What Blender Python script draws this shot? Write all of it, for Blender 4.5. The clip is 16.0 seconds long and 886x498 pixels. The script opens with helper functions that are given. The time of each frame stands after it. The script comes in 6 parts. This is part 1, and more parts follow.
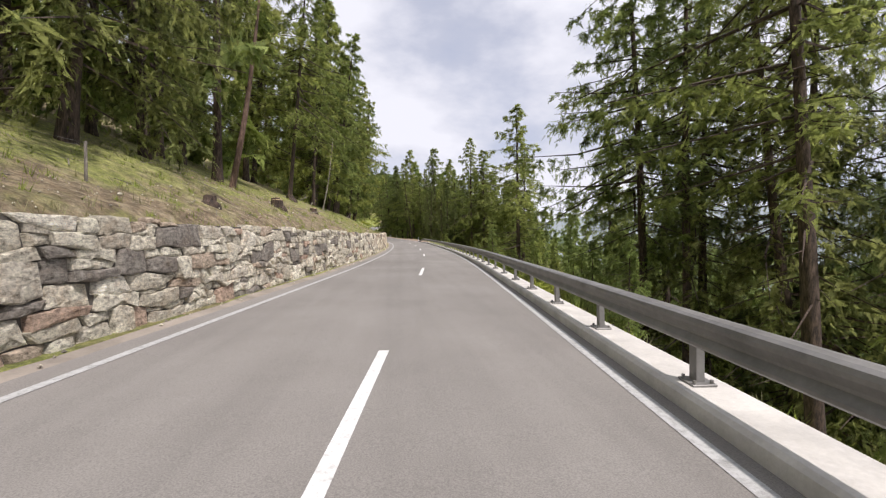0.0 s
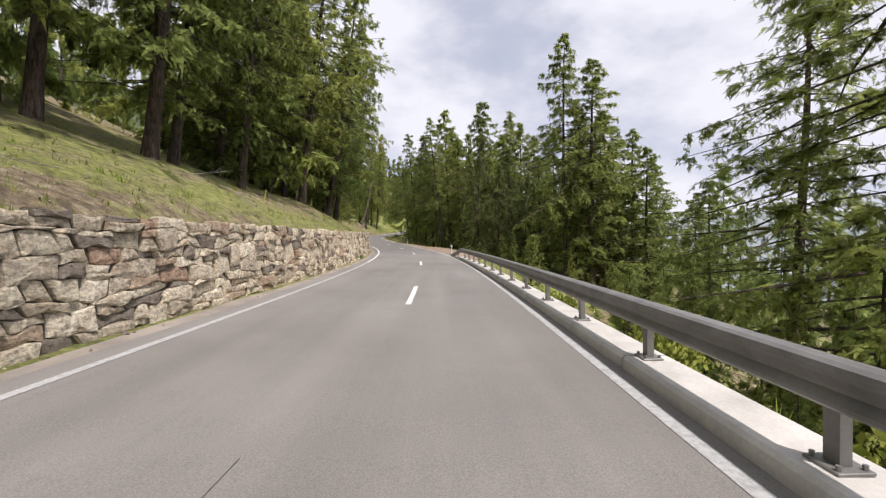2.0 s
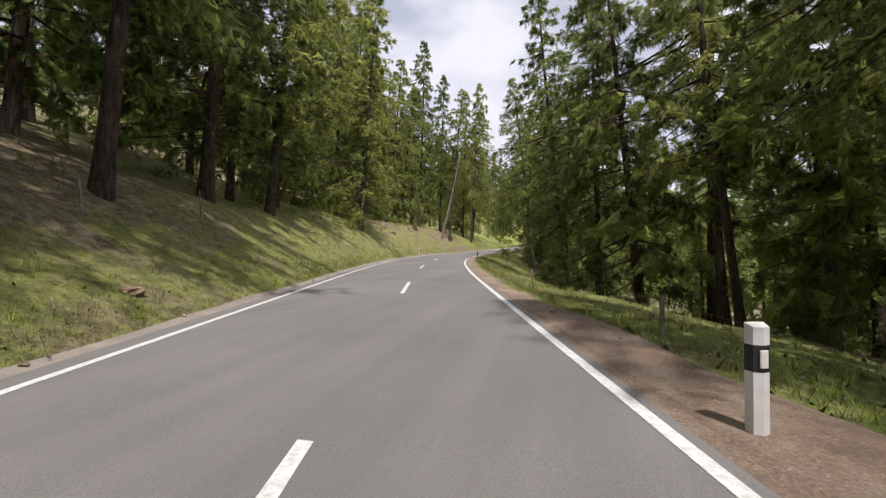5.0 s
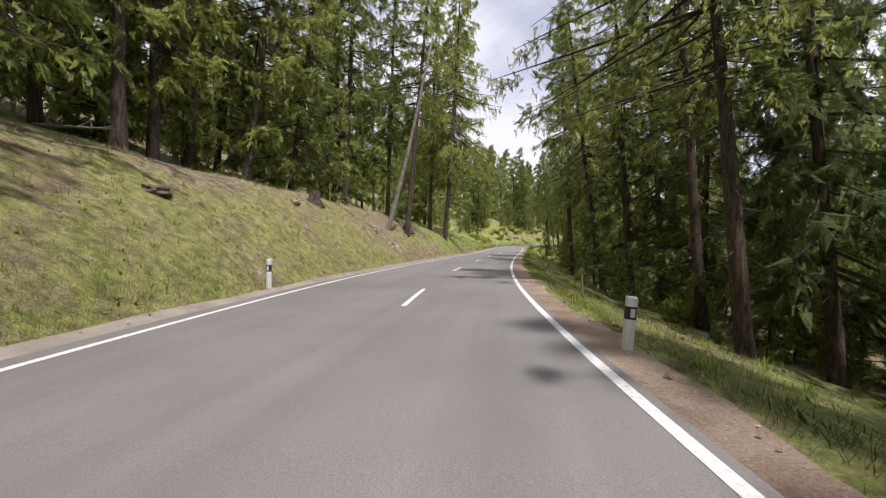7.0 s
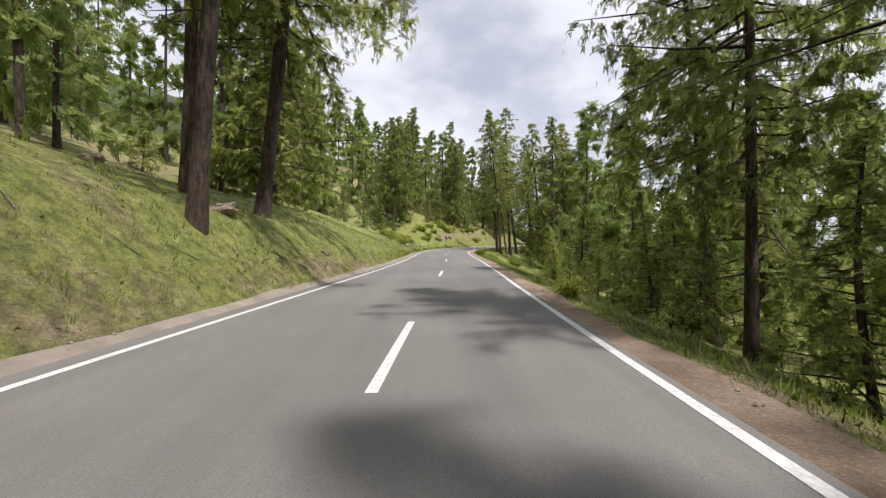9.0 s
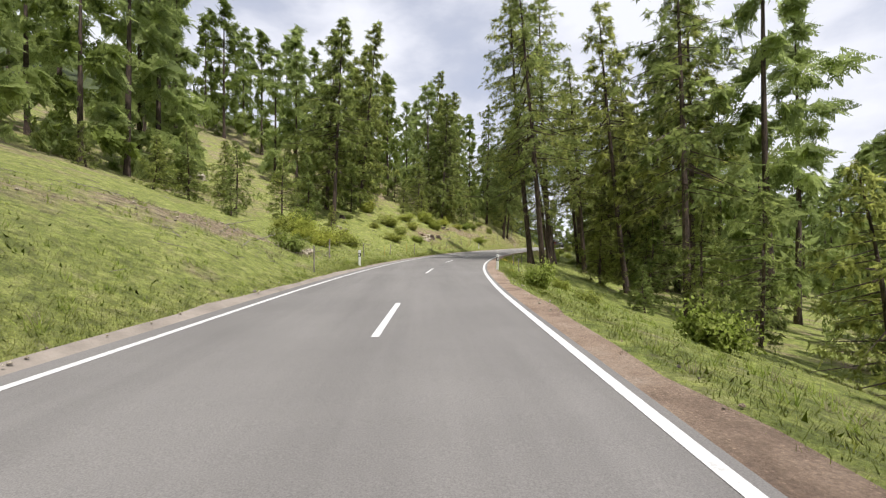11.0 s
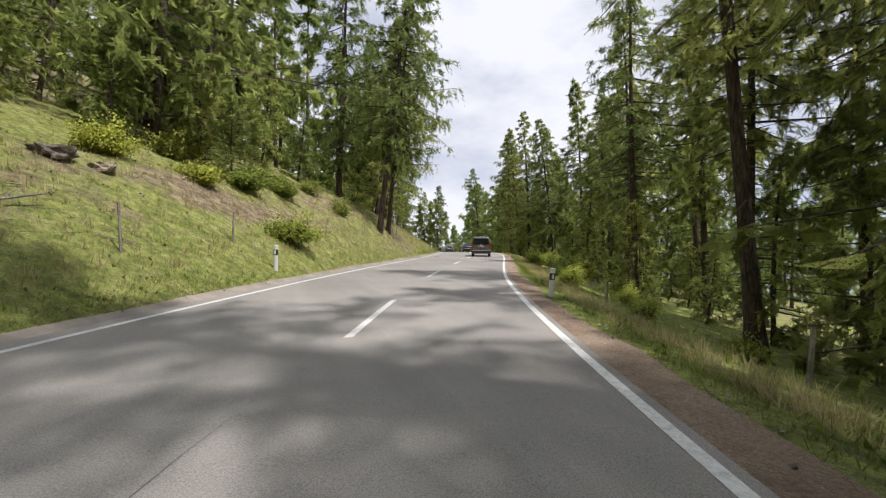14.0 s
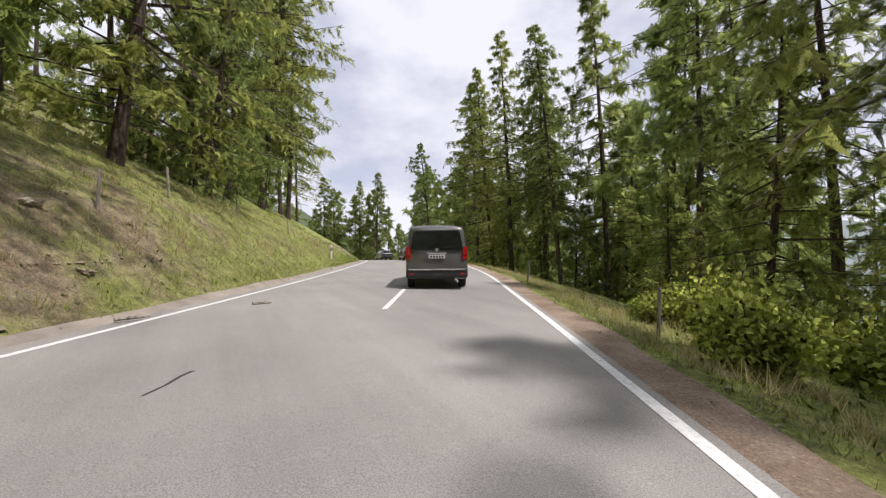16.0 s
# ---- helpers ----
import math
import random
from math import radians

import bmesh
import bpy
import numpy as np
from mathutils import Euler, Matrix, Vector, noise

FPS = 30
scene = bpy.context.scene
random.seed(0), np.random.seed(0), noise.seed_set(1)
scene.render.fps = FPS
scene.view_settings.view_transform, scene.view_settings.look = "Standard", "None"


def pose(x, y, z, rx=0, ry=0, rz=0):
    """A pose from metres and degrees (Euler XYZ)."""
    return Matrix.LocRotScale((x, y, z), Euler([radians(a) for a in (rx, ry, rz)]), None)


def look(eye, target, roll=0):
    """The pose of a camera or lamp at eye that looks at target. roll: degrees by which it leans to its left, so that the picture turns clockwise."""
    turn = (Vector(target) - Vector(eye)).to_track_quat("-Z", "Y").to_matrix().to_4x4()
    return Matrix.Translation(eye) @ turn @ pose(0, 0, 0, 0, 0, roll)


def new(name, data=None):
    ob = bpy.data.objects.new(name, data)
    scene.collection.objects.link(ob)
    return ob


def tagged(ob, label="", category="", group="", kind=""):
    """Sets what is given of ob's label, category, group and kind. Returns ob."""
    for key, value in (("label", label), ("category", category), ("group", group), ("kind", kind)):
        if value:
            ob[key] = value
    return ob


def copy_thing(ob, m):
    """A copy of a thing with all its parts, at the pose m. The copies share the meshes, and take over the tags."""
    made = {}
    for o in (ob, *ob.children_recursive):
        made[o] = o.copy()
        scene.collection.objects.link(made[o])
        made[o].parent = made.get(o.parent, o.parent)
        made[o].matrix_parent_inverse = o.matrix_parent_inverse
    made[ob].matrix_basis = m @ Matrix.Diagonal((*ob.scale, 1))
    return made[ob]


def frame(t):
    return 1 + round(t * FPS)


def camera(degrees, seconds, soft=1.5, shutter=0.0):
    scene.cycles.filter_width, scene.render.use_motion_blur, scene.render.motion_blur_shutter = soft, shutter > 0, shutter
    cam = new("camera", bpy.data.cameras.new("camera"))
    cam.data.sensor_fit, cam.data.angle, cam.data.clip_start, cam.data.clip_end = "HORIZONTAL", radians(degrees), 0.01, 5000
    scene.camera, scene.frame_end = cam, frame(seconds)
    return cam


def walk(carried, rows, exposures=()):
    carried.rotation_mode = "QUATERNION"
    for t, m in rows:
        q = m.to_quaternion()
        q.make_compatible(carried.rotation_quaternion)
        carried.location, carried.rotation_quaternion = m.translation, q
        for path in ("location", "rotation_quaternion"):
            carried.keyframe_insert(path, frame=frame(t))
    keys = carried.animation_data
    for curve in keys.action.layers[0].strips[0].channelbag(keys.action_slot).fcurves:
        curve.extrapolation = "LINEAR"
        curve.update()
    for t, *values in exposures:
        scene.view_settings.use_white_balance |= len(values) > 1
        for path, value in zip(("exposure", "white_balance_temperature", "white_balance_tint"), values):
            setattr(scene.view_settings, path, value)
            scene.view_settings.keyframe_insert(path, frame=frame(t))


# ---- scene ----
cam = camera(92.5, 16.0, soft=1.25, shutter=0.0)
# seconds, place in metres, heading to the left of +y, pitch and lean in degrees
PATH = [
    (0, 0.000, 0.000, 1.350, -6.35, -2.95, 0.13),
    (0.25, 0.675, 5.945, 1.206, -6.04, -2.74, 0.07),
    (0.5, 1.339, 12.295, 1.055, -5.37, -2.47, -0.04),
    (0.75, 1.911, 18.554, 0.910, -4.55, -2.40, -0.16),
    (1, 2.349, 24.252, 0.782, -3.74, -2.43, -0.20),
    (1.25, 2.701, 29.874, 0.659, -2.94, -2.46, -0.13),
    (1.5, 2.991, 35.881, 0.534, -2.10, -2.43, -0.01),
    (1.75, 3.193, 41.802, 0.416, -1.31, -2.30, 0.09),
    (2, 3.307, 47.195, 0.316, -0.63, -2.08, 0.28),
    (2.25, 3.358, 52.521, 0.224, 0.02, -1.80, 0.60),
    (2.5, 3.342, 58.217, 0.133, 0.83, -1.61, 0.82),
    (2.75, 3.235, 63.843, 0.054, 1.88, -1.71, 0.61),
    (3, 3.039, 68.974, -0.008, 3.01, -1.81, 0.23),
    (3.25, 2.742, 74.049, -0.060, 4.21, -1.68, -0.11),
    (3.5, 2.299, 79.486, -0.104, 5.62, -1.44, -0.31),
    (3.75, 1.720, 84.860, -0.134, 7.20, -1.24, -0.32),
    (4, 1.056, 89.765, -0.149, 8.74, -1.00, -0.26),
    (4.25, 0.264, 94.618, -0.152, 10.26, -0.59, -0.22),
    (4.5, -0.726, 99.820, -0.139, 11.77, -0.13, -0.19),
    (4.75, -1.835, 104.968, -0.111, 12.98, 0.16, -0.17),
    (5, -2.939, 109.680, -0.073, 13.84, 0.23, -0.13),
    (5.25, -4.099, 114.361, -0.023, 14.44, 0.14, -0.08),
    (5.5, -5.393, 119.406, 0.042, 14.76, 0.01, -0.02),
    (5.75, -6.694, 124.433, 0.116, 14.68, -0.03, 0.04),
    (6, -7.868, 129.068, 0.190, 14.19, -0.13, 0.24),
    (6.25, -8.984, 133.708, 0.266, 13.27, -0.37, 0.62),
    (6.5, -10.086, 138.748, 0.347, 11.82, -0.51, 0.95),
    (6.75, -11.041, 143.809, 0.426, 10.00, -0.25, 0.84),
    (7, -11.770, 148.498, 0.495, 8.17, 0.04, 0.37),
    (7.25, -12.350, 153.201, 0.559, 6.38, 0.06, -0.30),
    (7.5, -12.813, 158.304, 0.623, 4.49, -0.02, -0.71),
    (7.75, -13.108, 163.411, 0.684, 2.66, 0.05, -0.39),
    (8, -13.245, 168.123, 0.738, 1.21, 0.23, 0.12),
    (8.25, -13.277, 172.828, 0.793, 0.13, 0.42, 0.35),
    (8.5, -13.227, 177.914, 0.856, -0.73, 0.49, 0.35),
    (8.75, -13.107, 182.986, 0.924, -1.49, 0.36, 0.26),
    (9, -12.936, 187.654, 0.994, -2.24, 0.37, 0.14),
    (9.25, -12.698, 192.306, 1.072, -3.13, 0.77, -0.00),
    (9.5, -12.362, 197.325, 1.163, -3.99, 1.15, -0.11),
    (9.75, -11.968, 202.320, 1.263, -4.47, 0.98, -0.09),
    (10, -11.585, 206.911, 1.361, -4.53, 0.64, -0.04),
    (10.25, -11.211, 211.481, 1.464, -4.28, 0.50, -0.01),
    (10.5, -10.840, 216.410, 1.579, -3.83, 0.55, -0.04),
    (10.75, -10.510, 221.312, 1.695, -3.39, 0.70, -0.14),
    (11, -10.234, 225.809, 1.803, -3.20, 0.72, -0.32),
    (11.25, -9.961, 230.275, 1.911, -3.35, 0.51, -0.56),
    (11.5, -9.636, 235.071, 2.028, -3.99, 0.15, -0.70),
    (11.75, -9.240, 239.817, 2.145, -5.13, -0.12, -0.51),
    (12, -8.783, 244.142, 2.253, -6.49, -0.19, -0.09),
    (12.25, -8.222, 248.408, 2.361, -8.00, -0.07, 0.43),
    (12.5, -7.494, 252.952, 2.479, -9.72, 0.08, 0.82),
    (12.75, -6.641, 257.406, 2.599, -11.48, 0.07, 0.80),
    (13, -5.744, 261.429, 2.710, -13.21, 0.12, 0.50),
    (13.25, -4.735, 265.359, 2.823, -15.10, 0.38, 0.12),
    (13.5, -3.516, 269.501, 2.945, -17.23, 0.69, -0.11),
    (13.75, -2.170, 273.514, 3.066, -19.34, 0.76, 0.01),
    (14, -0.827, 277.098, 3.176, -21.25, 0.69, 0.26),
    (14.25, 0.603, 280.563, 3.282, -23.08, 0.60, 0.44),
    (14.5, 2.229, 284.182, 3.393, -24.76, 0.52, 0.54),
    (14.75, 3.902, 287.670, 3.498, -25.91, 0.46, 0.58),
    (15, 5.456, 290.784, 3.589, -26.60, 0.44, 0.47),
    (15.25, 7.002, 293.803, 3.676, -27.09, 0.49, 0.18),
    (15.5, 8.654, 296.970, 3.765, -27.49, 0.64, -0.16),
    (15.75, 10.275, 300.034, 3.850, -27.78, 0.88, -0.33),
    (16, 11.737, 302.772, 3.926, -27.88, 1.04, -0.34),
]


def ahead_of(x, y, z, yaw, pitch):
    a, b = radians(yaw), radians(pitch)
    return (x - math.sin(a) * math.cos(b) * 10, y + math.cos(a) * math.cos(b) * 10, z + math.sin(b) * 10)


walk(cam, [(t, look((x, y, z), ahead_of(x, y, z, yaw, pitch), roll)) for t, x, y, z, yaw, pitch, roll in PATH], [(0.0, -0.06, 6190, 16), (4.5, -0.05, 6165, 16), (7.0, 0.03, 6105, 18), (9.0, -0.03, 6170, 14), (12.0, 0.04, 6105, 13), (14.5, -0.02, 6145, 14), (16.0, -0.04, 6145, 16)])

# ---- light: high sun from the valley side, broken bright cloud ----
SUN_UP, SUN_TURN = 63.0, 144.0  # degrees over the horizon; degrees clockwise from +y
scene.view_settings.exposure = 0.0
world = bpy.data.worlds.new("sky")
scene.world = world
world.use_nodes = True
wn, wl = world.node_tree.nodes, world.node_tree.links
wn.clear()
w_out, w_bg = wn.new("ShaderNodeOutputWorld"), wn.new("ShaderNodeBackground")
w_sky = wn.new("ShaderNodeTexSky")
w_sky.sky_type, w_sky.sun_disc = "NISHITA", False
w_sky.sun_elevation, w_sky.sun_rotation = radians(SUN_UP), radians(SUN_TURN)
w_sky.altitude, w_sky.dust_density = 1500, 2.0
w_geo, w_map = wn.new("ShaderNodeTexCoord"), wn.new("ShaderNodeMapping")
w_map.inputs["Scale"].default_value = (1.7, 1.7, 3.4)
w_noise, w_ramp = wn.new("ShaderNodeTexNoise"), wn.new("ShaderNodeValToRGB")
w_noise.inputs["Scale"].default_value, w_noise.inputs["Detail"].default_value = 1.9, 9
w_noise.inputs["Roughness"].default_value = 0.52
w_ramp.color_ramp.elements[0].position, w_ramp.color_ramp.elements[1].position = 0.3, 0.52
w_ramp.color_ramp.elements[0].color, w_ramp.color_ramp.elements[1].color = (0.72, 0.72, 0.72, 1), (1, 1, 1, 1)
w_shade = wn.new("ShaderNodeValToRGB")
w_shade.color_ramp.elements[0].color, w_shade.color_ramp.elements[1].color = (4.5, 4.6, 4.95, 1), (6.4, 6.4, 6.5, 1)
w_shade.color_ramp.elements[0].position, w_shade.color_ramp.elements[1].position = 0.38, 0.6
w_mix = wn.new("ShaderNodeMixRGB")
wl.new(w_geo.outputs["Generated"], w_map.inputs["Vector"])
wl.new(w_map.outputs["Vector"], w_noise.inputs["Vector"])
wl.new(w_noise.outputs["Fac"], w_ramp.inputs["Fac"])
wl.new(w_noise.outputs["Fac"], w_shade.inputs["Fac"])
wl.new(w_ramp.outputs["Color"], w_mix.inputs["Fac"])
wl.new(w_sky.outputs["Color"], w_mix.inputs["Color1"])
wl.new(w_shade.outputs["Color"], w_mix.inputs["Color2"])
wl.new(w_mix.outputs["Color"], w_bg.inputs["Color"])
w_bg.inputs["Strength"].default_value = 0.15
wl.new(w_bg.outputs["Background"], w_out.inputs["Surface"])
sun = new("sun", bpy.data.lights.new("sun", "SUN"))
sun.data.energy, sun.data.angle, sun.data.color = 4.4, radians(1.5), (1.0, 0.93, 0.84)
sa, sb = radians(SUN_TURN), radians(SUN_UP)
sun.matrix_world = look((0, 0, 200), (-math.sin(sa) * math.cos(sb), -math.cos(sa) * math.cos(sb), 200 - math.sin(sb)))


# ---- materials ----
def material(name, rough=0.8, metal=0.0):
    m = bpy.data.materials.new(name)
    m.use_nodes = True
    p = m.node_tree.nodes["Principled BSDF"]
    p.inputs["Roughness"].default_value, p.inputs["Metallic"].default_value = rough, metal
    return m, m.node_tree.nodes, m.node_tree.links, p


def noise_ramp(nodes, links, scale, stops, detail=6, rough=0.6, coords=None, stretch=None):
    """A noise in world metres through a colour ramp: stops of (place, colour)."""
    tex, ramp = nodes.new("ShaderNodeTexNoise"), nodes.new("ShaderNodeValToRGB")
    tex.inputs["Scale"].default_value, tex.inputs["Detail"].default_value = scale, detail
    tex.inputs["Roughness"].default_value = rough
    src = nodes.new("ShaderNodeNewGeometry").outputs["Position"] if coords is None else coords
    if stretch:
        mp = nodes.new("ShaderNodeMapping")
        mp.inputs["Scale"].default_value = stretch
        links.new(src, mp.inputs["Vector"])
        src = mp.outputs["Vector"]
    links.new(src, tex.inputs["Vector"])
    els = ramp.color_ramp.elements
    while len(els) < len(stops):
        els.new(0.5)
    for e, (at, col) in zip(els, stops):
        e.position, e.color = at, (*col, 1) if len(col) == 3 else col
    links.new(tex.outputs["Fac"], ramp.inputs["Fac"])
    return tex, ramp


def mix(nodes, links, fac, a, b, blend="MIX"):
    n = nodes.new("ShaderNodeMixRGB")
    n.blend_type = blend
    for key, v in (("Fac", fac), ("Color1", a), ("Color2", b)):
        if isinstance(v, (int, float)):
            n.inputs[key].default_value = v
        elif isinstance(v, tuple):
            n.inputs[key].default_value = (*v, 1)
        else:
            links.new(v, n.inputs[key])
    return n.outputs["Color"]


def bump(nodes, links, p, height, strength, distance=0.02):
    b = nodes.new("ShaderNodeBump")
    b.inputs["Strength"].default_value, b.inputs["Distance"].default_value = strength, distance
    links.new(height, b.inputs["Height"])
    links.new(b.outputs["Normal"], p.inputs["Normal"])


def plain(name, col, rough=0.6, metal=0.0, scale=6.0, spread=0.15, coat=0.0, grain=0.0):
    """A surface of one colour with wear at two scales."""
    m, n, l, p = material(name, rough, metal)
    lo, hi = tuple(c * (1 - spread) for c in col), tuple(min(1, c * (1 + spread)) for c in col)
    _, r1 = noise_ramp(n, l, scale, [(0.3, lo), (0.7, hi)])
    t2, r2 = noise_ramp(n, l, scale * 14, [(0.3, (0.88, 0.88, 0.88)), (0.7, (1, 1, 1))])
    l.new(mix(n, l, 1.0, r1.outputs["Color"], r2.outputs["Color"], "MULTIPLY"), p.inputs["Base Color"])
    p.inputs["Coat Weight"].default_value = coat
    if grain:
        bump(n, l, p, t2.outputs["Fac"], grain)
    return m


def asphalt_material(name, lo, hi, chips):
    m, n, l, p = material(name, 0.85)
    _, big = noise_ramp(n, l, 0.25, [(0.3, lo), (0.7, hi)], 5)
    t, fine = noise_ramp(n, l, 90, [(0.25, (1 - chips,) * 3), (0.55, (1, 1, 1)), (0.8, (1 + 0.7 * chips,) * 3)], 3)
    _, streak = noise_ramp(n, l, 1.0, [(0.35, (0.88, 0.88, 0.88)), (0.65, (1.05, 1.05, 1.05))], 5, stretch=(1.3, 0.06, 1))
    c = mix(n, l, 1.0, big.outputs["Color"], fine.outputs["Color"], "MULTIPLY")
    l.new(mix(n, l, 1.0, c, streak.outputs["Color"], "MULTIPLY"), p.inputs["Base Color"])
    bump(n, l, p, t.outputs["Fac"], 0.5, 0.008)
    return m


def ground_material():
    """Meadow and forest floor: grass, dry litter and bare earth, in patches."""
    m, n, l, p = material("meadow", 0.95)
    _, grass = noise_ramp(n, l, 1.3, [(0.34, (0.11, 0.138, 0.03)), (0.46, (0.23, 0.282, 0.058)), (0.56, (0.325, 0.36, 0.1)), (0.67, (0.44, 0.425, 0.21))], 12, 0.82)
    _, straw = noise_ramp(n, l, 1.7, [(0.34, (0.11, 0.12, 0.03)), (0.46, (0.25, 0.235, 0.085)), (0.55, (0.38, 0.33, 0.17)), (0.65, (0.5, 0.43, 0.27))], 12, 0.82)
    dry = n.new("ShaderNodeAttribute")
    dry.attribute_name = "dry"
    _, earth = noise_ramp(n, l, 2.2, [(0.3, (0.13, 0.092, 0.062)), (0.47, (0.25, 0.19, 0.13)), (0.56, (0.35, 0.28, 0.2)), (0.68, (0.48, 0.41, 0.31))], 9, 0.72)
    tw, _ = noise_ramp(n, l, 0.45, [(0.4, (0, 0, 0)), (0.6, (1, 1, 1))], 8, 0.7)
    bare, add, where = n.new("ShaderNodeAttribute"), n.new("ShaderNodeMath"), n.new("ShaderNodeValToRGB")
    bare.attribute_name, add.operation = "bare", "ADD"
    l.new(tw.outputs["Fac"], add.inputs[0])
    l.new(bare.outputs["Fac"], add.inputs[1])
    l.new(add.outputs[0], where.inputs["Fac"])
    where.color_ramp.elements[0].position, where.color_ramp.elements[1].position = 0.48, 0.66
    t, fine = noise_ramp(n, l, 22, [(0.3, (0.42, 0.42, 0.38)), (0.62, (1.2, 1.2, 1.12))], 7, 0.8)
    c = mix(n, l, where.outputs["Color"], mix(n, l, dry.outputs["Fac"], grass.outputs["Color"], straw.outputs["Color"]), earth.outputs["Color"])
    # ground colour darkens to a canopy green, 42 to 60 m beyond the road
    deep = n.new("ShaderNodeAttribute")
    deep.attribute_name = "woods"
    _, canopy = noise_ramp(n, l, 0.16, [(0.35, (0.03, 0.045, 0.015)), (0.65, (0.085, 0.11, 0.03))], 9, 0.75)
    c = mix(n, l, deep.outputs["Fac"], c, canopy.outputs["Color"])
    _, clump = noise_ramp(n, l, 4.2, [(0.36, (0.6, 0.6, 0.56)), (0.5, (1.0, 1.0, 0.96)), (0.63, (1.3, 1.28, 1.2))], 5, 0.65)
    c = mix(n, l, 1.0, c, clump.outputs["Color"], "MULTIPLY")
    l.new(mix(n, l, 1.0, c, fine.outputs["Color"], "MULTIPLY"), p.inputs["Base Color"])
    bump(n, l, p, t.outputs["Fac"], 0.9, 0.08)
    return m


def foliage_material(name, dark, light, clear=0.35, needles=0.0, share=0.45):
    """Leaves that let light through; needles: fineness of the gaps between needles, share: how much of a spray is gap."""
    m, n, l, p = material(name, 0.6)
    geo, ramp = n.new("ShaderNodeNewGeometry"), n.new("ShaderNodeValToRGB")
    info, mul = n.new("ShaderNodeObjectInfo"), n.new("ShaderNodeValToRGB")
    ramp.color_ramp.elements[0].color, ramp.color_ramp.elements[1].color = (*dark, 1), (*light, 1)
    mul.color_ramp.elements[0].color, mul.color_ramp.elements[1].color = (0.7, 0.78, 0.75, 1), (1.15, 1.08, 0.9, 1)
    l.new(geo.outputs["Random Per Island"], ramp.inputs["Fac"])
    l.new(info.outputs["Random"], mul.inputs["Fac"])
    c = mix(n, l, 1.0, ramp.outputs["Color"], mul.outputs["Color"], "MULTIPLY")
    l.new(c, p.inputs["Base Color"])
    p.inputs["Specular IOR Level"].default_value = 0.2
    tr, mx = n.new("ShaderNodeBsdfTranslucent"), n.new("ShaderNodeMixShader")
    l.new(c, tr.inputs["Color"])
    mx.inputs["Fac"].default_value = clear
    out = n["Material Output"]
    l.new(p.outputs["BSDF"], mx.inputs[1])
    l.new(tr.outputs["BSDF"], mx.inputs[2])
    if needles:
        tc, mp, gap, cut = n.new("ShaderNodeTexCoord"), n.new("ShaderNodeMapping"), n.new("ShaderNodeTexNoise"), n.new("ShaderNodeMath")
        mp.inputs["Scale"].default_value = (1, 1, 0.4)
        l.new(tc.outputs["Object"], mp.inputs["Vector"])
        l.new(mp.outputs["Vector"], gap.inputs["Vector"])
        gap.inputs["Scale"].default_value, gap.inputs["Detail"].default_value = needles, 1.0
        cut.operation = "LESS_THAN"
        l.new(gap.outputs["Fac"], cut.inputs[0])
        cut.inputs[1].default_value = share
        air, leafy = n.new("ShaderNodeBsdfTransparent"), n.new("ShaderNodeMixShader")
        l.new(cut.outputs[0], leafy.inputs["Fac"])
        l.new(mx.outputs["Shader"], leafy.inputs[1])
        l.new(air.outputs["BSDF"], leafy.inputs[2])
        mx = leafy
    l.new(mx.outputs["Shader"], out.inputs["Surface"])
    return m


def bark_material(name, dark, light):
    m, n, l, p = material(name, 0.95)
    t, r = noise_ramp(n, l, 11, [(0.4, dark), (0.5, tuple(0.5 * (a + b) for a, b in zip(dark, light))), (0.62, tuple(1.25 * b for b in light))], 9, 0.78, stretch=(1, 1, 0.2))
    l.new(r.outputs["Color"], p.inputs["Base Color"])
    bump(n, l, p, t.outputs["Fac"], 1.0, 0.05)
    return m


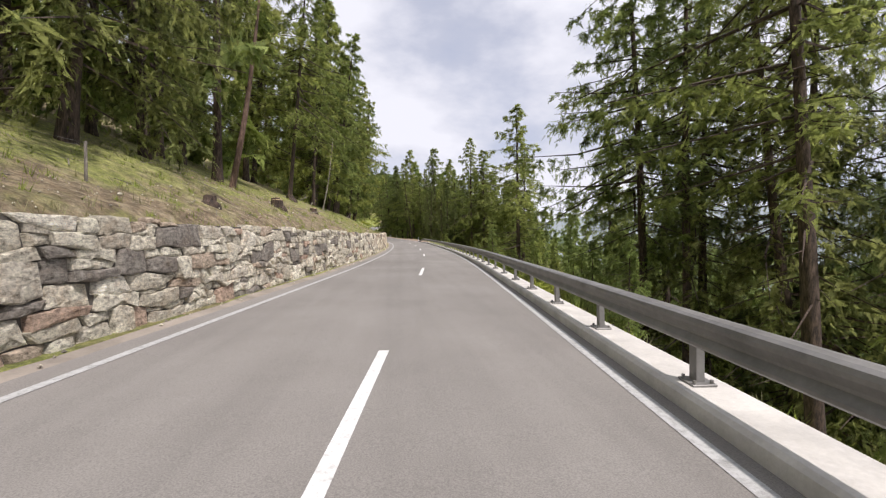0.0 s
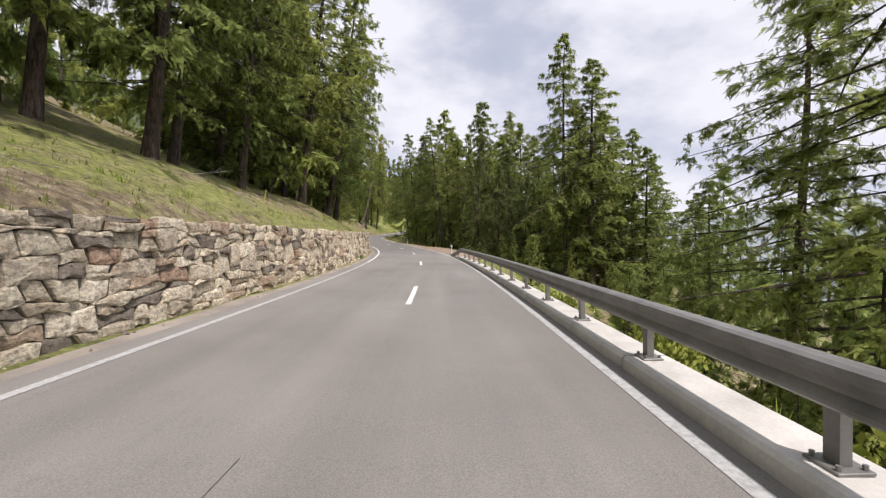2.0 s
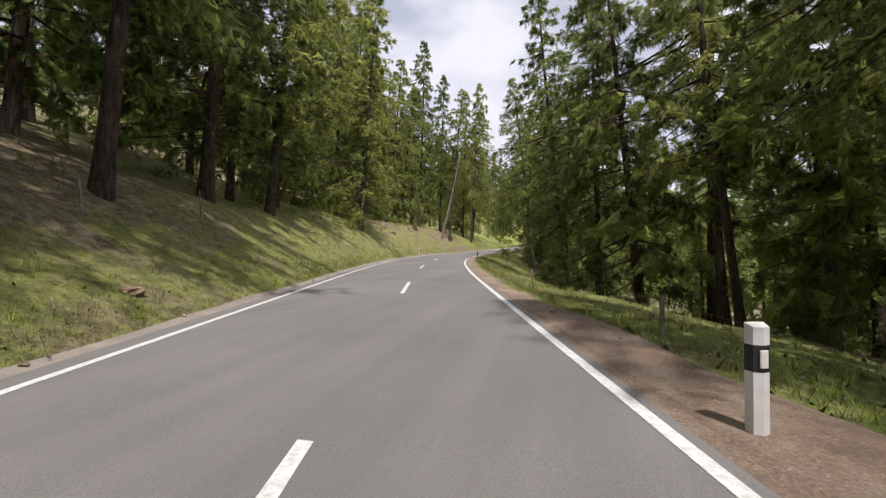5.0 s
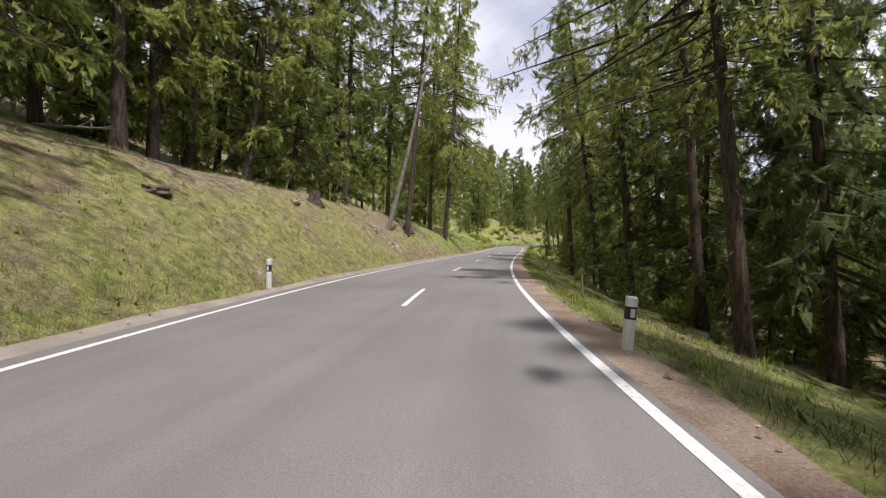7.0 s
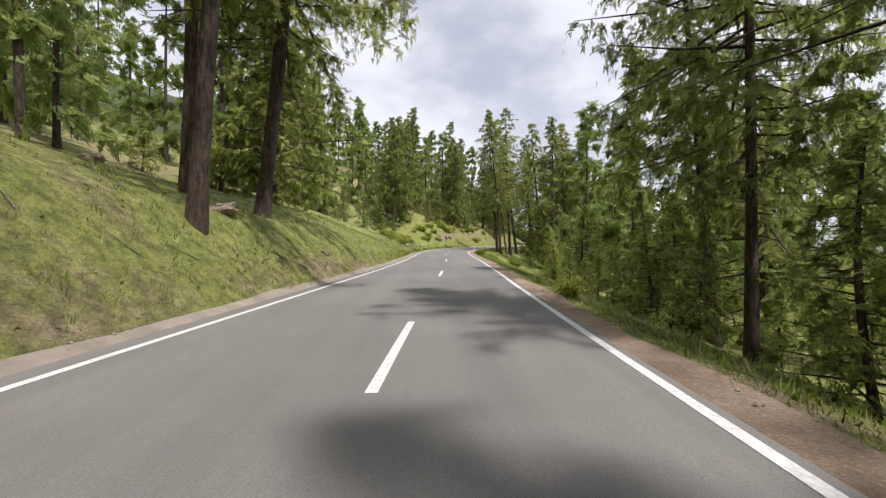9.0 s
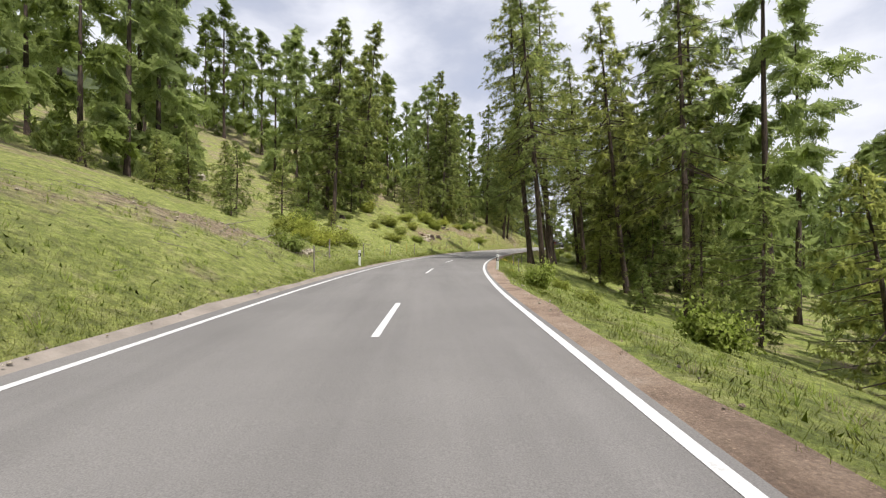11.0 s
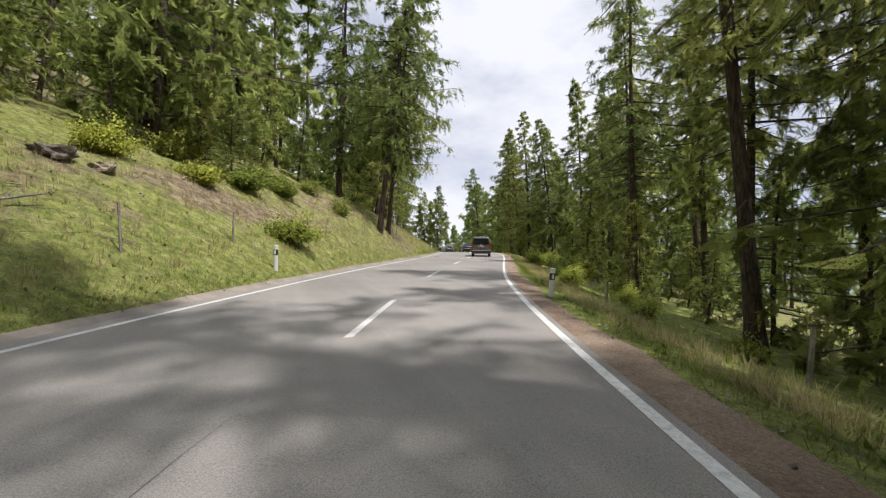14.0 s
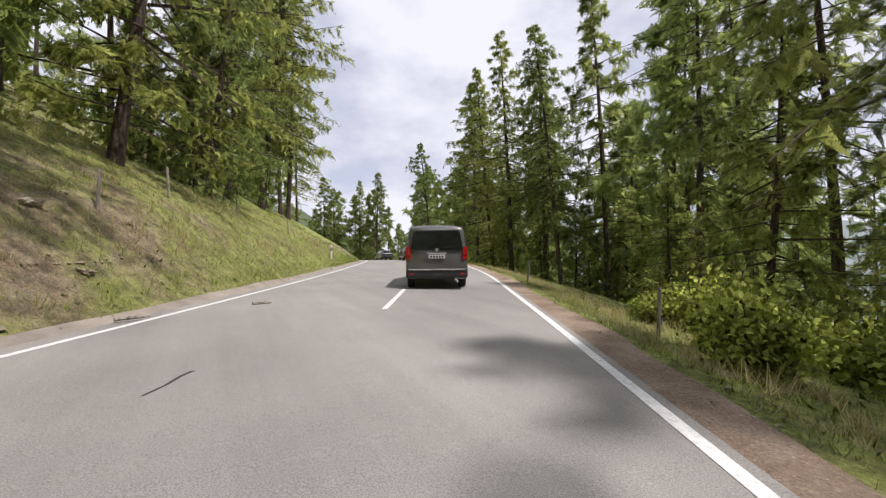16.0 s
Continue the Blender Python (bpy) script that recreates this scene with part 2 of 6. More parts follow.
def stone_material():
    m, n, l, p = material("field_stone", 0.9)
    info, geo = n.new("ShaderNodeObjectInfo"), n.new("ShaderNodeNewGeometry")
    add = n.new("ShaderNodeMath")
    add.operation = "ADD"
    l.new(info.outputs["Random"], add.inputs[0])
    l.new(geo.outputs["Random Per Island"], add.inputs[1])
    fr = n.new("ShaderNodeMath")
    fr.operation = "FRACT"
    l.new(add.outputs[0], fr.inputs[0])
    ramp = n.new("ShaderNodeValToRGB")
    ramp.color_ramp.interpolation = "CONSTANT"
    tones = [(0.0, (0.4, 0.375, 0.32)), (0.16, (0.5, 0.475, 0.41)), (0.34, (0.43, 0.405, 0.355)), (0.46, (0.36, 0.3, 0.245)),
             (0.54, (0.2, 0.185, 0.17)), (0.69, (0.52, 0.5, 0.435)), (0.88, (0.35, 0.265, 0.215)), (0.92, (0.62, 0.6, 0.54))]
    els = ramp.color_ramp.elements
    while len(els) < len(tones):
        els.new(0.5)
    for e, (at, col) in zip(els, tones):
        e.position, e.color = at, (*col, 1)
    l.new(fr.outputs[0], ramp.inputs["Fac"])
    t, r = noise_ramp(n, l, 9, [(0.37, (0.42, 0.39, 0.36)), (0.46, (1.05, 1.02, 0.98)), (0.54, (1.4, 1.36, 1.3)), (0.63, (1.8, 1.77, 1.7))], 12, 0.8, stretch=(1, 1, 2.4))
    _, lichen = noise_ramp(n, l, 17, [(0.36, (0.72, 0.7, 0.67)), (0.47, (1.2, 1.2, 1.19)), (0.62, (1.5, 1.5, 1.48))], 9, 0.72)
    _, r2 = noise_ramp(n, l, 3.1, [(0.36, (0.78, 0.72, 0.66)), (0.5, (1, 1, 1)), (0.64, (1.08, 1.1, 1.08))], 7, 0.7)
    c = mix(n, l, 1.0, ramp.outputs["Color"], r.outputs["Color"], "MULTIPLY")
    c = mix(n, l, 1.0, c, lichen.outputs["Color"], "MULTIPLY")
    sep, mr = n.new("ShaderNodeSeparateXYZ"), n.new("ShaderNodeMapRange")
    l.new(geo.outputs["Position"], sep.inputs["Vector"])
    l.new(sep.outputs["Y"], mr.inputs["Value"])
    mr.inputs["From Min"].default_value, mr.inputs["From Max"].default_value = 30, 62
    c = mix(n, l, 1.0, c, mix(n, l, mr.outputs["Result"], (0.9, 0.895, 0.875), (0.95, 0.875, 0.78)), "MULTIPLY")
    far_grey = n.new("ShaderNodeMapRange")  # darker, cooler grey towards the wall's far end
    l.new(sep.outputs["Y"], far_grey.inputs["Value"])
    far_grey.inputs["From Min"].default_value, far_grey.inputs["From Max"].default_value = 73, 90
    c = mix(n, l, 1.0, c, mix(n, l, far_grey.outputs["Result"], (1.0, 1.0, 1.0), (0.66, 0.67, 0.7)), "MULTIPLY")
    l.new(mix(n, l, 1.0, c, r2.outputs["Color"], "MULTIPLY"), p.inputs["Base Color"])
    bump(n, l, p, t.outputs["Fac"], 1.0, 0.07)
    return m


def earth_material():
    """Trodden earth with grit and small stones in it."""
    m, n, l, p = material("bare_earth", 0.95)
    _, r1 = noise_ramp(n, l, 0.9, [(0.36, (0.212, 0.148, 0.104)), (0.5, (0.325, 0.236, 0.168)), (0.64, (0.415, 0.325, 0.248))], 9, 0.7)
    t, r2 = noise_ramp(n, l, 30, [(0.3, (0.5, 0.5, 0.5)), (0.55, (1, 1, 1)), (0.72, (1.5, 1.48, 1.42))], 6, 0.8)
    vor, r3 = n.new("ShaderNodeTexVoronoi"), n.new("ShaderNodeValToRGB")
    vor.inputs["Scale"].default_value = 16
    l.new(n.new("ShaderNodeNewGeometry").outputs["Position"], vor.inputs["Vector"])
    l.new(vor.outputs["Distance"], r3.inputs["Fac"])
    r3.color_ramp.elements[0].position, r3.color_ramp.elements[1].position = 0.12, 0.2
    r3.color_ramp.elements[0].color, r3.color_ramp.elements[1].color = (1.5, 1.52, 1.5, 1), (1, 1, 1, 1)
    c = mix(n, l, 1.0, r1.outputs["Color"], r2.outputs["Color"], "MULTIPLY")
    l.new(mix(n, l, 1.0, c, r3.outputs["Color"], "MULTIPLY"), p.inputs["Base Color"])
    bump(n, l, p, t.outputs["Fac"], 1.0, 0.03)
    return m


def paint_line_material(name, low, high):
    m, n, l, p = material(name, 0.75)
    _, r = noise_ramp(n, l, 14, [(0.3, (low, low * 0.98, low * 0.93)), (0.55, (high, high, high * 0.97)), (0.8, (high * 1.06, high * 1.06, high * 1.03))], 8, 0.8)
    l.new(r.outputs["Color"], p.inputs["Base Color"])
    return m


ASPHALT = asphalt_material("asphalt", (0.185, 0.175, 0.163), (0.235, 0.223, 0.207), 0.35)
ASPHALT_WARM = asphalt_material("worn_asphalt", (0.21, 0.194, 0.176), (0.285, 0.266, 0.242), 0.35)
ASPHALT_OLD = asphalt_material("old_asphalt", (0.26, 0.244, 0.225), (0.36, 0.34, 0.31), 0.5)
MEADOW, STONE = ground_material(), stone_material()
PAINT, PAINT_WORN = paint_line_material("road_paint", 0.42, 0.74), paint_line_material("worn_road_paint", 0.22, 0.47)
LARCH = foliage_material("larch_needles", (0.2, 0.25, 0.072), (0.54, 0.6, 0.19), 0.65, 58)
LARCH_FAR = foliage_material("far_larch_needles", (0.18, 0.235, 0.085), (0.48, 0.56, 0.215), 0.6, 14)
SPRUCE = foliage_material("spruce_needles", (0.14, 0.168, 0.06), (0.37, 0.42, 0.155), 0.6, 58)
SPRUCE_FAR = foliage_material("far_spruce_needles", (0.095, 0.13, 0.036), (0.3, 0.37, 0.09), 0.5, 11)
BUSH = foliage_material("shrub_leaves", (0.34, 0.41, 0.06), (0.68, 0.72, 0.2), 0.65)
GRASS = foliage_material("grass_blades", (0.258, 0.31, 0.055), (0.535, 0.575, 0.16), 0.55)
BARK, BARK_RED = bark_material("bark", (0.026, 0.019, 0.015), (0.115, 0.08, 0.06)), bark_material("red_bark", (0.09, 0.055, 0.04), (0.24, 0.16, 0.12))
CONCRETE = plain("concrete", (0.6, 0.575, 0.53), 0.9, scale=2.0, spread=0.18, grain=0.4)
GRAVEL = plain("gravel", (0.3, 0.26, 0.215), 0.95, scale=1.5, spread=0.25, grain=0.8)
EARTH = earth_material()
MORTAR = plain("wall_core", (0.1, 0.088, 0.074), 1.0, spread=0.3)
STEEL = plain("galvanised_steel", (0.23, 0.222, 0.21), 0.48, 0.3, scale=3, spread=0.25)


# ---- plan of the road: edges and height every 10 m along y, from y = -20 ----
ROAD_Y0, ROAD_STEP = -20.0, 10.0
ROAD_XL = [-5.37, -4.49, -3.61, -2.63, -1.69, -1.0, -0.56, -0.36, -0.38, -0.71, -1.44, -2.72, -4.68, -7.18, -9.95,
           -12.68, -15.0, -16.65, -17.58, -17.8, -17.51, -16.93, -16.12, -15.25, -14.59, -14.16, -13.69, -12.74,
           -11.1, -8.62, -5.17, -0.76, 4.26, 9.74, 14.99, 19.54, 23.5, 26.7, 29.0, 30.3, 30.6, 29.9, 28.2, 25.4, 21.5, 16.6, 11.0]
ROAD_XR = [-0.04, 0.87, 1.78, 2.82, 3.79, 4.47, 4.87, 5.09, 5.15, 4.91, 4.24, 2.99, 1.08, -1.33, -3.95, -6.54, -8.77,
           -10.35, -11.18, -11.37, -11.15, -10.74, -10.11, -9.4, -8.82, -8.37, -7.75, -6.53, -4.52, -1.65, 2.08, 6.64,
           12.08, 17.76, 23.13, 27.6, 31.3, 34.3, 36.5, 37.8, 38.1, 37.4, 35.7, 32.9, 29.0, 24.1, 18.5]
ROAD_Z = [0.45, 0.22, -0.01, -0.24, -0.47, -0.69, -0.9, -1.08, -1.24, -1.37, -1.46, -1.5, -1.49, -1.42, -1.3, -1.15,
          -0.98, -0.83, -0.71, -0.59, -0.47, -0.32, -0.13, 0.08, 0.31, 0.55, 0.8, 1.05, 1.32, 1.61, 1.92, 2.22, 2.5,
          2.79, 3.1, 3.35, 3.5, 3.55, 3.5, 3.4, 3.2, 3.0, 2.8, 2.6, 2.4, 2.2, 2.0]
# height over the road at distances beyond the left and the right edge line, for stretches of y
LEFT_AT = (0.0, 0.7, 3.0, 6.0, 12.0, 25.0, 60.0, 300.0)
LEFT = {-40: (0, 0.02, 2.0, 3.4, 5.9, 11.5, 28, 130), 60: (0, 0.02, 2.1, 3.5, 5.9, 11.5, 28, 130), 98: (0, 0.02, 2.3, 4.0, 6.4, 12, 28, 130),
        110: (0, 0.03, 1.1, 2.8, 5.8, 11.5, 28, 130), 150: (0, 0.08, 2.0, 3.9, 5.9, 11, 27, 130),
        172: (0, 0.08, 2.4, 4.3, 5.6, 10, 26, 130), 188: (0, 0.08, 2.4, 4.2, 5.5, 9.5, 25, 128), 205: (0, 0.1, 2.3, 3.4, 4.8, 8.2, 22, 120),
        240: (0, 0.08, 1.2, 2.5, 4.6, 9, 23, 120), 265: (0, 0.05, 0.6, 1.3, 3.2, 8, 24, 120),
        290: (0, 0.08, 1.6, 3.4, 6.0, 10.5, 25, 120), 310: (0, 0.1, 2.7, 4.8, 7.5, 13, 28, 120),
        330: (0, 0.08, 1.6, 3.3, 6.5, 13, 28, 120), 420: (0, 0.08, 1.6, 3.3, 6.5, 13, 28, 120)}
RIGHT_AT = (0.0, 1.0, 3.0, 6.0, 12.0, 25.0, 60.0, 900.0)
RIGHT = {-40: (0, -0.1, -1.7, -4.0, -7.4, -13.5, -34, -420), 74: (0, -0.1, -1.7, -3.9, -7.0, -13, -33, -420),
         85: (0, 0, -0.05, -0.9, -3.0, -7, -20, -400), 100: (0, 0, -0.06, -0.7, -2.2, -4, -9, -380),
         120: (0, 0, -0.3, -0.9, -2.3, -4.2, -9, -380), 150: (0, -0.02, -0.65, -1.8, -3.8, -5.8, -10, -380),
         207: (0, -0.03, -0.65, -1.9, -3.9, -5.8, -10, -380), 268: (0, -0.03, -0.5, -1.4, -3.1, -4.8, -9, -380),
         330: (0, -0.02, -0.5, -1.4, -3.0, -4.8, -9, -380), 420: (0, -0.02, -0.5, -1.4, -3.0, -4.8, -9, -380)}


def along(values, y):
    """Smooth value of a list given every 10 m along the road."""
    u = (np.asarray(y, float) - ROAD_Y0) / ROAD_STEP
    v = np.array(values, float)
    i = np.clip(np.floor(u).astype(int), 0, len(v) - 2)
    f = u - i
    a, b, c, d = v[np.clip(i - 1, 0, None)], v[i], v[i + 1], v[np.clip(i + 2, None, len(v) - 1)]
    cubic = b + 0.5 * f * (c - a + f * (2 * a - 5 * b + 4 * c - d + f * (3 * (b - c) + d - a)))
    return np.where((f < 0) | (f > 1), b + np.clip(f, -30, 30) * (c - b), cubic)


def slant(y):
    """Cosine of the road's heading against y."""
    d = (along(ROAD_XL, np.asarray(y) + 1.0) - along(ROAD_XL, np.asarray(y) - 1.0)) / 2
    return 1 / np.sqrt(1 + d * d)


def profile(table, at, y, dist):
    """Height over the road at a distance beyond an edge line."""
    y, dist = np.broadcast_arrays(np.asarray(y, float), np.asarray(dist, float))
    keys = sorted(table)
    heights = np.array([table[k] for k in keys], float)
    cols = np.stack([np.interp(y, keys, heights[:, n]) for n in range(len(at))], -1)
    out = np.zeros(y.shape)
    for n in range(len(at) - 1):
        f = (dist - at[n]) / (at[n + 1] - at[n])
        part = cols[..., n] + f * (cols[..., n + 1] - cols[..., n])
        out = np.where((dist >= at[n]) & (dist < at[n + 1]), part, out)
    return np.where(dist >= at[-1], cols[..., -1], out)


WALL_FROM, WALL_TO, WALL_GAP = -24.0, 108.8, 1.0


def wall_height(y):
    return np.interp(y, [-30, 40, 63, 83, 97, 103, 108.8], [1.6, 1.62, 1.73, 1.83, 1.95, 1.38, 0.35])


def ground_z(x, y):
    """Height of the ground at a place."""
    x, y = np.broadcast_arrays(np.asarray(x, float), np.asarray(y, float))
    left, right, c = along(ROAD_XL, y), along(ROAD_XR, y), slant(y)
    dl, dr = (left - x) * c, (x - right) * c
    up = profile(LEFT, LEFT_AT, y, np.maximum(dl, 0))
    walled = (y > WALL_FROM) & (y < WALL_TO)
    up = np.where(walled & (dl < WALL_GAP + 0.25), 0.03 * np.clip(dl, 0, 1), up)
    up = np.where(walled & (dl >= WALL_GAP + 0.25), np.maximum(up, wall_height(y) - 0.06), up)
    down = profile(RIGHT, RIGHT_AT, y, np.maximum(dr, 0))
    rough = 0.12 * np.sin(x * 0.9 + y * 0.37) * np.sin(y * 0.61 - x * 0.23) + 0.2 * np.sin(x * 0.31 + 1.3) * np.sin(y * 0.27)
    rough = rough * np.clip((np.maximum(dl, dr) - 1.6) / 3, 0, 1)
    return along(ROAD_Z, y) + np.where(dl > 0, up, 0) + np.where(dr > 0, down, 0) + rough


# ---- building blocks ----
def mesh_of(name, verts, faces, mat=None, smooth=False):
    me = bpy.data.meshes.new(name)
    me.from_pydata([tuple(v) for v in np.asarray(verts, float)], [], [tuple(f) for f in np.asarray(faces).tolist()] if isinstance(faces, np.ndarray) else faces)
    if mat:
        me.materials.append(mat)
    if smooth:
        me.polygons.foreach_set("use_smooth", [True] * len(me.polygons))
    return me


def thing(name, label, category, at=None, group="", kind=""):
    """An empty at a thing's base, to hold its parts."""
    ob = new(name)
    ob.empty_display_size = 0.2
    if at is not None:
        ob.matrix_world = at
    return tagged(ob, label, category, group, kind)


def piece(name, me, parent=None, m=None, label=""):
    ob = new(name, me)
    if parent is not None:
        ob.parent = parent
    if m is not None:
        ob.matrix_basis = m
    return tagged(ob, label)


def part(name, bm, mat, parent, label="", smooth=False):
    """Links a bmesh as one mesh object under a thing or a part."""
    me = bpy.data.meshes.new(name)
    bm.to_mesh(me)
    bm.free()
    me.materials.append(mat)
    if smooth:
        me.polygons.foreach_set("use_smooth", [True] * len(me.polygons))
    return piece(name, me, parent, None, label)


def box(size, at=(0, 0, 0), bevel=0.0, segments=2, turn=None):
    bm = bmesh.new()
    bmesh.ops.create_cube(bm, size=1.0)
    bmesh.ops.scale(bm, vec=size, verts=bm.verts)
    if bevel:
        bmesh.ops.bevel(bm, geom=bm.edges[:], offset=bevel, segments=segments, affect="EDGES", profile=0.5)
    if turn is not None:
        bmesh.ops.transform(bm, matrix=turn, verts=bm.verts)
    bmesh.ops.translate(bm, vec=at, verts=bm.verts)
    return bm


def tube(r0, r1, h, at=(0, 0, 0), sides=12, turn=None):
    """A tapered cylinder standing on at."""
    bm = bmesh.new()
    bmesh.ops.create_cone(bm, cap_ends=True, segments=sides, radius1=r0, radius2=r1, depth=h)
    bmesh.ops.translate(bm, vec=(0, 0, h / 2), verts=bm.verts)
    if turn is not None:
        bmesh.ops.transform(bm, matrix=turn, verts=bm.verts)
    bmesh.ops.translate(bm, vec=at, verts=bm.verts)
    return bm


def strip(name, ys, inner, outer, lift, mat, base=None, tuck=False):
    """A sheet along the road between two lines x(y), lifted over the road or the ground."""
    ys = np.asarray(ys, float)
    za = along(ROAD_Z, ys) + (0.009 - lift if tuck else 0) if base is None or tuck else base(inner, ys)
    zb = along(ROAD_Z, ys) if base is None else base(outer, ys)
    v = np.concatenate([np.stack([inner, ys, za + lift], 1), np.stack([outer, ys, zb + lift], 1)])
    n = len(ys)
    f = [(i, i + 1, n + i + 1, n + i) for i in range(n - 1)]
    if np.mean(outer - inner) > 0:
        f = [q[::-1] for q in f]
    return mesh_of(name, v, f, mat)


# ---- ground: one sheet to the horizon ----
GY = np.concatenate([[-2500, -900, -300, -120], np.arange(-60, 470, 1.25), [480, 500, 540, 620, 800, 1200, 2500, 4500]])
DL = np.array([2500, 900, 300, 140, 90, 60, 45, 34, 27, 22, 18, 15, 13, 11, 9.5, 8.2, 7, 6, 5.2, 4.5, 3.9, 3.4, 3.0, 2.6, 2.2, 1.9, 1.6, 1.26, 1.24, 1.0, 0.75, 0.5, 0.3, 0.0])
DR = np.array([0.0, 0.3, 0.7, 1.0, 1.35, 1.7, 2.1, 2.6, 3.1, 3.7, 4.4, 5.2, 6, 7, 8.2, 9.5, 11, 13, 15, 18, 22, 27, 34, 45, 60, 90, 140, 300, 900, 2500])
g_left, g_right, g_c = along(ROAD_XL, np.clip(GY, -60, 440)), along(ROAD_XR, np.clip(GY, -60, 440)), slant(np.clip(GY, -60, 440))
gx = np.concatenate([g_left[:, None] - DL / g_c[:, None], g_right[:, None] + DR / g_c[:, None]], 1)
gy = np.repeat(GY[:, None], gx.shape[1], 1)
gz = ground_z(gx, np.clip(gy, -60, 440))
gcols = gx.shape[1]
gi = np.arange(len(GY) * gcols).reshape(len(GY), gcols)
gfaces = np.stack([gi[:-1, :-1], gi[:-1, 1:], gi[1:, 1:], gi[1:, :-1]], -1).reshape(-1, 4)
g_off = np.concatenate([DL, DR])
gz -= np.where(g_off < 0.62, 0.09, 0)
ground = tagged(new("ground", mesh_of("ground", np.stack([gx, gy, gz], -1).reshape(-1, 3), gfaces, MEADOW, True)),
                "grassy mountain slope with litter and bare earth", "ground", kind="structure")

# where grass gives way to litter and bare earth: centre y, distance beyond the line (left negative), reach along y and across
BARE = ((116, -7.0, 9, 2.4), (164, -6.6, 7, 1.4), (186, -5.2, 5, 1.5), (186, -1.3, 6, 0.6), (240, -6.0, 5, 1.6), (78, -6.2, 12, 1.5), (8, -3.4, 8, 1.4), (313.0, -2.0, 3.6, 1.3), (307, -4.6, 3.0, 1.2), (286, -6.0, 6, 2.0), (296, -5.2, 4, 1.3), (300, -3.2, 2.5, 0.9), (177.5, -3.0, 3, 1.6), (28, -5.5, 9, 2.2), (246, -5.3, 3.4, 1.5), (246.8, -2.9, 1.3, 0.8), (246, -7.6, 2.6, 1.0), (296.6, -4.2, 2.0, 0.9), (206, -1.0, 9, 0.45), (112, -9, 9, 4), (345, -2.5, 8, 2), (98, -7, 9, 2.5), (22, -2.6, 9, 1.0), (52, -3.2, 8, 1.2))
b_left, b_right = (g_left[:, None] - gx) * g_c[:, None], (gx - g_right[:, None]) * g_c[:, None]
bare = np.clip((b_left - 9) / 9, 0, 1) * 0.13 + np.clip((b_right - 7) / 8, 0, 1) * 0.1 - 0.03
bare = bare + np.where(gy < 194, np.where(gy > 150, 0.04, 0.02), np.where((gy > 232) & (gy < 300), -0.06, -0.025))
for by, bd, ry, rd in BARE:
    bare = bare + 0.22 * np.exp(-(((gy - by) / ry) ** 2) - (((b_left + bd) / rd) ** 2))
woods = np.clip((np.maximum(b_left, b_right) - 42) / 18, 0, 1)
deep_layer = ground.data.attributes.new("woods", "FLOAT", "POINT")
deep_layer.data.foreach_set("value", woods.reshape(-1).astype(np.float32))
dryness = np.interp(gy, [-40, 0, 95, 112, 150, 165, 186, 197, 230, 290, 304, 322, 335], [0.35, 0.4, 0.4, 0.3, 0.35, 0.55, 0.6, 0.2, 0.12, 0.15, 0.45, 0.35, 0.1]) * np.where(b_left > 0, 1.0, 0.25)
dry_layer = ground.data.attributes.new("dry", "FLOAT", "POINT")
dry_layer.data.foreach_set("value", dryness.reshape(-1).astype(np.float32))
layer = ground.data.attributes.new("bare", "FLOAT", "POINT")
layer.data.foreach_set("value", bare.reshape(-1).astype(np.float32))

RY = np.arange(-60, 461, 1.25)
for y0, y1, mat, label in ((-60, 84.25, ASPHALT_WARM, "pale worn asphalt two-lane mountain road"), (84.25, 268, ASPHALT, "smooth grey asphalt two-lane mountain road"), (268, 460, ASPHALT_OLD, "light coarse old asphalt road")):
    ys = np.linspace(y0, y1, int((y1 - y0) / 1.25) + 1)
    c = slant(ys)
    tagged(new("road", strip("road", ys, along(ROAD_XL, ys) - 0.45 / c, along(ROAD_XR, ys) + np.where(ys < 84.2, 0.35, 0.17) / c, 0.012, mat)), label, "road", kind="structure")


def edge_x(side, y, dist):
    """x at a distance beyond the left (-1) or right (1) edge line."""
    y = np.asarray(y, float)
    return along(ROAD_XL, y) - dist / slant(y) if side < 0 else along(ROAD_XR, y) + dist / slant(y)


def heading(y):
    """Turn about z of the road's direction, in degrees."""
    d = float(along(ROAD_XL, y + 1.0) - along(ROAD_XL, y - 1.0)) / 2
    return -math.degrees(math.atan(d))


# ---- verges and markings ----
VY = np.arange(-60, 460, 1.25)
wob = 0.12 * np.sin(VY * 0.7) + 0.09 * np.sin(VY * 1.9 + 1)
tagged(new("verge", strip("verge", VY, edge_x(-1, VY, 0.4), edge_x(-1, VY, 0.66 + wob * 0.4), 0.022, GRAVEL, ground_z, True)),
       "pale gravel strip beside the asphalt", "verge", kind="structure")
tagged(new("verge", strip("verge", VY, edge_x(1, VY, np.where(VY < 84, 0.3, 0.13)), edge_x(1, VY, 0.72 + wob * 0.7), 0.022, EARTH, ground_z, True)),
       "reddish earth strip beside the asphalt", "verge", kind="structure")
LY = np.arange(78.5, 122, 0.6)
lay_out = np.interp(LY, [78, 82, 95, 104, 112, 122], [0.5, 2.6, 3.6, 3.0, 1.7, 0.7]) + 0.15 * np.sin(LY * 1.3)
cols = 7
lay_v = [(float(x), float(y), float(ground_z(x, y)) + (0.035 if c else -0.05)) for y, o in zip(LY, lay_out) for c, x in enumerate( edge_x(1, np.full(cols, y), np.linspace(0.28 if y < 84 else 0.14, o, cols)))]
lay_f = [(r * cols + c, r * cols + c + 1, (r + 1) * cols + c + 1, (r + 1) * cols + c) for r in range(len(LY) - 1) for c in range(cols - 1)]
